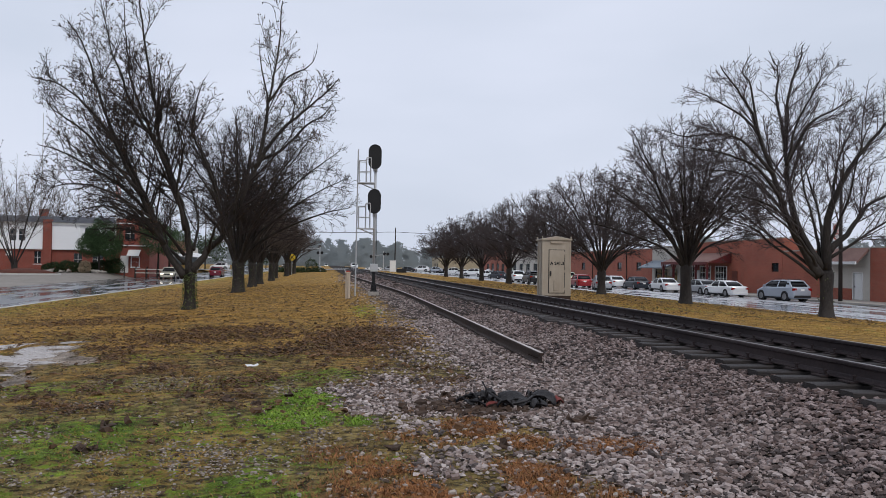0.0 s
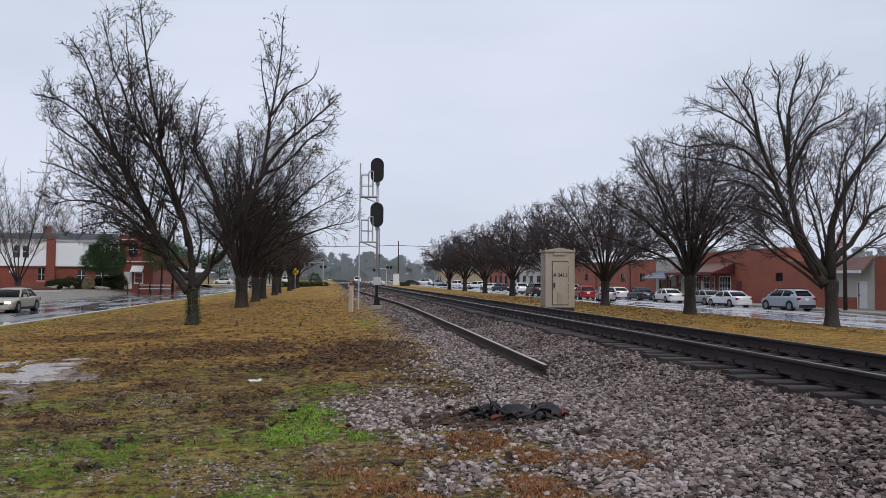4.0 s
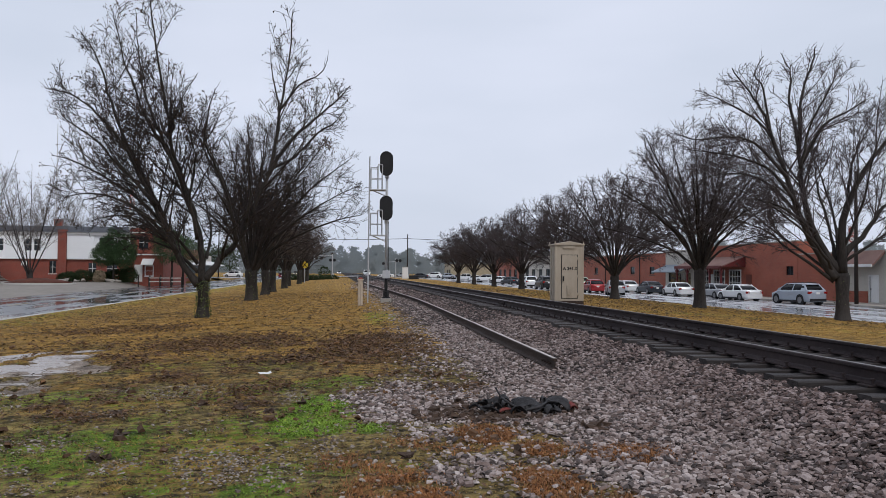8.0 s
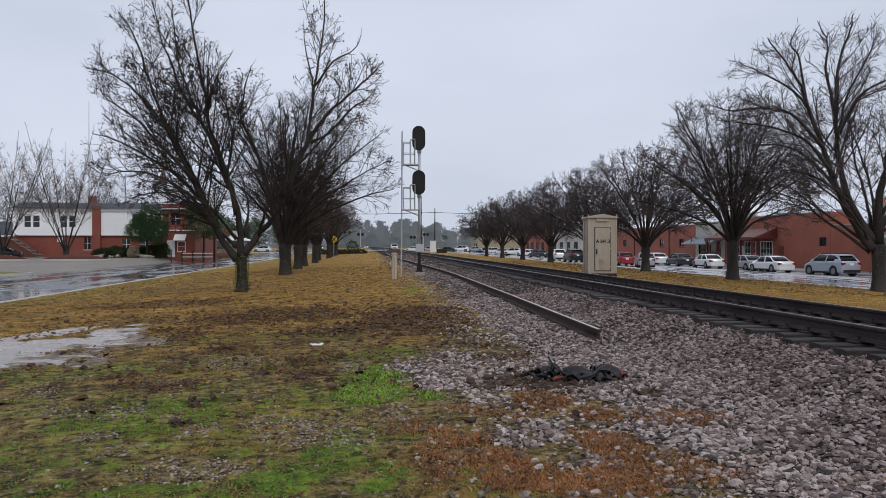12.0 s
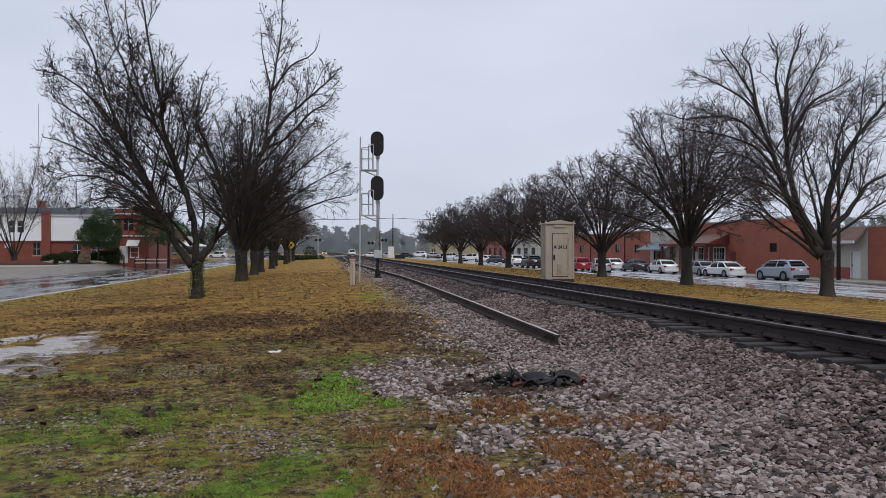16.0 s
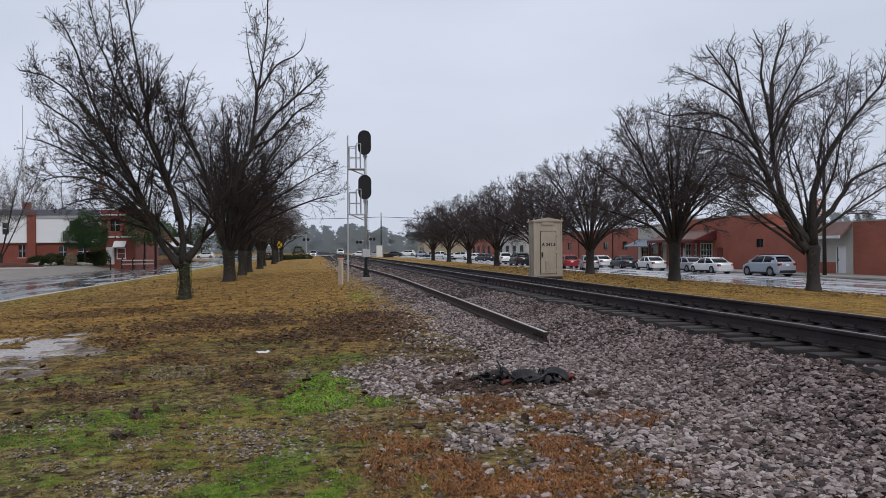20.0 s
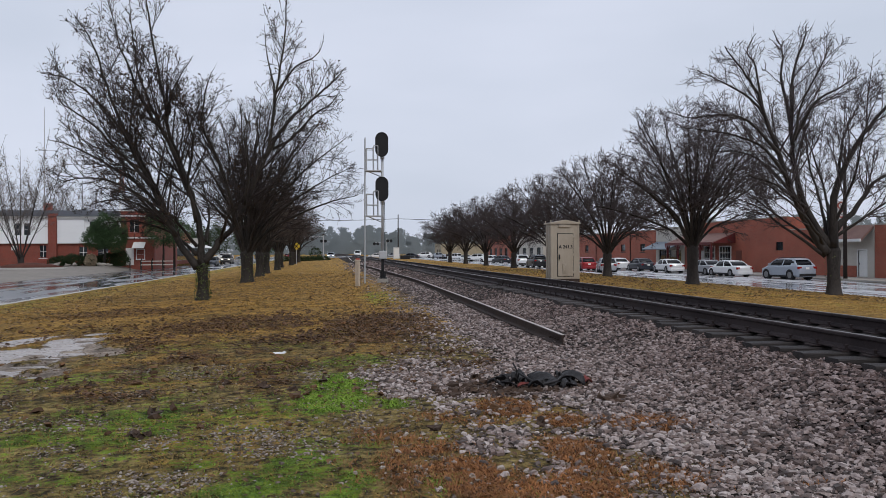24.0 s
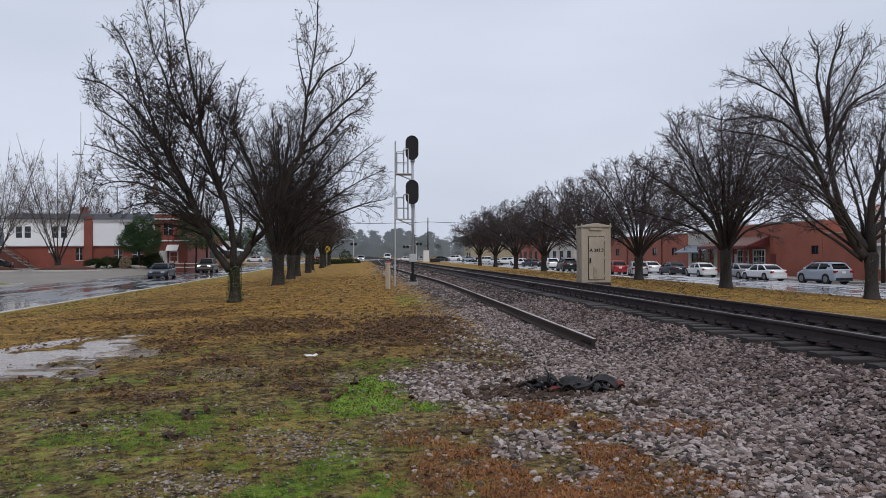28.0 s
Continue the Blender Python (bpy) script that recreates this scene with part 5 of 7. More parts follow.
def west_building():
    """Two storeys: brick below, white siding above, under a low dark roof, with a brick end block. It faces the camera across its car park."""
    b = thing("brick_building", pose(0, 112, 0), "two-storey red brick building with white siding above", "building")
    low = [(-36.75, -35.95, 1.05, 2.6), (-31.9, -30.9, 0.9, 2.4), (-29.6, -28.3, 0.9, 2.5)]
    part("wall", wall_with_holes(-45.7, -26.4, -0.6, 2.85, 0, 0.3, low), M_BRICK, b, "red brick ground floor")
    for x0, x1, z0, z1 in low:
        window(b, x0, x1, z0, z1, 0.08, rows=2, cols=2)
    up = [(-44.25, -43.45, 3.95, 5.45), (-43.15, -42.35, 3.95, 5.45), (-39.7, -38.9, 3.95, 5.45), (-38.6, -37.8, 3.95, 5.45)]
    part("wall", wall_with_holes(-45.7, -35.65, 2.95, 6.1, -0.25, 0.28, up), M_WHITE, b, "white painted siding")
    for h in up:
        window(b, *h, -0.17, rows=2, sill=False)
    part("wall", wall_with_holes(-34.55, -31.2, 2.95, 6.1, -0.25, 0.28, []), M_WHITE, b, "white painted siding")
    part("wall", Geo().box(-26.6, -26.4, 0.3, 14, -0.6, 6.2), M_BRICK, b)
    for x0, x1 in ((-45.7, -35.66), (-34.54, -26.4)):
        part("cornice", Geo().box(x0, x1, -0.45, 0.25, 6.1, 6.38), M_TRIM, b, "white cornice")
        part("band", Geo().box(x0, x1, -0.30, 0.05, 2.84, 2.96), M_TRIM, b, "white band between the storeys")
    part("pilaster", Geo().box(-35.62, -34.58, -0.5, 0.3, -0.6, 6.75), M_BRICK, b, "brick pilaster", bevel=0.02)
    part("chimney", Geo().box(-37.6, -36.7, 4, 5, 6.5, 8.3), M_BRICK, b, bevel=0.02)
    # bay
    part("bay", wall_with_holes(-31.2, -26.4, 2.95, 6.1, -0.05, 0.28, [(-30.6, -29.2, 3.9, 5.7)]), M_WHITE, b, "white siding beside the bay")
    window(b, -30.6, -29.2, 3.9, 5.7, 0.03, rows=2, cols=2, sill=False)
    part("roof", Geo().prism([(-0.6, 6.38), (14, 6.38), (14, 7.4), (3.0, 7.3)], -45.9, -26.2, "x"), M_SLATE, b, "low dark grey shingle roof")
    for x, s in ((-33.0, 0.5), (-30.2, 0.35)):
        part("roof_vent", Geo().box(x, x + s, 5, 5.5, 7.2, 7.6), M_SLATE, b)
    # stair up to the side door
    st = part("stair", Geo().prism([(-45.75, -0.6), (-41.4, -0.6), (-41.6, 0.1), (-45.55, 2.75), (-45.75, 2.75)], -2.4, -1.0, "y"), M_DARKBRICK, b, "dark brick outside stair")
    for k in range(15):
        part("step", Geo().box(-41.85 - k * 0.27, -41.5 - k * 0.27, -2.5, -0.95, 0.10 + k * 0.18, 0.19 + k * 0.18), M_CONCRETE, st)
    for k in range(6):
        x = -41.8 - k * 0.76
        part("baluster", Geo().tube([(x, -2.45, 0.1 + k * 0.51), (x, -2.45, 1.1 + k * 0.51)], 0.03, 6), M_BLACK, st)
    part("handrail", Geo().tube([(-41.7, -2.45, 1.05), (-45.6, -2.45, 3.72)], 0.035, 6), M_BLACK, st)
    part("sign", Geo().box(-40.2, -39.5, -0.06, -0.01, 2.0, 2.6), M_TRIM, b, "small white sign board")
    part("wall", Geo().box(-45.7, -45.4, 0.3, 14, -0.6, 6.2), M_BRICK, b)
    w = thing("low_brick_wing", pose(0, 116, 0), "low red brick wing with a grey shingle roof", "building")
    wins = [(-49.6, -48.7, 0.7, 2.0), (-52.9, -52.0, 0.7, 2.0), (-56.2, -55.3, 0.7, 2.0)]
    part("wall", wall_with_holes(-64, -45.8, -0.6, 2.7, 0, 0.3, wins), M_BRICK, w)
    for h in wins:
        window(w, *h, 0.08, rows=2)
    part("fascia", Geo().box(-64.2, -45.8, -0.55, -0.4, 2.65, 2.9), M_TRIM, w, "white fascia board")
    part("roof", Geo().prism([(-0.5, 2.9), (12, 2.9), (6, 4.9)], -64.2, -45.8, "x"), M_SLATE, w, "grey shingle roof")
    # end block of brick with ledges
    e = thing("brick_end_block", pose(0, 111, 0), "taller red brick end block with white ledges and awning", "building")
    wh = [(-25.3, -24.1, 4.3, 5.9)]
    part("wall", wall_with_holes(-26.38, -23.3, 3.4, 7.0, -0.3, 0.1, wh), M_BRICK, e)
    part("wall", Geo().box(-26.38, -22.2, -0.3, 0.1, -0.6, 3.4), M_BRICK, e, "brick ground floor with white trim")
    window(e, *wh[0], -0.18, rows=2, cols=2)
    part("wall", Geo().box(-23.6, -23.3, 0.1, 16, 3.4, 7.0), M_BRICK, e)
    part("wall", Geo().box(-22.5, -22.2, 0.1, 16, -0.6, 3.4), M_BRICK, e)
    part("roof", Geo().box(-23.29, -22.2, 0.1, 16, 3.4, 3.5), M_SLATE, e)
    for z in (3.45, 6.3):
        part("ledge", Geo().box(-26.4, -23.2 if z > 4 else -22.1, -0.5, 0.15, z, z + 0.16), M_TRIM, e, "white stone ledge")
    part("coping", Geo().box(-26.4, -23.2, -0.4, 16, 7.0, 7.12), M_TRIM, e)
    part("door", Geo().box(-25.8, -24.8, -0.34, -0.28, 0.0, 2.2), M_TRIM, e, "white door")
    part("awning", Geo().prism([(-1.5, 2.2), (-1.45, 2.15), (-0.3, 2.9), (-0.3, 3.0)], -24.8, -23.3, "x"), M_TRIM, e, "white metal awning over the door")
    window(e, -24.4, -23.5, 0.8, 2.0, -0.31, rows=2)
    # shopfronts further along the street
    for k, (y0, y1, h, mat, lab) in enumerate(((128, 142, 4.6, M_STUCCO, "pale rendered shop with a white awning"), (142, 160, 5.2, M_BRICKR, "low brick shop along the wet street"), (160, 174, 4.4, M_STUCCO, "pale low shop along the wet street"))):
        s = thing("shop", pose(0, 0, 0), lab, "shop", "west street shops")
        part("wall", Geo().box(-40, -25.5, y0, y1 - 0.05, -0.7, h), mat, s)
        part("shop_window", Geo().box(-25.49, -25.42, y0 + 1.5, y1 - 1.5, 0.2, 2.4), M_GLASS, s)
        part("shop_window", Geo().box(-38, -27, y0 - 0.06, y0 - 0.01, 0.3, 2.3), M_GLASS, s)
        part("awning", Geo().prism([(-26, 3.3), (-25.45, 3.3), (-22.6, 2.45), (-22.7, 2.35)], y0 + 0.5, y1 - 0.5, "y"), M_TRIM, s, "white canvas awning")
        part("awning", Geo().prism([(y0 - 0.02, 3.3), (y0 - 2.2, 2.4), (y0 - 2.2, 2.3), (y0 - 0.02, 3.1)], -39, -25.6, "x"), M_TRIM, s, "white canvas awning")


west_building()


def lattice_tower(x, y, h):
    """A slender three-legged radio tower in red and white bands."""
    t = thing("radio_tower", pose(x, y, 0), "slender red and white lattice radio tower", "tower")

    def leg(k, z):
        a, r = 2.094 * k + 0.4, 0.55 * (1 - 0.75 * z / h) + 0.05
        return Vector((r * math.cos(a), r * math.sin(a), z))

    n = 14
    for k in range(n):
        z0, z1 = h * k / n, h * (k + 1) / n
        m = M_TRIM if (k // 3) % 2 == 0 else M_RADIO_RED
        g = Geo()
        for j in range(3):
            g.tube([leg(j, z0), leg(j, z1)], 0.045, 5).tube([leg(j, z0), leg(j + 1, z1)], 0.03, 4).tube([leg(j, z1), leg(j + 1, z1)], 0.03, 4)
        part("lattice_section", g, m, t)


lattice_tower(-26.9, 113.2, 15.0)
for k, (x, y, s) in enumerate(((-33.0, 106.3, 0.6), (-31.6, 106.0, 0.35), (-30.9, 106.4, 0.45), (-27.6, 106.2, 0.5), (-26.9, 106.6, 0.35))):
    tagged(part("landscape_rock", Geo().blob((0, 0, 0.1), (s * 1.0, s * 0.7, s * 0.45), 2, 1.2, k), M_CONCRETE, m=pose(x, y, 0.02, 0, 0, 50 * k), smooth=True), "pale landscape rock before the shrubs", "rock", "rocks by the shrubs")
rail = thing("timber_railing", pose(-22.6, 104.5, -0.35), "low weathered timber railing at the corner", "railing")
for k in range(4):
    part("post", Geo().box(-0.06 + 1.3 * k, 0.06 + 1.3 * k, -0.06, 0.06, -0.2, 1.0), M_WOOD, rail)
for z in (0.45, 0.9):
    part("bar", Geo().box(0, 3.9, -0.04, 0.04, z - 0.05, z + 0.05), M_STUCCO, rail)

EAST_X = 42.2


def east_part(name, y0, y1, top, mat, label, holes=(), depth=18.0, coping=True):
    """One building of the row; its front faces the track. Built facing -y, then turned."""
    b = thing(name, Matrix.Translation((EAST_X, 0, 0)) @ pose(0, 0, 0, 0, 0, -90), label, "building", "shops along the east street")
    # local x runs against the world's y
    part("wall", wall_with_holes(-y1, -y0, -0.9, top, 0, 0.3, list(holes)), mat, b)
    part("wall", Geo().box(-y1, -y1 + 0.3, 0.3, depth, -0.9, top), mat, b)
    part("wall", Geo().box(-y0 - 0.3, -y0, 0.3, depth, -0.9, top), mat, b)
    part("roof", Geo().box(-y1 + 0.3, -y0 - 0.3, 0.3, depth, top - 0.5, top - 0.4), M_SLATE, b)
    if coping:
        part("coping", Geo().box(-y1, -y0, -0.05, 0.35, top, top + 0.10), M_CONCRETE, b, "grey coping")
    return b


# brick end shop, pale shop with a lean-to roof, and the tall brick block
east_part("brick_shop", 40, 58.0, 3.45, M_BRICKR, "low red brick shop with a flat roof")
pale = east_part("pale_shop", 58.05, 63.4, 3.35, M_STUCCO, "pale rendered shop with a white door", [(-60.0, -58.95, -0.6, 1.5)])
d = part("door", Geo().box(-59.98, -58.97, 0.05, 0.10, -0.6, 1.48), M_TRIM, pale, "white door")
part("door_frame", Geo().box(-60.08, -60.0, -0.04, 0.1, -0.6, 1.56).box(-58.95, -58.87, -0.04, 0.1, -0.6, 1.56).box(-60.0, -58.95, -0.04, 0.1, 1.5, 1.56), M_TRIM, d)
part("door_handle", Geo().box(-59.9, -59.86, -0.02, 0.05, 0.35, 0.5), M_ALLOY, d)
part("lean_to_roof", Geo().prism([(-1.1, 2.35), (-1.05, 2.25), (0.0, 3.25), (0.0, 3.5)], -63.3, -58.1, "x"), M_AWNROOF, pale, "brown shingled lean-to roof")
part("fascia", Geo().box(-63.3, -58.1, -1.2, -1.1, 2.18, 2.40), M_TRIM, pale, "white fascia board")
part("dado", Geo().box(-63.4, -60.2, -0.06, -0.005, -0.7, 0.25), M_BRICKR, pale, "brick dado")
low = east_part("brick_shop", 63.45, 70.2, 3.35, M_BRICKR, "low red brick shop beside the tall block")
tall = east_part("tall_brick_block", 70.25, 92.0, 4.6, M_BRICKR, "tall red brick block with a flat parapet", [(-72.1, -70.9, 1.5, 2.3)], 1.9)
# dark pane added in place of a dark recess in the wall
window(tall, -72.1, -70.9, 1.5, 2.3, 0.1, rows=1, cols=2, frame_mat=M_BLACK, sill=False)
part("door", Geo().box(-79.6, -78.5, -0.06, -0.01, -0.66, 1.5), material("brown_steel_door", (0.16, 0.05, 0.035), 0.5), tall, "brown steel door")
# porch with a maroon gable
part("porch_roof", Geo().prism([(-2.6, 2.35), (-2.55, 2.25), (0, 3.2), (0, 3.4)], -91.5, -80.0, "x"), M_AWNROOF, tall, "sloping porch roof")
part("porch_gable", Geo().prism([(-2.55, 2.3), (0.0, 2.3), (0.0, 3.38)], -79.98, -79.8, "x"), M_AWNRED, tall, "maroon gable end")
part("fascia", Geo().box(-91.5, -79.9, -2.7, -2.6, 2.10, 2.40), M_AWNRED, tall, "maroon fascia board")
for x in (-91.2, -88.4, -85.6, -82.8, -80.2):
    p = part("porch_post", Geo().box(x - 0.09, x + 0.09, -2.58, -2.40, -0.66, 2.15), M_AWNRED, tall, "maroon timber post")
    part("brace", Geo().prism([(x - 0.7, 2.1), (x - 0.6, 2.1), (x + 0.02, 1.4), (x - 0.08, 1.4)], -2.53, -2.45, "y").prism([(x + 0.7, 2.1), (x + 0.6, 2.1), (x - 0.02, 1.4), (x + 0.08, 1.4)], -2.53, -2.45, "y"), M_AWNRED, p)
for x in (-90.6, -86.8, -83.2):
    window(tall, x, x + 2.4, 0.0, 1.9, -0.03, rows=3, cols=4, sill=True)
part("porch_door", Geo().box(-87.9, -86.95, -0.07, -0.01, -0.66, 1.5), M_TRIM, tall, "white glazed door")
shop2 = east_part("corner_shop", 92.05, 100.5, 4.3, M_STUCCO, "pale corner shop with a blue-grey awning", [(-99.5, -93, -0.3, 1.6)])
window(shop2, -99.5, -93, -0.3, 1.6, 0.1, rows=1, cols=4, frame_mat=M_BLACK)
part("awning", Geo().prism([(-2.0, 1.75), (-1.95, 1.65), (0, 2.5), (0, 2.65)], -100.3, -92.2, "x"), M_AWNGREY, shop2, "blue-grey metal awning")
brick3 = east_part("brick_shop", 100.55, 152, 4.15, M_BRICKR, "long low red brick building with small windows", [(-x - 1.7, -x, 1.4, 2.4) for x in (104.2, 111.5, 119.5, 128, 137)])
for x in (104.2, 111.5, 119.5, 128, 137):
    window(brick3, -x - 1.7, -x, 1.4, 2.4, 0.1, rows=1, cols=2, frame_mat=M_BLACK)
for x in (109.4, 124.0):
    part("downpipe", Geo().tube([(-x, -0.08, -0.6), (-x, -0.08, 4.0)], 0.06, 8), M_BLACK, brick3)
for k, (y0, y1, h, mat, lab) in enumerate(((156, 182, 4.8, M_STUCCO, "pale flat-roofed shop far along the street"), (186, 214, 5.4, M_BRICKR, "red brick shop far along the street"), (300, 318, 4.4, material("yellow_render", (0.36, 0.31, 0.22), 0.8), "yellow rendered building across the crossing"))):
    s = east_part("far_shop", y0, y1, h, mat, lab, [(-y - 3, -y, 0.0, 2.2) for y in np.arange(y0 + 2, y1 - 4, 6.0)])
    for y in np.arange(y0 + 2, y1 - 4, 6.0):
        window(s, -y - 3, -y, 0.0, 2.2, 0.1, rows=1, cols=2, frame_mat=M_BLACK, sill=False)


sg = thing("shop_sign", pose(43.6, 64.2, 2.9, 0, 0, -34), "tall pale roof sign with red rings on a pole", "sign")
part("pole", Geo().tube([(0, 0.06, 0), (0, 0.06, 2.9)], 0.05, 8), M_GALV, sg)
part("board", Geo().box(-0.36, 0.36, -0.03, 0.03, 1.3, 2.8), M_TRIM, sg, "pale board", bevel=0.02)
for zc in (1.68, 2.42):
    ring = [[(r * math.cos(a), y, zc + r * math.sin(a)) for a in (2 * math.pi * k / 24 for k in range(24))] for r, y in ((0.31, -0.032), (0.31, -0.06), (0.20, -0.06), (0.20, -0.032))]
    part("ring", Geo().loft(ring, False), M_REDPAINT, sg, "red ring")


# ---- railway signal ----
def oval(w, h, n=24):
    r = w / 2
    k = n // 2
    return [(r * math.cos(a), h / 2 - r + r * math.sin(a)) for a in (math.pi * i / (k - 1) for i in range(k))] + \
           [(-r * math.cos(a), -h / 2 + r - r * math.sin(a)) for a in (math.pi * i / (k - 1) for i in range(k))]


def build_signal(m):
    s = thing("railway_signal", m, "grey railway signal mast with two black oval heads", "railway signal")
    part("base", Geo().box(-0.24, 0.24, -0.24, 0.24, -0.2, 0.06), M_CONCRETE, s, bevel=0.02)
    part("lower_post", Geo().tube([(0, 0, 0.05), (0, 0, 1.0)], 0.075, 12).box(-0.17, 0.17, -0.17, 0.17, 0.04, 0.12).box(-0.13, 0.13, -0.02, 0.02, 0.1, 0.38).box(-0.02, 0.02, -0.13, 0.13, 0.1, 0.38), M_BLACK, s, "black painted lower post")
    part("junction_box", Geo().box(-0.17, 0.17, -0.17, 0.15, 0.98, 1.34), M_GALV, s, bevel=0.02)
    part("pole", Geo().tube([(0, 0, 1.3), (0, 0, 5.85)], 0.062, 14), M_GALV, s, smooth=True)
    for z in (3.62, 5.72):
        part("collar", Geo().tube([(0, 0, z - 0.1), (0, 0, z + 0.1)], 0.10, 14), M_GALV, s)
    for zc in (4.22, 6.28):
        h = part("signal_head", Geo().prism([(x - 0.04, z + zc) for x, z in oval(0.58, 1.12)], -0.22, -0.20, "y"), M_BLACK, s, "black oval signal background")
        part("rim", Geo().loft([[(x * k - 0.04, y, z * k + zc) for x, z in oval(0.60, 1.14)] for k, y in ((1.0, -0.245), (1.0, -0.19), (0.95, -0.19), (0.95, -0.245), (1.0, -0.245))], False), M_BLACK, h)
        for dz in (0.3, 0.0, -0.3):
            part("hood", Geo().tube([(-0.04, -0.20, zc + dz), (-0.04, 0.12, zc + dz)], 0.12, 14), M_BLACK, h)
        part("bracket", Geo().box(-0.05, 0.05, -0.2, 0.05, zc - 0.62, zc - 0.52), M_GALV, h)
    # ladder seen on edge, with two railed landings
    lad = part("ladder", Geo().tube([(-0.84, -0.16, -0.15), (-0.80, -0.16, 6.6)], 0.026, 8).tube([(-0.84, 0.22, -0.15), (-0.80, 0.22, 6.6)], 0.026, 8), M_GALV, s)
    for k in range(20):
        z = 0.25 + k * 0.31
        part("rung", Geo().tube([(-0.82, -0.16, z), (-0.82, 0.22, z)], 0.014, 6), M_GALV, lad)
    for z in (2.96, 5.06):
        p = part("landing", Geo().box(-0.80, -0.05, -0.30, 0.30, z - 0.025, z + 0.025).tube([(-0.70, 0, z), (-0.02, 0, z - 0.28)], 0.025, 6), M_GALV, s, "grey steel landing with a brace")
        for x, y in ((-0.74, -0.28), (-0.42, -0.28), (-0.22, -0.28), (-0.74, 0.28), (-0.42, 0.28), (-0.22, 0.28)):
            top = 1.02 if x < -0.5 else 1.16
            part("post", Geo().tube([(x, y, z), (x, y, z + top)], 0.020, 6), M_GALV, p)
        for y in (-0.28, 0.28):
            part("handrail", Geo().tube([(-0.74, y, z + 1.02), (-0.42, y, z + 1.02)], 0.020, 6), M_GALV, p)
            part("handrail", Geo().tube([(-0.42, y, z + 1.16), (-0.22, y, z + 1.16)], 0.020, 6), M_GALV, p)
            part("mid_rail", Geo().tube([(-0.74, y, z + 0.52), (-0.22, y, z + 0.52)], 0.016, 6), M_GALV, p)
        part("handrail", Geo().tube([(-0.74, -0.28, z + 1.02), (-0.74, 0.28, z + 1.02)], 0.020, 6), M_GALV, p)
    part("cable", Geo().tube([(0.09, -0.04, 1.3), (0.10, -0.06, 2.6), (0.09, -0.05, 3.6)], 0.014, 6), M_BLACK, s)
    return s


build_signal(pose(2.60, 38.0, 0.28))

post = thing("marker_post", at_ground(1.37, 36.3), "cream painted post with a red cap", "post")
part("post", Geo().prism([(0.115 * math.cos(a), 0.115 * math.sin(a)) for a in (2 * math.pi * k / 8 + 0.39 for k in range(8))], -0.2, 1.13, "z"), M_POSTWHITE, post, bevel=0.01)
part("cap", Geo().box(-0.14, 0.14, -0.14, 0.14, 1.12, 1.18), M_POSTWHITE, post, bevel=0.01)
part("red_band", Geo().box(-0.085, 0.085, -0.085, 0.085, 1.18, 1.24), M_REDPAINT, post, bevel=0.01)
part("conduit", Geo().tube([(0.0, -0.13, 0.0), (0.0, -0.13, 0.95)], 0.016, 6), M_CABINET, post)


def line_text(s, size, mat, parent, m, name="lettering", label=""):
    cu = bpy.data.curves.new(name, "FONT")
    cu.body, cu.size, cu.extrude, cu.offset, cu.align_x = s, size, 0.004, 0.006, "CENTER"
    tmp = bpy.data.objects.new(name, cu)
    me = bpy.data.meshes.new_from_object(tmp)
    bpy.data.objects.remove(tmp)
    me.materials.append(mat)
    return part(name, me, None, parent, label, m=m)


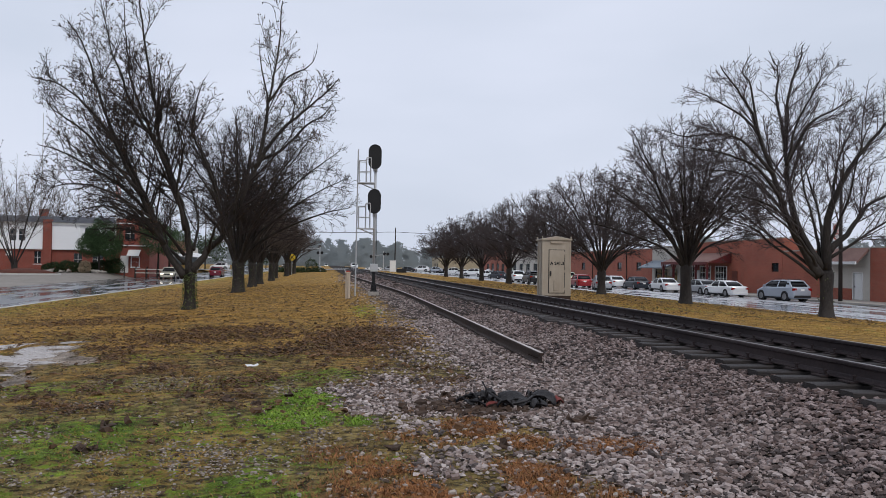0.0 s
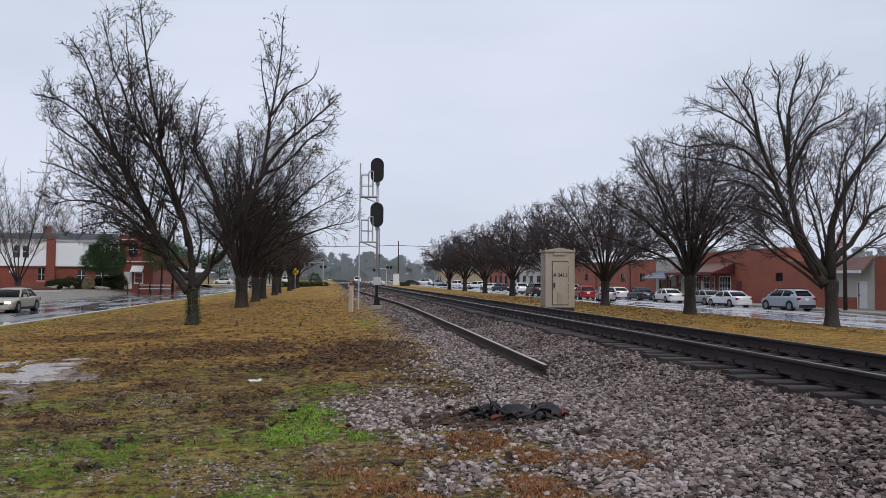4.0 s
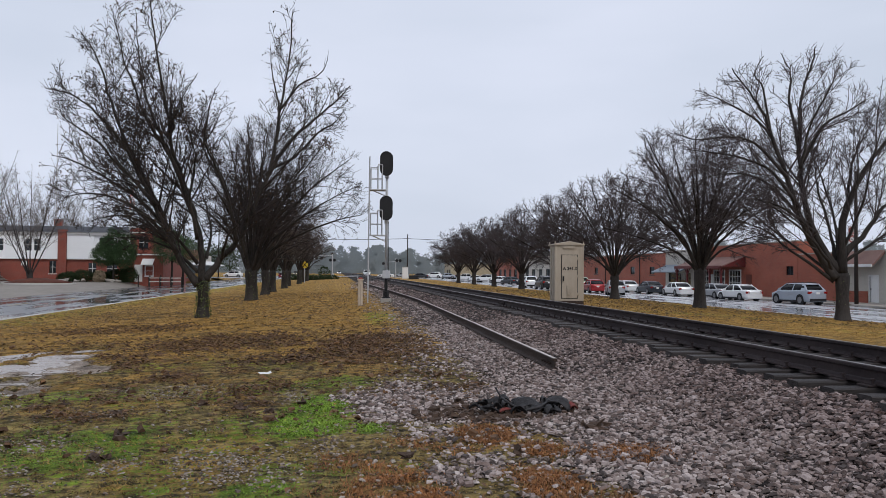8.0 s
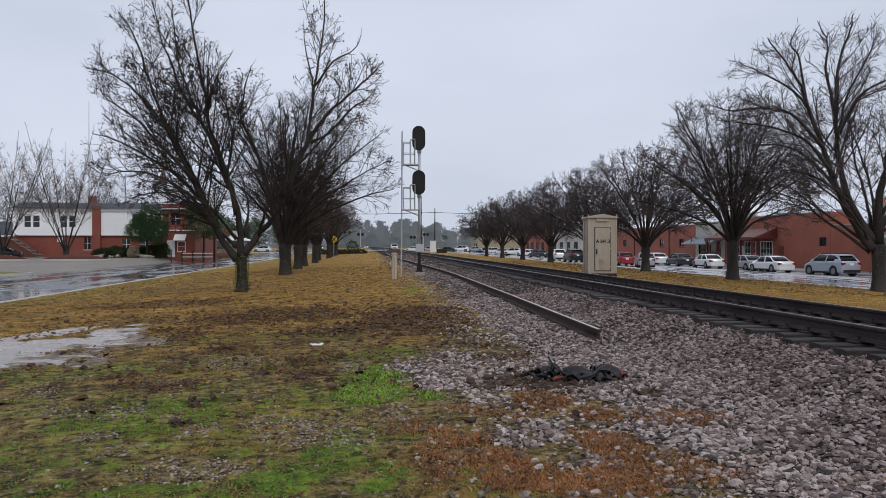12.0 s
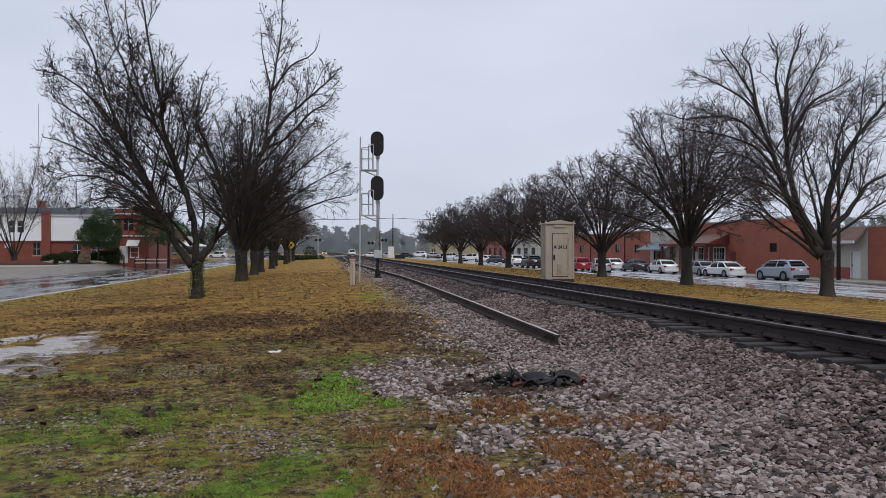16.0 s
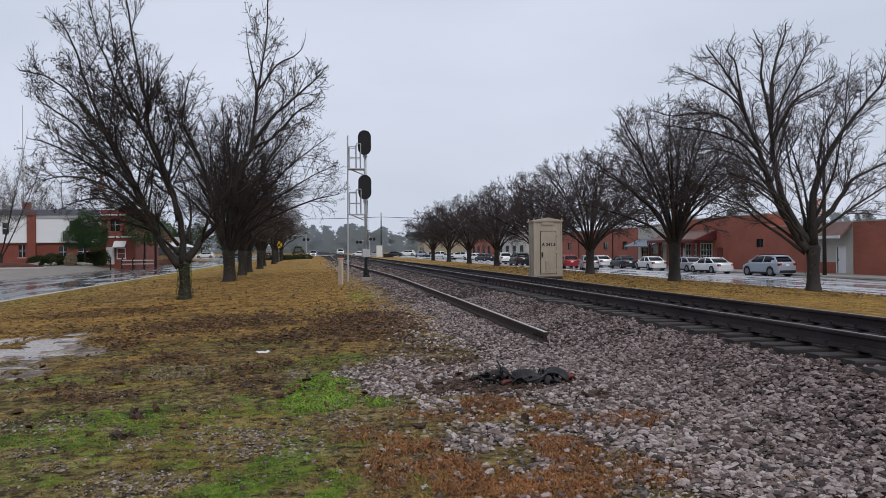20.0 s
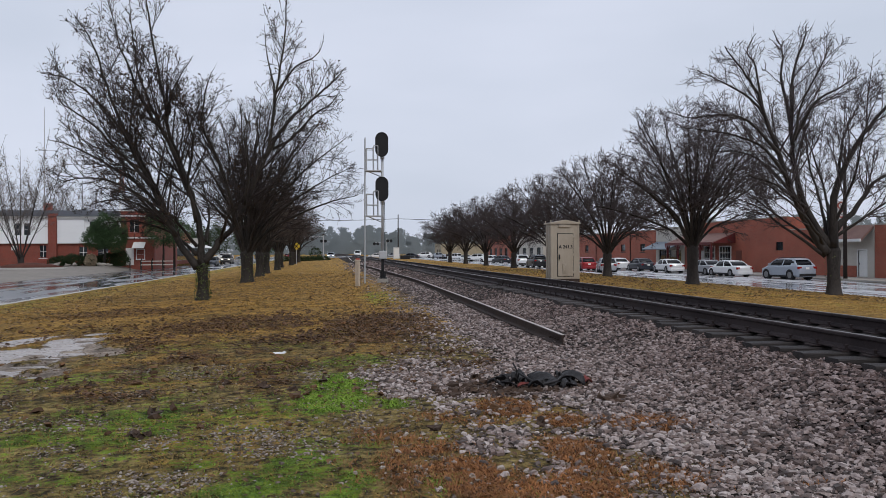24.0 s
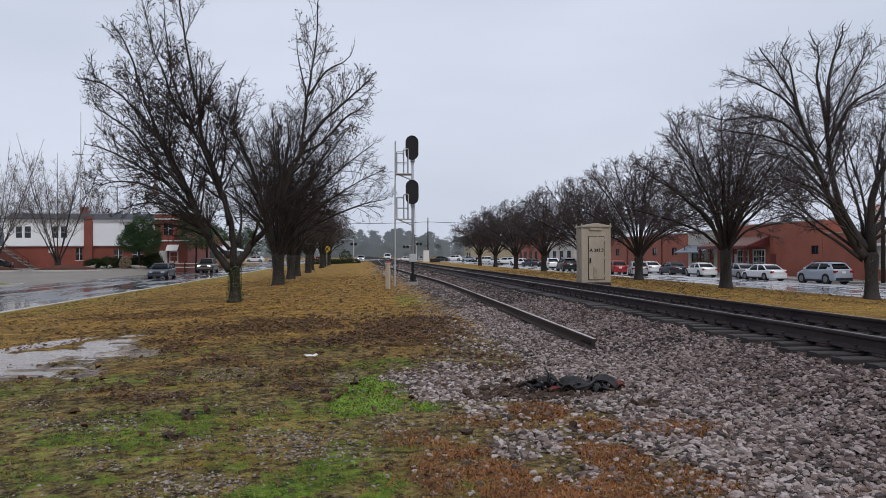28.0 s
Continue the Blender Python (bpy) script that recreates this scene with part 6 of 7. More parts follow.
def build_cabinet(m):
    """A steel relay house with a ribbed side, a hinged door, a vent and a low ridged roof."""
    c = thing("relay_cabinet", m, "tall beige steel relay cabinet beside the track", "cabinet")
    w, d, h = 0.56, 0.54, 2.26
    part("base", Geo().box(-w - 0.03, w + 0.03, -d - 0.03, d + 0.03, -0.3, 0.03), M_RUSTY, c, "rusty steel plinth", bevel=0.01)
    part("body", Geo().box(-w, w, -d, d, 0.03, h), M_CABINET, c, bevel=0.012)
    for k in range(2):
        y = -0.34 + k * 0.55
        part("side_rib", Geo().box(-w - 0.03, -w + 0.01, y, y + 0.10, 0.06, h - 0.1), M_CABINET, c, bevel=0.01)
    for x in (-w, w):
        part("corner_post", Geo().box(x - 0.035, x + 0.035, -d - 0.02, -d + 0.05, 0.03, h), M_CABINET, c, bevel=0.01)
    part("roof", Geo().prism([(-w - 0.07, h), (w + 0.07, h), (w + 0.07, h + 0.05), (0.0, h + 0.17), (-w - 0.07, h + 0.05)], -d - 0.07, d + 0.07, "y"), M_CABINET, c, "low ridged steel roof", bevel=0.012)
    part("roof_vent", Geo().box(-0.26, 0.22, -d - 0.055, -d + 0.01, h - 0.13, h - 0.03), M_CABINET, c, bevel=0.01)
    for x in (-w - 0.02, w + 0.02):
        for y in (-d - 0.02, d - 0.06):
            part("lifting_eye", Geo().tube([(x, y, h), (x, y, h + 0.15)], 0.022, 6), M_CABINET, c)
    door = part("door", Geo().box(-0.30, 0.32, -d - 0.035, -d - 0.002, 0.15, 1.86), M_CABINET, c, bevel=0.008)
    part("door_gap", Geo().box(-0.325, -0.303, -d - 0.012, -d + 0.002, 0.12, 1.89).box(0.323, 0.345, -d - 0.012, -d + 0.002, 0.12, 1.89).box(-0.303, 0.323, -d - 0.012, -d + 0.002, 1.863, 1.885).box(-0.303, 0.323, -d - 0.012, -d + 0.002, 0.125, 0.147), M_PLASTIC, c, "dark seam round the door")
    for z in (0.3, 1.02, 1.74):
        part("hinge", Geo().tube([(0.335, -d - 0.04, z - 0.05), (0.335, -d - 0.04, z + 0.05)], 0.018, 8).box(0.22, 0.43, -d - 0.046, -d - 0.036, z - 0.02, z + 0.02), M_CABINET, door)
    part("handle", Geo().box(-0.27, -0.22, -d - 0.09, -d - 0.03, 0.82, 1.02), M_BLACK, door, "dark door handle", bevel=0.01)
    vent = part("vent", Geo().box(-0.12, 0.05, -d - 0.05, -d - 0.034, 0.24, 0.66), M_CABINET, door, bevel=0.005)
    for k in range(9):
        part("louvre", Geo().box(-0.11, 0.04, -d - 0.062, -d - 0.049, 0.26 + k * 0.043, 0.285 + k * 0.043), M_CABINET, vent)
    line_text("A 241.3", 0.18, M_BLACK, door, pose(0.02, -d - 0.038, 1.27, 90, 0, 0), label="black stencilled lettering")
    return c


build_cabinet(pose(9.62, 32.6, 0.42, 0, 0, -3))


# ---- cars ----
PAINTS = {}


def paint(name, color):
    if name not in PAINTS:
        PAINTS[name] = material(name + "_car_paint", color, 0.32, 0.25, tuple(q * 0.85 for q in color), 3, 0.8, coat=0.4)
    return PAINTS[name]


SHAPES = {
    # length, width, height, belt, bonnet height, front of the cabin, roof front, roof back, back of the cabin, tail height, wheel radius, clearance
    "sedan": (4.75, 1.80, 1.45, 0.92, 0.84, 1.15, 0.45, -0.85, -1.75, 0.98, 0.325, 0.20),
    "suv": (4.65, 1.86, 1.70, 1.14, 1.03, 1.36, 0.45, -1.50, -2.10, 1.20, 0.38, 0.24),
    "pickup": (5.60, 1.95, 1.82, 1.12, 1.10, 1.35, 0.75, -0.65, -0.95, 1.12, 0.39, 0.30),
    "hatch": (4.25, 1.76, 1.50, 0.95, 0.90, 1.15, 0.45, -1.25, -1.95, 1.00, 0.32, 0.20),
}


def build_car(m, kind, paint_mat, label, group, lit=False):
    L, W, H, belt, hood, cf, rf, rb, cb, tail, wr, cl = SHAPES[kind]
    car = thing("car", m, label, "car", group)
    hl, hw = L / 2, W / 2
    fa, ra = hl - 0.85, -hl + 0.95

    def section(y, half, top, inset=0.86, low=cl):
        return [(-half * 0.90, y, low), (-half, y, low + 0.16), (-half, y, top * 0.66), (-half * 0.985, y, top - 0.10), (-half * inset, y, top), (half * inset, y, top), (half * 0.985, y, top - 0.10), (half, y, top * 0.66), (half, y, low + 0.16), (half * 0.90, y, low)]

    st = [(-hl, hw * 0.80, tail * 0.80), (-hl + 0.10, hw * 0.90, tail * 0.96), (-hl + 0.45, hw * 0.97, tail), (ra + 0.4, hw, (tail + belt) / 2), (0, hw, belt), (cf - 0.15, hw, belt), (cf + 0.1, hw, hood + 0.04), (hl - 0.55, hw * 0.96, hood - 0.05), (hl - 0.16, hw * 0.88, hood - 0.16), (hl, hw * 0.74, hood - 0.30)]
    body = part("body", Geo().loft([section(y, a, t) for y, a, t in st]), paint_mat, car, smooth=False, bevel=0.035, segments=2)
    body.data.shade_smooth()
    # glasshouse: glazing, with roof and pillars over it
    bz = belt - 0.03
    bot = [(-hw * 0.90, cf), (hw * 0.90, cf), (hw * 0.90, cb), (-hw * 0.90, cb)]
    top = [(-hw * 0.68, rf), (hw * 0.68, rf), (hw * 0.70, rb), (-hw * 0.70, rb)]
    def rounded(q, k):
        (x0, yf), (x1, _), (_, yr), _ = q
        out = []
        for cx, cy, a0 in ((x1, yf, 0), (x0, yf, 90), (x0, yr, 180), (x1, yr, 270)):
            sx, sy = (1 if cx > 0 else -1), (1 if cy == yf else -1)
            for a in (0, 30, 60, 90):
                w = math.radians(a0 + a)
                out.append((cx - sx * k + k * math.cos(w), cy - sy * k + k * math.sin(w)))
        return out

    low, high = rounded(bot, 0.20), rounded(top, 0.14)
    belly = [((a + c) / 2 * 1.025, (b + d) / 2 * 1.015) for (a, b), (c, d) in zip(low, high)]
    part("glazing", Geo().loft([[(x, y, bz) for x, y in low], [(x, y, (bz + H) / 2 + 0.03) for x, y in belly], [(x, y, H - 0.07) for x, y in high]]), M_CARGLASS, car, "dark tinted glazing", smooth=True)
    crown = []
    for q in range(9):
        u = q / 4 - 1
        y, z = (rf + 0.10) + (rb - 0.12 - rf - 0.10) * q / 8, H - 0.055 * abs(u) ** 2.4
        w = hw * (0.72 - 0.06 * abs(u) ** 5)
        crown.append([(-w * 1.04, y, z - 0.11), (-w, y, z - 0.045), (-w * 0.72, y, z - 0.008), (0, y, z), (w * 0.72, y, z - 0.008), (w, y, z - 0.045), (w * 1.04, y, z - 0.11), (0, y, z - 0.09)])
    part("roof", Geo().loft(crown), paint_mat, car, smooth=True)
    if kind == "suv":
        for s in (-1, 1):
            part("roof_rail", Geo().tube([(s * hw * 0.62, rf, H - 0.02), (s * hw * 0.62, rf - 0.15, H + 0.04), (s * hw * 0.62, rb + 0.15, H + 0.04), (s * hw * 0.62, rb, H - 0.02)], 0.02, 6), M_PLASTIC, car)
        for s in (-1, 1):
            a, b = s * hw * 0.93, s * hw * 0.735
            q = [(a, -1.38, belt - 0.05), (a, -2.12, belt - 0.05), (b, -1.64, H - 0.10), (b, -1.42, H - 0.10)]
            part("quarter_panel", Geo().loft([q, [(x - s * 0.12, y, z) for x, y, z in q]]), paint_mat, car, bevel=0.01)
        part("spoiler", Geo().prism([(rb - 0.32, H - 0.10), (rb + 0.10, H - 0.02), (rb + 0.10, H - 0.10), (rb - 0.30, H - 0.13)], -hw * 0.68, hw * 0.68, "x"), paint_mat, car, bevel=0.012)
    for s in (-1, 1):
        ends = [((s * hw * 0.90, cf), (s * hw * 0.68, rf)), ((s * hw * 0.90, (cf + cb) / 2 - 0.05), (s * hw * 0.70, (rf + rb) / 2)), ((s * hw * 0.90, cb), (s * hw * 0.70, rb))]
        for (a, b), (c, d) in ends:
            part("pillar", Geo().tube([(a * 1.005, b, bz), (c * 1.02, d, H - 0.06)], 0.055, 5), paint_mat, car)
        part("side_mirror", Geo().box(s * (hw - 0.02) - 0.02, s * (hw + 0.16), cf - 0.45, cf - 0.35, belt - 0.02, belt + 0.13) if s > 0 else Geo().box(-hw - 0.16, -hw + 0.04, cf - 0.45, cf - 0.35, belt - 0.02, belt + 0.13), paint_mat, car, bevel=0.02)
        part("headlight", Geo().box(*sorted((s * hw * 0.42, s * hw * 0.78)), hl - 0.20, hl - 0.035, hood - 0.30, hood - 0.17), M_HEADLIGHT if lit else M_LENS, car, "lit headlight" if lit else "clear headlight", bevel=0.02)
        part("tail_light", Geo().box(*sorted((s * hw * 0.56, s * hw * 0.92)), -hl + 0.0, -hl + 0.14, tail - 0.34, tail - 0.14), M_TAIL, car, "red tail light", bevel=0.02)
        for dz in (belt - 0.14,):
            for y in (0.25, -0.75):
                part("door_handle", Geo().box(*sorted((s * (hw - 0.01), s * (hw + 0.02))), y - 0.09, y + 0.09, dz, dz + 0.03), paint_mat, car)
        part("sill", Geo().box(*sorted((s * (hw - 0.10), s * (hw + 0.005))), ra + wr + 0.05, fa - wr - 0.05, cl - 0.03, cl + 0.10), M_PLASTIC, car, bevel=0.02)
    part("grille", Geo().box(-hw * 0.40, hw * 0.40, hl - 0.10, hl + 0.012, hood - 0.36, hood - 0.24), M_PLASTIC, car, bevel=0.01)
    part("front_bumper", Geo().box(-hw * 0.72, hw * 0.72, hl - 0.14, hl + 0.03, cl + 0.02, cl + 0.20), M_PLASTIC if kind in ("suv", "pickup") else paint_mat, car, bevel=0.03)
    part("rear_bumper", Geo().box(-hw * 0.80, hw * 0.80, -hl - 0.04, -hl + 0.14, cl + 0.04, cl + 0.26), M_PLASTIC if kind in ("suv", "pickup") else paint_mat, car, bevel=0.03)
    part("number_plate", Geo().box(-0.16, 0.16, -hl - 0.012, -hl + 0.02, tail - 0.36, tail - 0.20), M_TRIM, car, "plain pale plate")
    if kind == "pickup":
        part("bed_opening", Geo().box(-hw * 0.80, hw * 0.80, -hl + 0.15, cb - 0.1, tail - 0.05, tail + 0.012), M_PLASTIC, car, "dark open load bed")
    for s in (-1, 1):
        for y in (fa, ra):
            wh = part("wheel", Geo().tube([(s * (hw - 0.11), y, wr), (s * (hw + 0.01), y, wr)], wr * 0.66, 20), M_ALLOY, car, "alloy wheel")
            part("tyre", Geo().loft([[(s * x, y + r * math.cos(a), wr + r * math.sin(a)) for a in (2 * math.pi * k / 22 for k in range(22))] for x, r in ((hw - 0.21, wr * 0.9), (hw - 0.19, wr), (hw - 0.02, wr), (hw + 0.005, wr * 0.92), (hw + 0.008, wr * 0.66), (hw - 0.05, wr * 0.62), (hw - 0.21, wr * 0.62), (hw - 0.21, wr * 0.9))], False), M_RUBBER, wh, "black tyre")
            part("wheel_arch", Geo().tube([(s * (hw - 0.30), y, wr + 0.02), (s * (hw + 0.004), y, wr + 0.02)], wr * 1.13, 20), M_PLASTIC, car)
    return car


M_CARGLASS = glass("tinted_car_glass", (0.010, 0.011, 0.013), 0.06, 0.16)
ROW = "cars parked along the east street"


def road_z(x):
    return float(np.interp(x, [23.6, 30, 39.5], [-0.62, -0.68, -0.86])) if x > 0 else float(np.interp(x, [-24.25, -18.6, -13.28], [-0.63, -0.57, -0.63]))


def parked(kind, name, col, x, y, turn, label):
    return build_car(pose(x, y, road_z(x), 0, 0, turn), kind, paint(name, col), label, ROW)


parked("suv", "silver", (0.36, 0.40, 0.46), 36.9, 61.3, 7, "silver SUV parked along the kerb")
parked("sedan", "white", (0.78, 0.79, 0.80), 36.2, 69.6, 6, "white saloon car parked along the kerb")
parked("sedan", "silver_grey", (0.36, 0.37, 0.39), 36.4, 74.7, 4, "silver grey saloon parked along the kerb")
parked("sedan", "white", None, 36.2, 83.0, 0, "white saloon car parked along the kerb")
parked("sedan", "dark_blue_grey", (0.035, 0.042, 0.055), 36.4, 91.2, 0, "dark saloon car parked along the kerb")
parked("sedan", "white", None, 36.3, 98.6, 0, "white saloon car parked along the kerb")
parked("suv", "pale_green", (0.36, 0.44, 0.32), 36.4, 119.0, 0, "pale green car parked along the kerb")
parked("hatch", "silver_grey", None, 29.0, 82.0, -14, "silver hatchback parked beside the verge")
parked("hatch", "red", (0.30, 0.025, 0.03), 29.4, 90.5, -4, "red hatchback parked beside the verge")
parked("suv", "black", (0.02, 0.022, 0.024), 27.6, 105.5, 0, "black SUV parked beside the verge")
parked("suv", "white", None, 27.4, 114.0, 0, "white SUV parked beside the verge")
for k, (kind, n, x, y) in enumerate((("sedan", "dark_blue_grey", 32.5, 150), ("sedan", "white", 33.0, 163), ("suv", "white", 33.0, 178), ("sedan", "white", 33.5, 196), ("pickup", "white", 34.0, 212), ("sedan", "black", 34.0, 229), ("suv", "silver", 33.5, 246))):
    parked(kind, n, None, x, y, 20 * ((k % 3) - 1) + 40, n.replace("_", " ") + " vehicle parked far along the street")
CROSS = "cars near the crossing"
for kind, n, x, y, t in (("sedan", "dark_blue_grey", 22.0, 215, 70), ("suv", "white", 27.0, 226, 80), ("sedan", "silver", 31.0, 228, 95), ("sedan", "white", 14.5, 240, 80), ("sedan", "silver", 20, 250, 85)):
    build_car(pose(x, y, -0.30, 0, 0, t), kind, paint(n, None), n.replace("_", " ") + " car parked beyond the crossing", CROSS)
build_car(pose(-25.0, 206, -0.3, 0, 0, 88), "suv", paint("white", None), "white SUV standing across the far street", CROSS)
build_car(pose(-21.5, 222, -0.4, 0, 0, 100), "sedan", paint("silver", None), "silver car standing across the far street", CROSS)
build_car(pose(8.8, 235, 0.1, 0, 0, 180), "pickup", paint("white", None), "white truck waiting beyond the crossing", CROSS)
waiting = build_car(pose(1.0, 192, 0.06, 0, 0, 180), "sedan", paint("silver", None), "car with lit headlights waiting at the crossing", CROSS, True)

build_car(pose(-42.6, 100.5, -0.08, 0, 0, 98), "sedan", paint("black", None), "black saloon parked before the brick building", "cars in the car park")
isl = thing("grass_island", pose(-28.6, 63.5, -0.62), "low kerbed island of green grass beside the street", "planting bed")
ring = [(3.9 * math.cos(a), 2.6 * math.sin(a)) for a in (2 * math.pi * k / 28 for k in range(28))]
part("kerb", Geo().loft([[(x, y, -0.15) for x, y in ring], [(x, y, 0.14) for x, y in ring], [(x * 0.95, y * 0.93, 0.14) for x, y in ring], [(x * 0.95, y * 0.93, 0.05) for x, y in ring]]), M_KERB, isl, "pale concrete kerb")
part("turf", Geo().loft([[(x * k, y * k, z) for x, y in ring] for k, z in ((0.93, 0.08), (0.6, 0.20), (0.2, 0.24))]), material("short_green_turf", (0.10, 0.13, 0.03), 0.9, 0, (0.22, 0.19, 0.06), 5, 0.6, 0.8, 25), isl, smooth=True)

TRAFFIC = "cars driving on the wet street"
beige = build_car(pose(-18.5, 104, -0.58, 0, 0, 180), "sedan", paint("beige", (0.42, 0.39, 0.31)), "beige saloon driving on the wet street", TRAFFIC, True)
maroon = build_car(pose(-15.3, 126, -0.58), "hatch", paint("maroon", (0.16, 0.015, 0.03)), "maroon car driving away on the wet street", TRAFFIC)
navy = build_car(pose(-18.5, 115, -0.58, 0, 0, 180), "sedan", paint("dark_blue_grey", None), "dark saloon driving on the wet street", TRAFFIC)
truck = build_car(pose(-18.5, 156, -0.58, 0, 0, 180), "pickup", paint("bronze", (0.12, 0.11, 0.10)), "dark pickup driving with lit headlights", TRAFFIC, True)
van = build_car(pose(60, 205, -0.2, 0, 0, 90), "pickup", paint("white", None), "white pickup crossing the track far off", TRAFFIC)


def rows_y(x, turn, ty):
    return [(t, pose(x, y, road_z(x), 0, 0, turn)) for t, y in ty]


MOVING = [
    (beige, rows_y(-18.5, 180, ((0, 104.8), (0.5, 100), (1, 94.2), (1.5, 86.6), (2, 79.6), (2.5, 72.5), (3, 65.8), (3.5, 59.3), (5.5, 33), (8, 0), (12, -45), (28, -95)))),
    (maroon, rows_y(-15.3, 0, ((0, 124), (0.5, 131.5), (1, 141), (2, 157), (3.5, 172), (6, 210), (10, 260), (28, 330)))),
    (navy, rows_y(-18.5, 180, ((0, 330), (16, 290), (20, 215), (23.5, 146), (24.5, 129), (25.4, 115.4), (26, 108), (26.6, 101), (27, 95.4), (27.6, 86.6), (28, 80.5)))),
    (truck, rows_y(-18.5, 180, ((0, 390), (16, 330), (20, 235), (23, 166), (24, 158), (25, 154), (25.6, 144), (26.4, 130), (27.3, 113), (28, 104.5)))),
    (waiting, [(0, pose(1.2, 420, 0.06, 0, 0, 180)), (14, pose(1.2, 330, 0.06, 0, 0, 180)), (19, pose(1.1, 235, 0.06, 0, 0, 180)), (21, pose(1.0, 194, 0.06, 0, 0, 180)), (28, pose(1.0, 192, 0.06, 0, 0, 180))]),
    (van, [(0, pose(44, 205, -0.2, 0, 0, 90)), (1.5, pose(21.5, 205, -0.1, 0, 0, 90)), (3.0, pose(2, 205, 0.2, 0, 0, 90)), (6, pose(-30, 205, -0.2, 0, 0, 90)), (28, pose(-140, 205, -0.3, 0, 0, 90))]),
]


# ---- poles, wires and street furniture ----
def utility_pole(x, y, h, z0, arms=1, label="dark wooden utility pole"):
    p = thing("utility_pole", pose(x, y, z0), label, "utility pole", "utility poles")
    part("pole", Geo().tube([(0, 0, -0.3), (0, 0, h * 0.5), (0.02, 0, h)], [0.16, 0.14, 0.10], 10), M_WOOD, p, smooth=True)
    for k in range(arms):
        z = h - 0.5 - 0.9 * k
        a = part("crossarm", Geo().box(-1.1, 1.1, -0.06, 0.06, z - 0.06, z + 0.06), M_WOOD, p)
        for x1 in (-1.0, -0.5, 0.5, 1.0):
            part("insulator", Geo().tube([(x1, 0, z + 0.06), (x1, 0, z + 0.2)], 0.05, 8), M_TRIM, a)
    return p


utility_pole(39.9, 58.3, 10.3, -0.72, 0, "dark wooden utility pole on the pavement")
utility_pole(23.1, 29.5, 9.1, -0.44, 0, "thick dark wooden utility pole on the verge")
utility_pole(16.6, 190, 10.4, -0.2, 0, "thin wooden pole carrying wires over the crossing")
utility_pole(-21.0, 118, 9.5, -0.5, 0, "dark wooden pole beside the brick building")
utility_pole(-44.5, 90, 7.0, -0.3, 0, "dark wooden pole in the car park")
utility_pole(-26.0, 188, 11.0, -0.2, 0, "wooden pole at the far corner")
utility_pole(60.0, 186, 10.5, -0.3, 1, "wooden pole at the far corner")
for z, s in ((9.35, 0.5),):
    pts = []
    for (xa, ya), (xb, yb) in (((-26, 188), (16.6, 190)), ((16.6, 190), (60, 186))):
        for k in range(10):
            t = k / 9
            pts.append((xa + (xb - xa) * t, ya + (yb - ya) * t, z - 0.15 - 4 * s * t * (1 - t)))
    tagged(part("overhead_wire", Geo().tube(pts, 0.055, 5), M_BLACK), "dark overhead wire across the railway", "wire", "overhead wires")


def crossing_signal(m, lit_side=1):
    c = thing("crossing_signal", m, "black level-crossing signal with paired lamps", "crossing signal", "crossing signals")
    part("mast", Geo().tube([(0, 0, -0.2), (0, 0, 5.0)], 0.08, 10), M_GALV, c)
    part("arm", Geo().tube([(0, 0, 4.6), (-3.4, 0, 4.6)], 0.06, 8), M_GALV, c)
    part("bell", Geo().blob((0, 0, 5.1), (0.2, 0.2, 0.2)), M_BLACK, c)
    for x in (-3.2, -2.2, -0.4, 0.4):
        z = 3.7 if x > -1 else 4.1
        l = part("lamp_disc", Geo().tube([(x, -0.12, z), (x, -0.06, z)], 0.30, 16), M_BLACK, c)
        part("hood", Geo().tube([(x, -0.3, z), (x, -0.1, z)], 0.12, 10), M_BLACK, l)
    part("base", Geo().box(-0.35, 0.35, -0.35, 0.35, -0.2, 0.9), M_GALV, c, bevel=0.03)


crossing_signal(pose(-0.6, 168, 0.05))
c2 = thing("crossing_signal", pose(12.6, 172, 0.2), "black level-crossing signal with paired lamps", "crossing signal", "crossing signals")
part("mast", Geo().tube([(0, 0, -0.2), (0, 0, 4.2)], 0.08, 10), M_GALV, c2)
for x in (-2.6, -1.9, 0.2, 0.9):
    part("lamp_disc", Geo().tube([(x, -0.1, 3.6 if x > 0 else 3.0), (x, -0.04, 3.6 if x > 0 else 3.0)], 0.32, 16), M_BLACK, c2)
part("arm", Geo().tube([(-2.7, 0, 3.2), (1.0, 0, 3.5)], 0.05, 8), M_GALV, c2)
hut = thing("equipment_hut", pose(13.6, 160, 0.15), "small white equipment cabinet near the crossing", "cabinet")
part("body", Geo().box(-0.55, 0.55, -0.5, 0.5, 0, 2.2), M_TRIM, hut, bevel=0.03)
part("roof", Geo().box(-0.62, 0.62, -0.57, 0.57, 2.2, 2.3), M_GALV, hut)
low_case = thing("equipment_case", pose(14.2, 148, 0.15), "low dark equipment case near the crossing", "cabinet")
part("body", Geo().box(-0.9, 0.9, -0.4, 0.4, 0, 0.7), M_PLASTIC, low_case, bevel=0.03)
sign = thing("warning_sign", pose(-4.2, 117, -0.2), "round yellow railway warning sign on a post", "sign")
part("post", Geo().tube([(0, 0.04, -0.2), (0, 0.04, 3.0)], 0.03, 8), M_GALV, sign)
disc = part("disc", Geo().tube([(0, 0.02, 2.6), (0, -0.01, 2.6)], 0.47, 28), M_YELLOW, sign, "yellow disc")
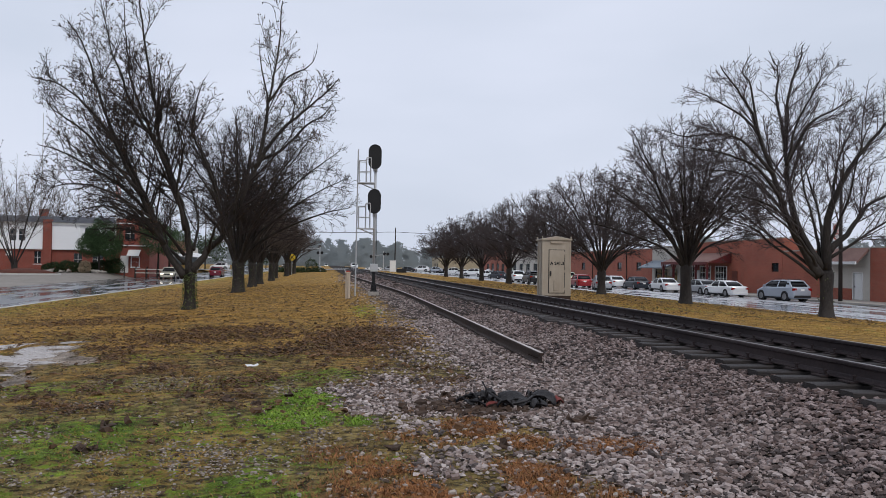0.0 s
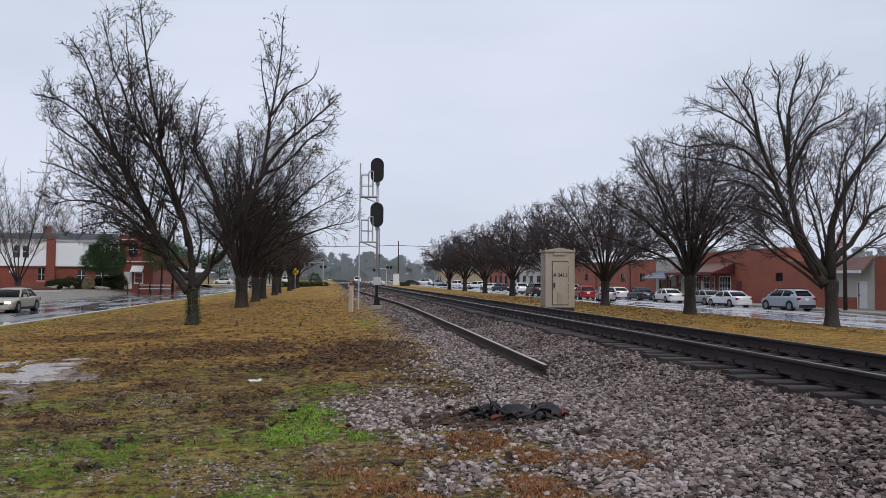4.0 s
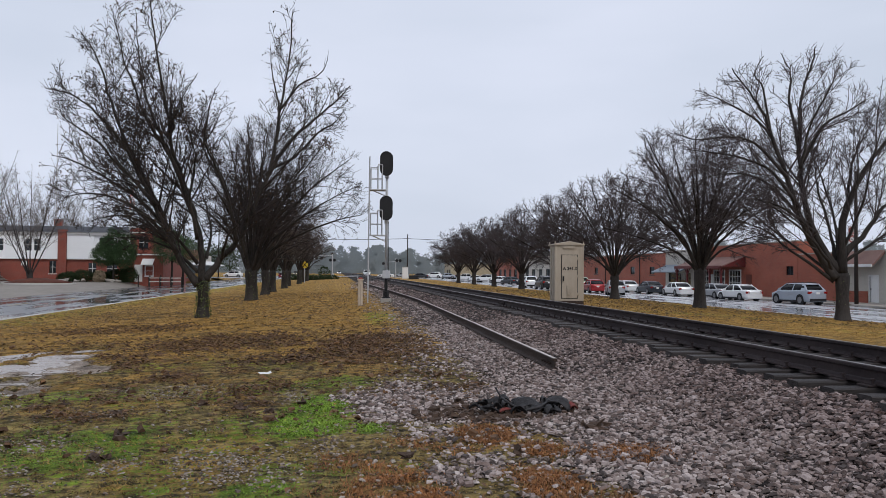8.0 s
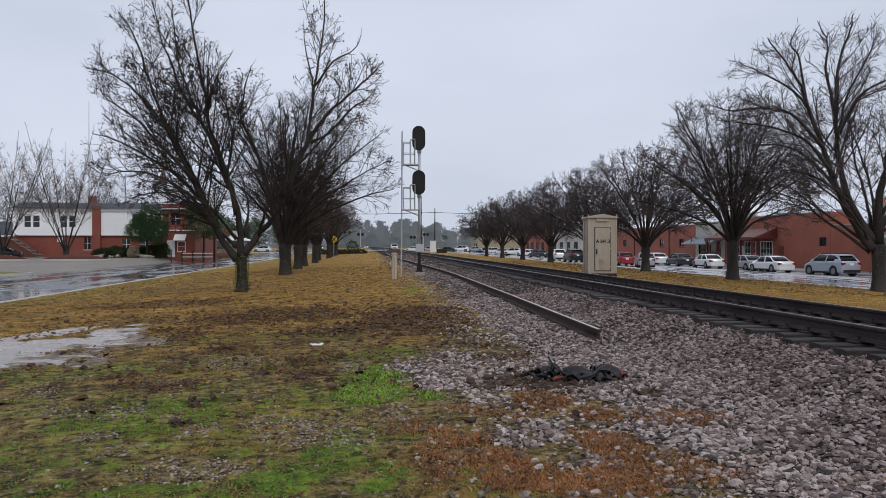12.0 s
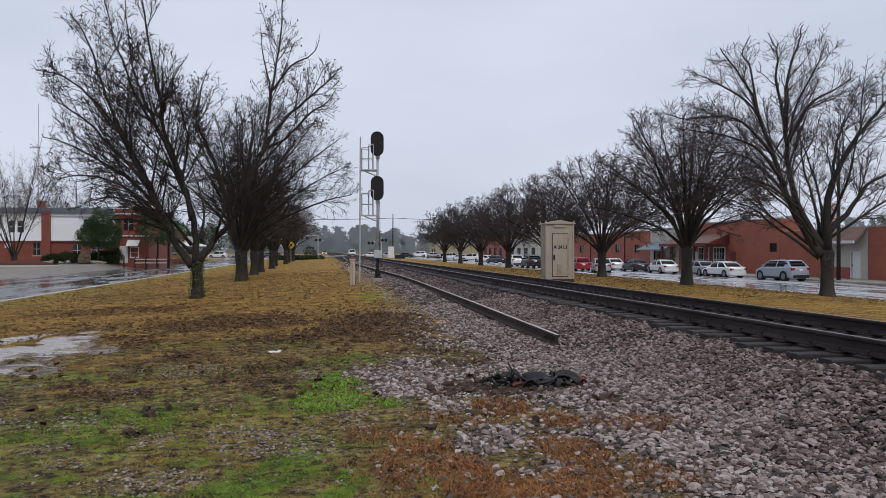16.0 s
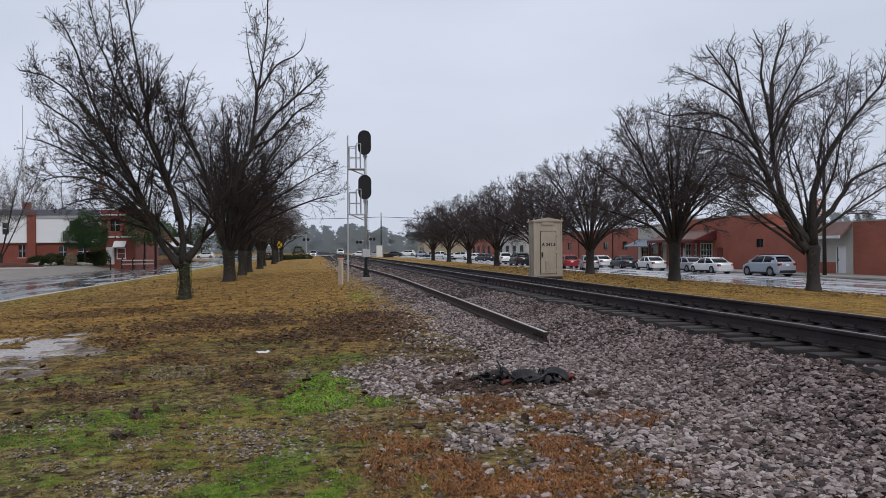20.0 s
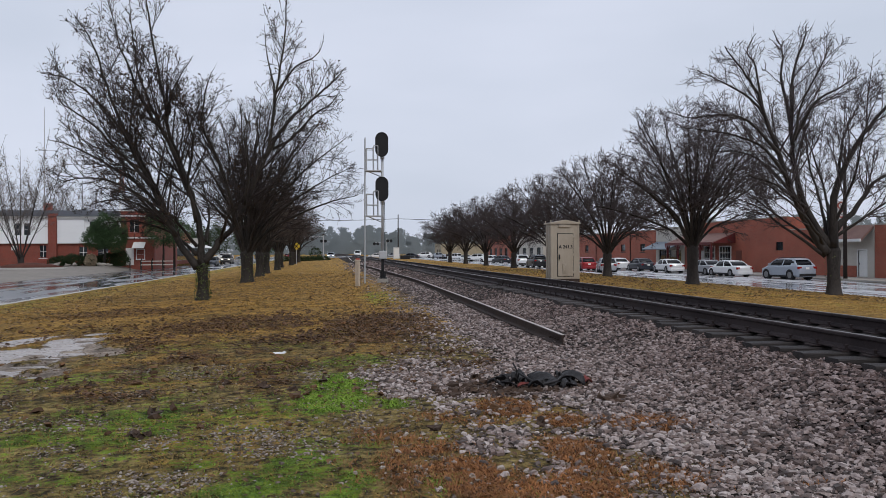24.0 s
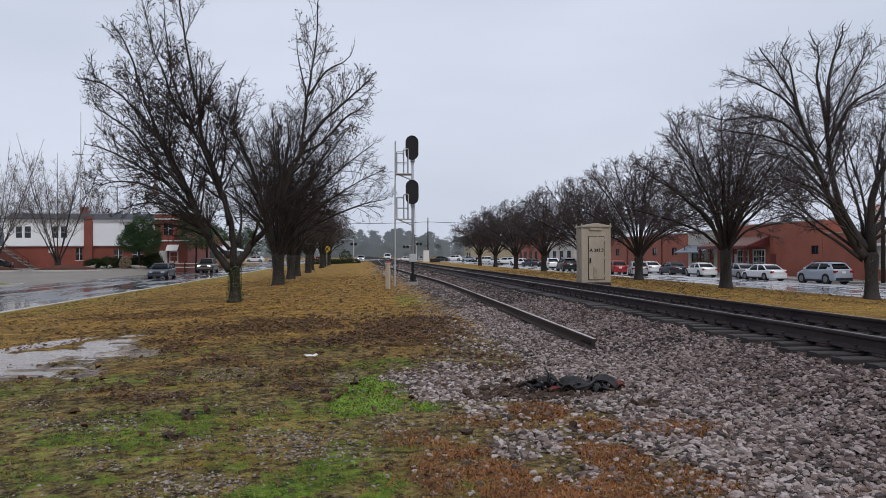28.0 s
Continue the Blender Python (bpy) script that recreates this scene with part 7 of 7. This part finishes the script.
part("cross_bar", Geo().box(-0.52, 0.52, -0.024, -0.012, 2.55, 2.65, m=Matrix.Translation((0, 0, 2.6)) @ pose(0, 0, 0, 0, 45, 0) @ Matrix.Translation((0, 0, -2.6))), M_BLACK, disc, "black cross")
part("cross_bar", Geo().box(-0.52, 0.52, -0.026, -0.014, 2.55, 2.65, m=Matrix.Translation((0, 0, 2.6)) @ pose(0, 0, 0, 0, -45, 0) @ Matrix.Translation((0, 0, -2.6))), M_BLACK, disc, "black cross")


def bollard(x, y, z, mat, label, group, h=0.95):
    b = thing("bollard", pose(x, y, z), label, "bollard", group)
    part("post", Geo().tube([(0, 0, -0.1), (0, 0, h)], 0.07, 10), mat, b)
    part("cap", Geo().tube([(0, 0, h), (0, 0, h + 0.06)], [0.075, 0.03], 10), mat, b)


for k in range(4):
    bollard(-24.2 + k * 0.9, 106 + 2.2 * k, -0.5, M_WOOD, "dark bollard by the corner of the block", "corner bollards", 1.3)
mast = thing("radio_mast", pose(-48.4, 150, 0), "thin tall radio mast behind the brick building", "mast")
part("mast", Geo().tube([(0, 0, 0), (0, 0, 16), (0, 0, 27)], [0.12, 0.09, 0.05], 6), M_GALV, mast)


# ---- ballast, grass, leaves and rubbish underfoot ----
def scatter(rng, count, region, keep, bias=1.0, clump=1, spread=0.03):
    """Places strewn over a stretch and kept by what covers the ground there."""
    (x0, x1), (y0, y1) = region
    x, y = rng.uniform(x0, x1, count), y0 + (y1 - y0) * rng.random(count) ** bias
    z, c = read(x, y)
    ok = rng.random(count) < keep(x, y, c)
    x, y, z = (np.repeat(q[ok], clump) for q in (x, y, z))
    if clump > 1:
        x, y = x + rng.normal(0, spread, len(x)), y + rng.normal(0, spread, len(x))
    return x, y, z


def turns(rng, n, tilt):
    """Random turns as matrices: any heading, a little tilt."""
    a, b, h = rng.uniform(-tilt, tilt, n), rng.uniform(-tilt, tilt, n), rng.uniform(0, 6.2832, n)
    ca, sa, cb, sb, ch, sh = np.cos(a), np.sin(a), np.cos(b), np.sin(b), np.cos(h), np.sin(h)
    return np.stack([np.stack([ch * cb, ch * sb * sa - sh * ca, ch * sb * ca + sh * sa], -1), np.stack([sh * cb, sh * sb * sa + ch * ca, sh * sb * ca - ch * sa], -1), np.stack([-sb, cb * sa, cb * ca], -1)], -2)


def stones(name, seed, count, region, size, mat, label, keep, flat=0.46, tilt=0.42, sink=(-0.5, 1.0)):
    """Crushed stones strewn over a stretch; each an uneven flat block of its own."""
    rng = np.random.default_rng(seed)
    base = np.array([(-1.0, -0.6, -0.8), (0.75, -0.85, -0.8), (1.05, 0.5, -0.8), (-0.6, 0.9, -0.8), (-0.72, -0.42, 0.8), (0.55, -0.6, 0.8), (0.75, 0.36, 0.8), (-0.42, 0.62, 0.8)])
    tri = np.array([(0, 3, 1), (1, 3, 2), (4, 5, 6), (4, 6, 7), (0, 1, 5), (0, 5, 4), (1, 2, 6), (1, 6, 5), (2, 3, 7), (2, 7, 6), (3, 0, 4), (3, 4, 7)])[2:]
    x, y, z = scatter(rng, count, region, keep)
    n = len(x)
    s = size * np.clip(rng.lognormal(0, 0.44, n), 0.4, 2.0)
    p = (base[None] + rng.normal(0, 0.17, (n, 8, 3))) * np.array([1.2, 0.95, flat]) * s[:, None, None]
    p = np.einsum("nij,nkj->nki", turns(rng, n, tilt), p) + np.stack([x, y, z + s * rng.uniform(*sink, n)], -1)[:, None]
    f = tri[None] + (np.arange(n) * 8)[:, None, None]
    return tagged(new(name, np_mesh(name, p.reshape(-1, 3), f.reshape(-1, 3), mat, True)), label, "gravel", kind="stuff")


def stone_material(name, tones, soot=None):
    m = bpy.data.materials.new(name)
    m.use_nodes = True
    n, l = m.node_tree.nodes, m.node_tree.links
    b = n["Principled BSDF"]
    geo = n.new("ShaderNodeNewGeometry")
    ramp = n.new("ShaderNodeValToRGB")
    ramp.color_ramp.interpolation = "CONSTANT"
    ramp.color_ramp.elements[0].color = (*tones[0], 1)
    ramp.color_ramp.elements[1].color = (*tones[-1], 1)
    for k, t in enumerate(tones[1:-1]):
        e = ramp.color_ramp.elements.new((k + 1) / len(tones))
        e.color = (*t, 1)
    ramp.color_ramp.elements[-1].position = 1 - 1 / len(tones)
    l.new(geo.outputs["Random Per Island"], ramp.inputs["Fac"])
    co = n.new("ShaderNodeTexCoord")
    ns = n.new("ShaderNodeTexNoise")
    ns.inputs["Scale"].default_value, ns.inputs["Detail"].default_value = 55, 4
    l.new(co.outputs["Object"], ns.inputs["Vector"])
    hs = n.new("ShaderNodeHueSaturation")
    rg = n.new("ShaderNodeMapRange")
    rg.inputs["To Min"].default_value, rg.inputs["To Max"].default_value = 0.45, 1.6
    l.new(ns.outputs["Fac"], rg.inputs["Value"])
    l.new(rg.outputs["Result"], hs.inputs["Value"])
    l.new(ramp.outputs["Color"], hs.inputs["Color"])
    out = hs.outputs["Color"]
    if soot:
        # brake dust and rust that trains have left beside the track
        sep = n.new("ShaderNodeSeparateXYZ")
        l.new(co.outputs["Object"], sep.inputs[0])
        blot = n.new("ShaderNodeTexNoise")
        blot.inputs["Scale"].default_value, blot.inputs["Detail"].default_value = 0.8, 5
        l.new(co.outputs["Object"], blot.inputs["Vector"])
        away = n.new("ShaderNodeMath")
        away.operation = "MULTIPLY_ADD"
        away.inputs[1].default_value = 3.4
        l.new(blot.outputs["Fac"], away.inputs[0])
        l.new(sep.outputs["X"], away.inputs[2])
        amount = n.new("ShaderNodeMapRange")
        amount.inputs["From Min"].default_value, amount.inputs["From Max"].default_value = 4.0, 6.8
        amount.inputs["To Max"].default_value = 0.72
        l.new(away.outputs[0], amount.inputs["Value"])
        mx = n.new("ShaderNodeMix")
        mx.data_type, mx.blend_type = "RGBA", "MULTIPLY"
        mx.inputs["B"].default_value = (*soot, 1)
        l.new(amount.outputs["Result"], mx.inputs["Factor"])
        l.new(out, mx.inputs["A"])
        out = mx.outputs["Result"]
    l.new(out, b.inputs["Base Color"])
    b.inputs["Roughness"].default_value = 0.62
    b.inputs["Specular IOR Level"].default_value = 0.25
    return m


M_PEBBLE = stone_material("tan_pebbles", ((0.10, 0.075, 0.058), (0.26, 0.215, 0.178), (0.17, 0.134, 0.108), (0.33, 0.285, 0.245)))
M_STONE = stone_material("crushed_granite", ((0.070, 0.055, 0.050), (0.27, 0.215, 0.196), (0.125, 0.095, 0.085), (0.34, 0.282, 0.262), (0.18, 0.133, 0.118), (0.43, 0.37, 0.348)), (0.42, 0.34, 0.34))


def gravel_here(x, y, c):
    return c[:, 3] ** 1.3 * np.clip(1 - 0.75 * c[:, 4], 0, 1) * np.where((x > 5.02) & (x < 7.72), 0.4, 1.0)


def bed_here(x, y, c):
    return np.where((x > 5.05) & (x < 7.7), 0.8, c[:, 3])


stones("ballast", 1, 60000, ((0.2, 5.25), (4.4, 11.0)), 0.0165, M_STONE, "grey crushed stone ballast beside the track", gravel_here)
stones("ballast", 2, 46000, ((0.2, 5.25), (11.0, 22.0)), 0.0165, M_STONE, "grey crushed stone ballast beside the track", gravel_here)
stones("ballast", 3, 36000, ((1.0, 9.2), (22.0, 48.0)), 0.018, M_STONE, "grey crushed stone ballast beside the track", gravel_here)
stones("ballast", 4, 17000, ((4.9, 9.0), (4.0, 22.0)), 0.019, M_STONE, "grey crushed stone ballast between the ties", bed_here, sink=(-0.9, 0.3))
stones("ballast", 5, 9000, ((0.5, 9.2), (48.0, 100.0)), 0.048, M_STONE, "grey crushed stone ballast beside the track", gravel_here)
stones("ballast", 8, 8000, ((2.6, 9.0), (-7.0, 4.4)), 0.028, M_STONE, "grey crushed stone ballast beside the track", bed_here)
stones("gravel_patch", 6, 70000, ((-5.0, 2.6), (4.6, 12.0)), 0.0085, M_PEBBLE, "fine grey gravel in the thin grass", lambda x, y, c: np.clip(0.03 + 1.1 * c[:, 6] ** 1.4, 0, 1))
stones("ballast", 10, 1500, ((-0.4, 2.8), (4.6, 9.0)), 0.013, M_PEBBLE, "grey stones scattered among the weed", lambda x, y, c: np.clip((x + 0.6) / 2.4, 0.05, 0.8))


def blades(name, seed, count, region, h, w, mat, label, keep, lie=0.5, clump=1, spread=0.03):
    """Single grass blades, each bent once."""
    rng = np.random.default_rng(seed)
    x, y, z = scatter(rng, count, region, keep, 1.5, clump, spread)
    n = len(x)
    a, l = rng.uniform(0, 6.2832, n), h * rng.lognormal(0, 0.35, n)
    dx, dy = np.cos(a), np.sin(a)
    wd = w * rng.uniform(0.7, 1.3, n)
    sx, sy = -dy * wd, dx * wd
    lean, up, z = rng.uniform(0.2, 1.0, n) * lie * l * 1.6, l * (1.0 - 0.6 * lie), z - 0.004
    v = np.stack([np.stack([x - sx, y - sy, z], -1), np.stack([x + sx, y + sy, z], -1), np.stack([x + dx * lean * 0.4 + sx * 0.7, y + dy * lean * 0.4 + sy * 0.7, z + up * 0.7], -1),
                  np.stack([x + dx * lean * 0.4 - sx * 0.7, y + dy * lean * 0.4 - sy * 0.7, z + up * 0.7], -1), np.stack([x + dx * lean, y + dy * lean, z + up], -1)], 1)
    f = np.array([(0, 1, 2), (0, 2, 3), (3, 2, 4)])[None] + (np.arange(n) * 5)[:, None, None]
    return tagged(new(name, np_mesh(name, v.reshape(-1, 3), f.reshape(-1, 3), mat)), label, "grass", kind="stuff")


M_CLOVER = material("bright_clover", (0.13, 0.235, 0.02), 0.6, 0, (0.22, 0.33, 0.04), 3, 0.6, random_value=0.3, island=True)
M_GREEN = material("fresh_grass", (0.085, 0.165, 0.018), 0.6, 0, (0.17, 0.255, 0.03), 3, 0.6, random_value=0.4, island=True)
M_GOLD = material("dead_golden_grass", (0.48, 0.27, 0.065), 0.7, 0, (0.26, 0.145, 0.042), 3, 0.6, random_value=0.4, island=True)
M_RUST = material("rust_coloured_weed", (0.38, 0.155, 0.052), 0.7, 0, (0.14, 0.068, 0.032), 3, 0.6, random_value=0.4, island=True)
M_LEAF = material("sodden_dead_leaf", (0.072, 0.038, 0.020), 0.6, 0, (0.15, 0.078, 0.034), 3, 0.6, random_value=0.5, island=True)

blades("green_grass", 11, 150000, ((-5.2, 1.8), (4.6, 12.6)), 0.020, 0.005, M_GREEN, "thin fresh green grass on the verge", lambda x, y, c: c[:, 0] ** 1.2, 0.92)
blades("dead_grass", 12, 44000, ((-9.0, 2.2), (8.0, 24.0)), 0.045, 0.005, M_GOLD, "dead golden grass on the verge", lambda x, y, c: 0.75 * c[:, 1] * (1 - c[:, 3]) * (1 - c[:, 5]), 1.2)
blades("dead_grass", 13, 30000, ((-12.8, 2.0), (24.0, 70.0)), 0.05, 0.010, M_GOLD, "dead golden grass on the verge", lambda x, y, c: 0.8 * (1 - c[:, 3]), 0.8)
blades("rust_weed", 14, 110000, ((0.0, 3.8), (4.5, 8.8)), 0.042, 0.0034, M_RUST, "rust-coloured dead weed among the gravel", lambda x, y, c: np.clip(1.15 * c[:, 4], 0, 1) ** 1.3, 0.85)
blades("dead_grass", 15, 15000, ((8.8, 23.0), (18.0, 60.0)), 0.05, 0.009, M_GOLD, "dead golden grass across the track", lambda x, y, c: 0.9 + 0 * x, 0.8)
blades("dry_grass", 16, 40000, ((-4.2, 1.8), (4.6, 11.0)), 0.035, 0.003, M_GOLD, "dry straw in the thin grass", lambda x, y, c: 0.40 * (1 - c[:, 3]) * (1 - 0.7 * c[:, 0]), 1.4)


def leaves(name, seed, count, region, size, keep, label, clump=1):
    rng = np.random.default_rng(seed)
    x, y, z = scatter(rng, count, region, keep, 1.3, clump, 0.035)
    n = len(x)
    s, a, tilt = size * rng.uniform(0.6, 1.4, n), rng.uniform(0, 6.2832, n), rng.uniform(-0.5, 0.5, n)
    c, d = np.cos(a) * s, np.sin(a) * s
    z = z + 0.012 + np.abs(tilt) * s * 0.5 + (rng.uniform(0, 0.035, n) if clump > 1 else 0)
    v = np.stack([np.stack([x - c, y - d, z + tilt * s], -1), np.stack([x + d * 0.6, y - c * 0.6, z + s * 0.3], -1), np.stack([x + c, y + d, z - tilt * s * 0.5], -1), np.stack([x - d * 0.6, y + c * 0.6, z + s * 0.25], -1)], 1)
    f = np.array([(0, 1, 2), (0, 2, 3)])[None] + (np.arange(n) * 4)[:, None, None]
    return tagged(new(name, np_mesh(name, v.reshape(-1, 3), f.reshape(-1, 3), M_LEAF)), label, "leaves", kind="stuff")


leaves("fallen_leaves", 21, 12000, ((-7.0, 2.4), (8.5, 24.0)), 0.024, lambda x, y, c: c[:, 2] * (1 - c[:, 5]) + 0.05, "sodden brown leaves on the verge", 5)
leaves("fallen_leaves", 22, 11000, ((-12.5, 1.8), (14.0, 60.0)), 0.036, lambda x, y, c: (0.30 + 0.7 * c[:, 2]) * np.clip(1 - 1.3 * c[:, 5], 0, 1), "sodden brown leaves under the trees", 4)
leaves("fallen_leaves", 24, 7000, ((9.2, 23.2), (24.0, 75.0)), 0.04, lambda x, y, c: np.clip(0.25 + 0.012 * (y - 24), 0, 0.8), "brown leaves on the grass across the track", 3)
M_OLIVE = material("weathered_winter_turf", (0.12, 0.080, 0.026), 0.8, 0, (0.25, 0.165, 0.05), 3, 0.6, random_value=0.65, island=True)
blades("turf_tufts", 17, 5200, ((-8.0, 2.4), (4.6, 22.0)), 0.035, 0.005, M_OLIVE, "dull olive tufts of winter turf", lambda x, y, c: 0.8 * (1 - 0.8 * c[:, 3]) * (1 - c[:, 5]), 0.9, 11, 0.045)
blades("clover", 18, 2000, ((-0.5, 1.1), (7.9, 11.2)), 0.022, 0.007, M_CLOVER, "bright green clover in the thin grass", lambda x, y, c: np.clip((c[:, 0] - 0.72) / 0.25, 0, 1), 0.75, 14, 0.05)
leaves("fallen_leaves", 23, 500, ((-4.0, 2.0), (4.8, 9.5)), 0.03, lambda x, y, c: 0.6 + 0 * x, "few brown leaves in the grass")


stones("dark_clods", 7, 8500, ((-7.0, 2.3), (7.5, 22.0)), 0.026, M_LEAF, "crumbs of dark soil and rotten leaves on the verge", lambda x, y, c: (0.08 + 0.8 * c[:, 2]) * np.clip(1 - 1.3 * c[:, 5], 0, 1))


def debris():
    """A heap of torn rubber sheet, red plastic and turned-up soil in the gravel."""
    d = thing("torn_rubber_debris", at_ground(2.42, 8.72, 0, 0.025), "torn black rubber and red plastic scraps on gravel", "rubbish")
    rnd = random.Random(8)
    M_SCRAP = material("dirty_red_plastic", (0.20, 0.035, 0.03), 0.5, 0, (0.09, 0.03, 0.025), 20, 0.5)
    M_RUB = material("torn_black_rubber", (0.010, 0.0095, 0.010), 0.55, 0, (0.045, 0.042, 0.044), 9, 0.6, 0.5, 60)

    def scrap(cx, cy, cz, lx, ly, lift, turn, name="rubber_sheet", mat=None):
        g = Geo()
        n = 7
        top = []
        for i in range(n):
            row = []
            for j in range(5):
                u, v = i / (n - 1) * 2 - 1, j / 4 * 2 - 1
                edge = 1 - 0.22 * rnd.random() * (abs(u) > 0.8 or abs(v) > 0.8)
                row.append((u * lx * edge, v * ly * edge, lift * (1 - u * u) + 0.35 * lift * math.sin(2.5 * v + u) + rnd.uniform(-0.008, 0.008)))
            top.append(row)
        flat = [p for r in top for p in r]
        idx = [(i * 5 + j, i * 5 + j + 1, (i + 1) * 5 + j + 1, (i + 1) * 5 + j) for i in range(n - 1) for j in range(4)]
        g.add(flat, idx)
        ob = part(name, g, mat or M_RUB, d, m=pose(cx, cy, cz, rnd.uniform(-8, 8), rnd.uniform(-8, 8), turn), smooth=True)
        so = ob.modifiers.new("thickness", "SOLIDIFY")
        so.thickness = 0.008

    scrap(-0.05, 0.05, 0.03, 0.17, 0.10, 0.075, 10)
    scrap(0.26, 0.0, 0.04, 0.17, 0.09, 0.09, -25)
    scrap(0.05, -0.10, 0.02, 0.12, 0.06, 0.05, 40)
    scrap(-0.33, 0.12, 0.06, 0.09, 0.07, 0.06, 70)
    scrap(-0.02, 0.32, 0.03, 0.15, 0.05, 0.05, 5)
    scrap(0.42, -0.04, 0.03, 0.06, 0.05, 0.05, 20, "plastic_scrap", M_SCRAP)
    scrap(-0.30, -0.06, 0.02, 0.09, 0.02, 0.02, 15, "plastic_scrap", M_SCRAP)
    for _ in range(44):
        a, q = rnd.uniform(0, 6.283), rnd.random() ** 0.6
        scrap(0.02 + 0.62 * q * math.cos(a), 0.14 + 0.36 * q * math.sin(a), 0.02, rnd.uniform(0.05, 0.15), rnd.uniform(0.012, 0.045), rnd.uniform(0.02, 0.07), rnd.uniform(0, 180))
    part("hose", Geo().tube([(-0.36, 0.05, 0.02), (-0.33, 0.02, 0.14), (-0.24, -0.1, 0.08), (-0.12, -0.14, 0.03), (0.05, -0.16, 0.07), (0.14, -0.05, 0.10)], 0.014, 8), M_RUB, d, "bent black hose", smooth=True)
    part("strap", Geo().tube([(-0.36, 0.08, 0.0), (-0.34, 0.07, 0.16), (-0.38, 0.1, 0.24)], 0.010, 6), M_RUB, d, smooth=True)


debris()
M_CLOD = material("dark_wet_soil", (0.045, 0.030, 0.022), 0.8, 0, (0.08, 0.05, 0.035), 20, 0.6, 0.8, 40)
stones("broken_soil", 9, 1500, ((1.0, 3.0), (8.2, 9.7)), 0.028, M_CLOD, "dark broken soil round the torn rubber", lambda x, y, c: np.clip(1.2 - ((x - 2.1) / 0.9) ** 2 - ((y - 8.95) / 0.6) ** 2, 0, 0.75))
for k, (x, y, s) in enumerate(((2.84, 7.87, 0.07), (2.92, 7.93, 0.05), (2.74, 7.92, 0.05), (-1.66, 7.44, 0.045), (-1.60, 7.47, 0.035), (-1.72, 7.48, 0.03), (0.95, 7.2, 0.05), (1.9, 7.1, 0.05), (-0.75, 9.9, 0.05), (-2.1, 9.8, 0.04), (-1.2, 10.2, 0.04), (1.75, 9.6, 0.06), (-0.4, 9.6, 0.045), (-2.15, 12.9, 0.05), (-2.9, 10.6, 0.045), (-0.05, 10.1, 0.05), (-1.75, 8.55, 0.05))):
    g = Geo().blob((0, 0, s * 0.3), (s * 1.3, s, s * 0.75), 2, 1.9, k * 1.3)
    tagged(part("soil_clod", g, M_CLOD, m=at_ground(x, y, 40 * k), smooth=False), "dark wet clod of soil on the ground", "clod", "soil clods")
g = Geo()
rnd = random.Random(2)
grid = [[(0.11 * (i - 2) / 2 * (1 - 0.2 * rnd.random()), 0.075 * (j - 1) * (1 - 0.2 * rnd.random()), 0.02 + 0.03 * rnd.random()) for j in range(3)] for i in range(5)]
g.add([p for r in grid for p in r], [(i * 3 + j, i * 3 + j + 1, i * 3 + j + 4, i * 3 + j + 3) for i in range(4) for j in range(2)])
pp = part("paper_litter", g, M_TRIM, m=at_ground(-0.73, 12.98, 20, 0.01))
pp.modifiers.new("thickness", "SOLIDIFY").thickness = 0.003
tagged(pp, "crumpled white paper scrap lying on leaves", "litter")


def motions():
    for car, rows in MOVING:
        walk(car, rows)


motions()
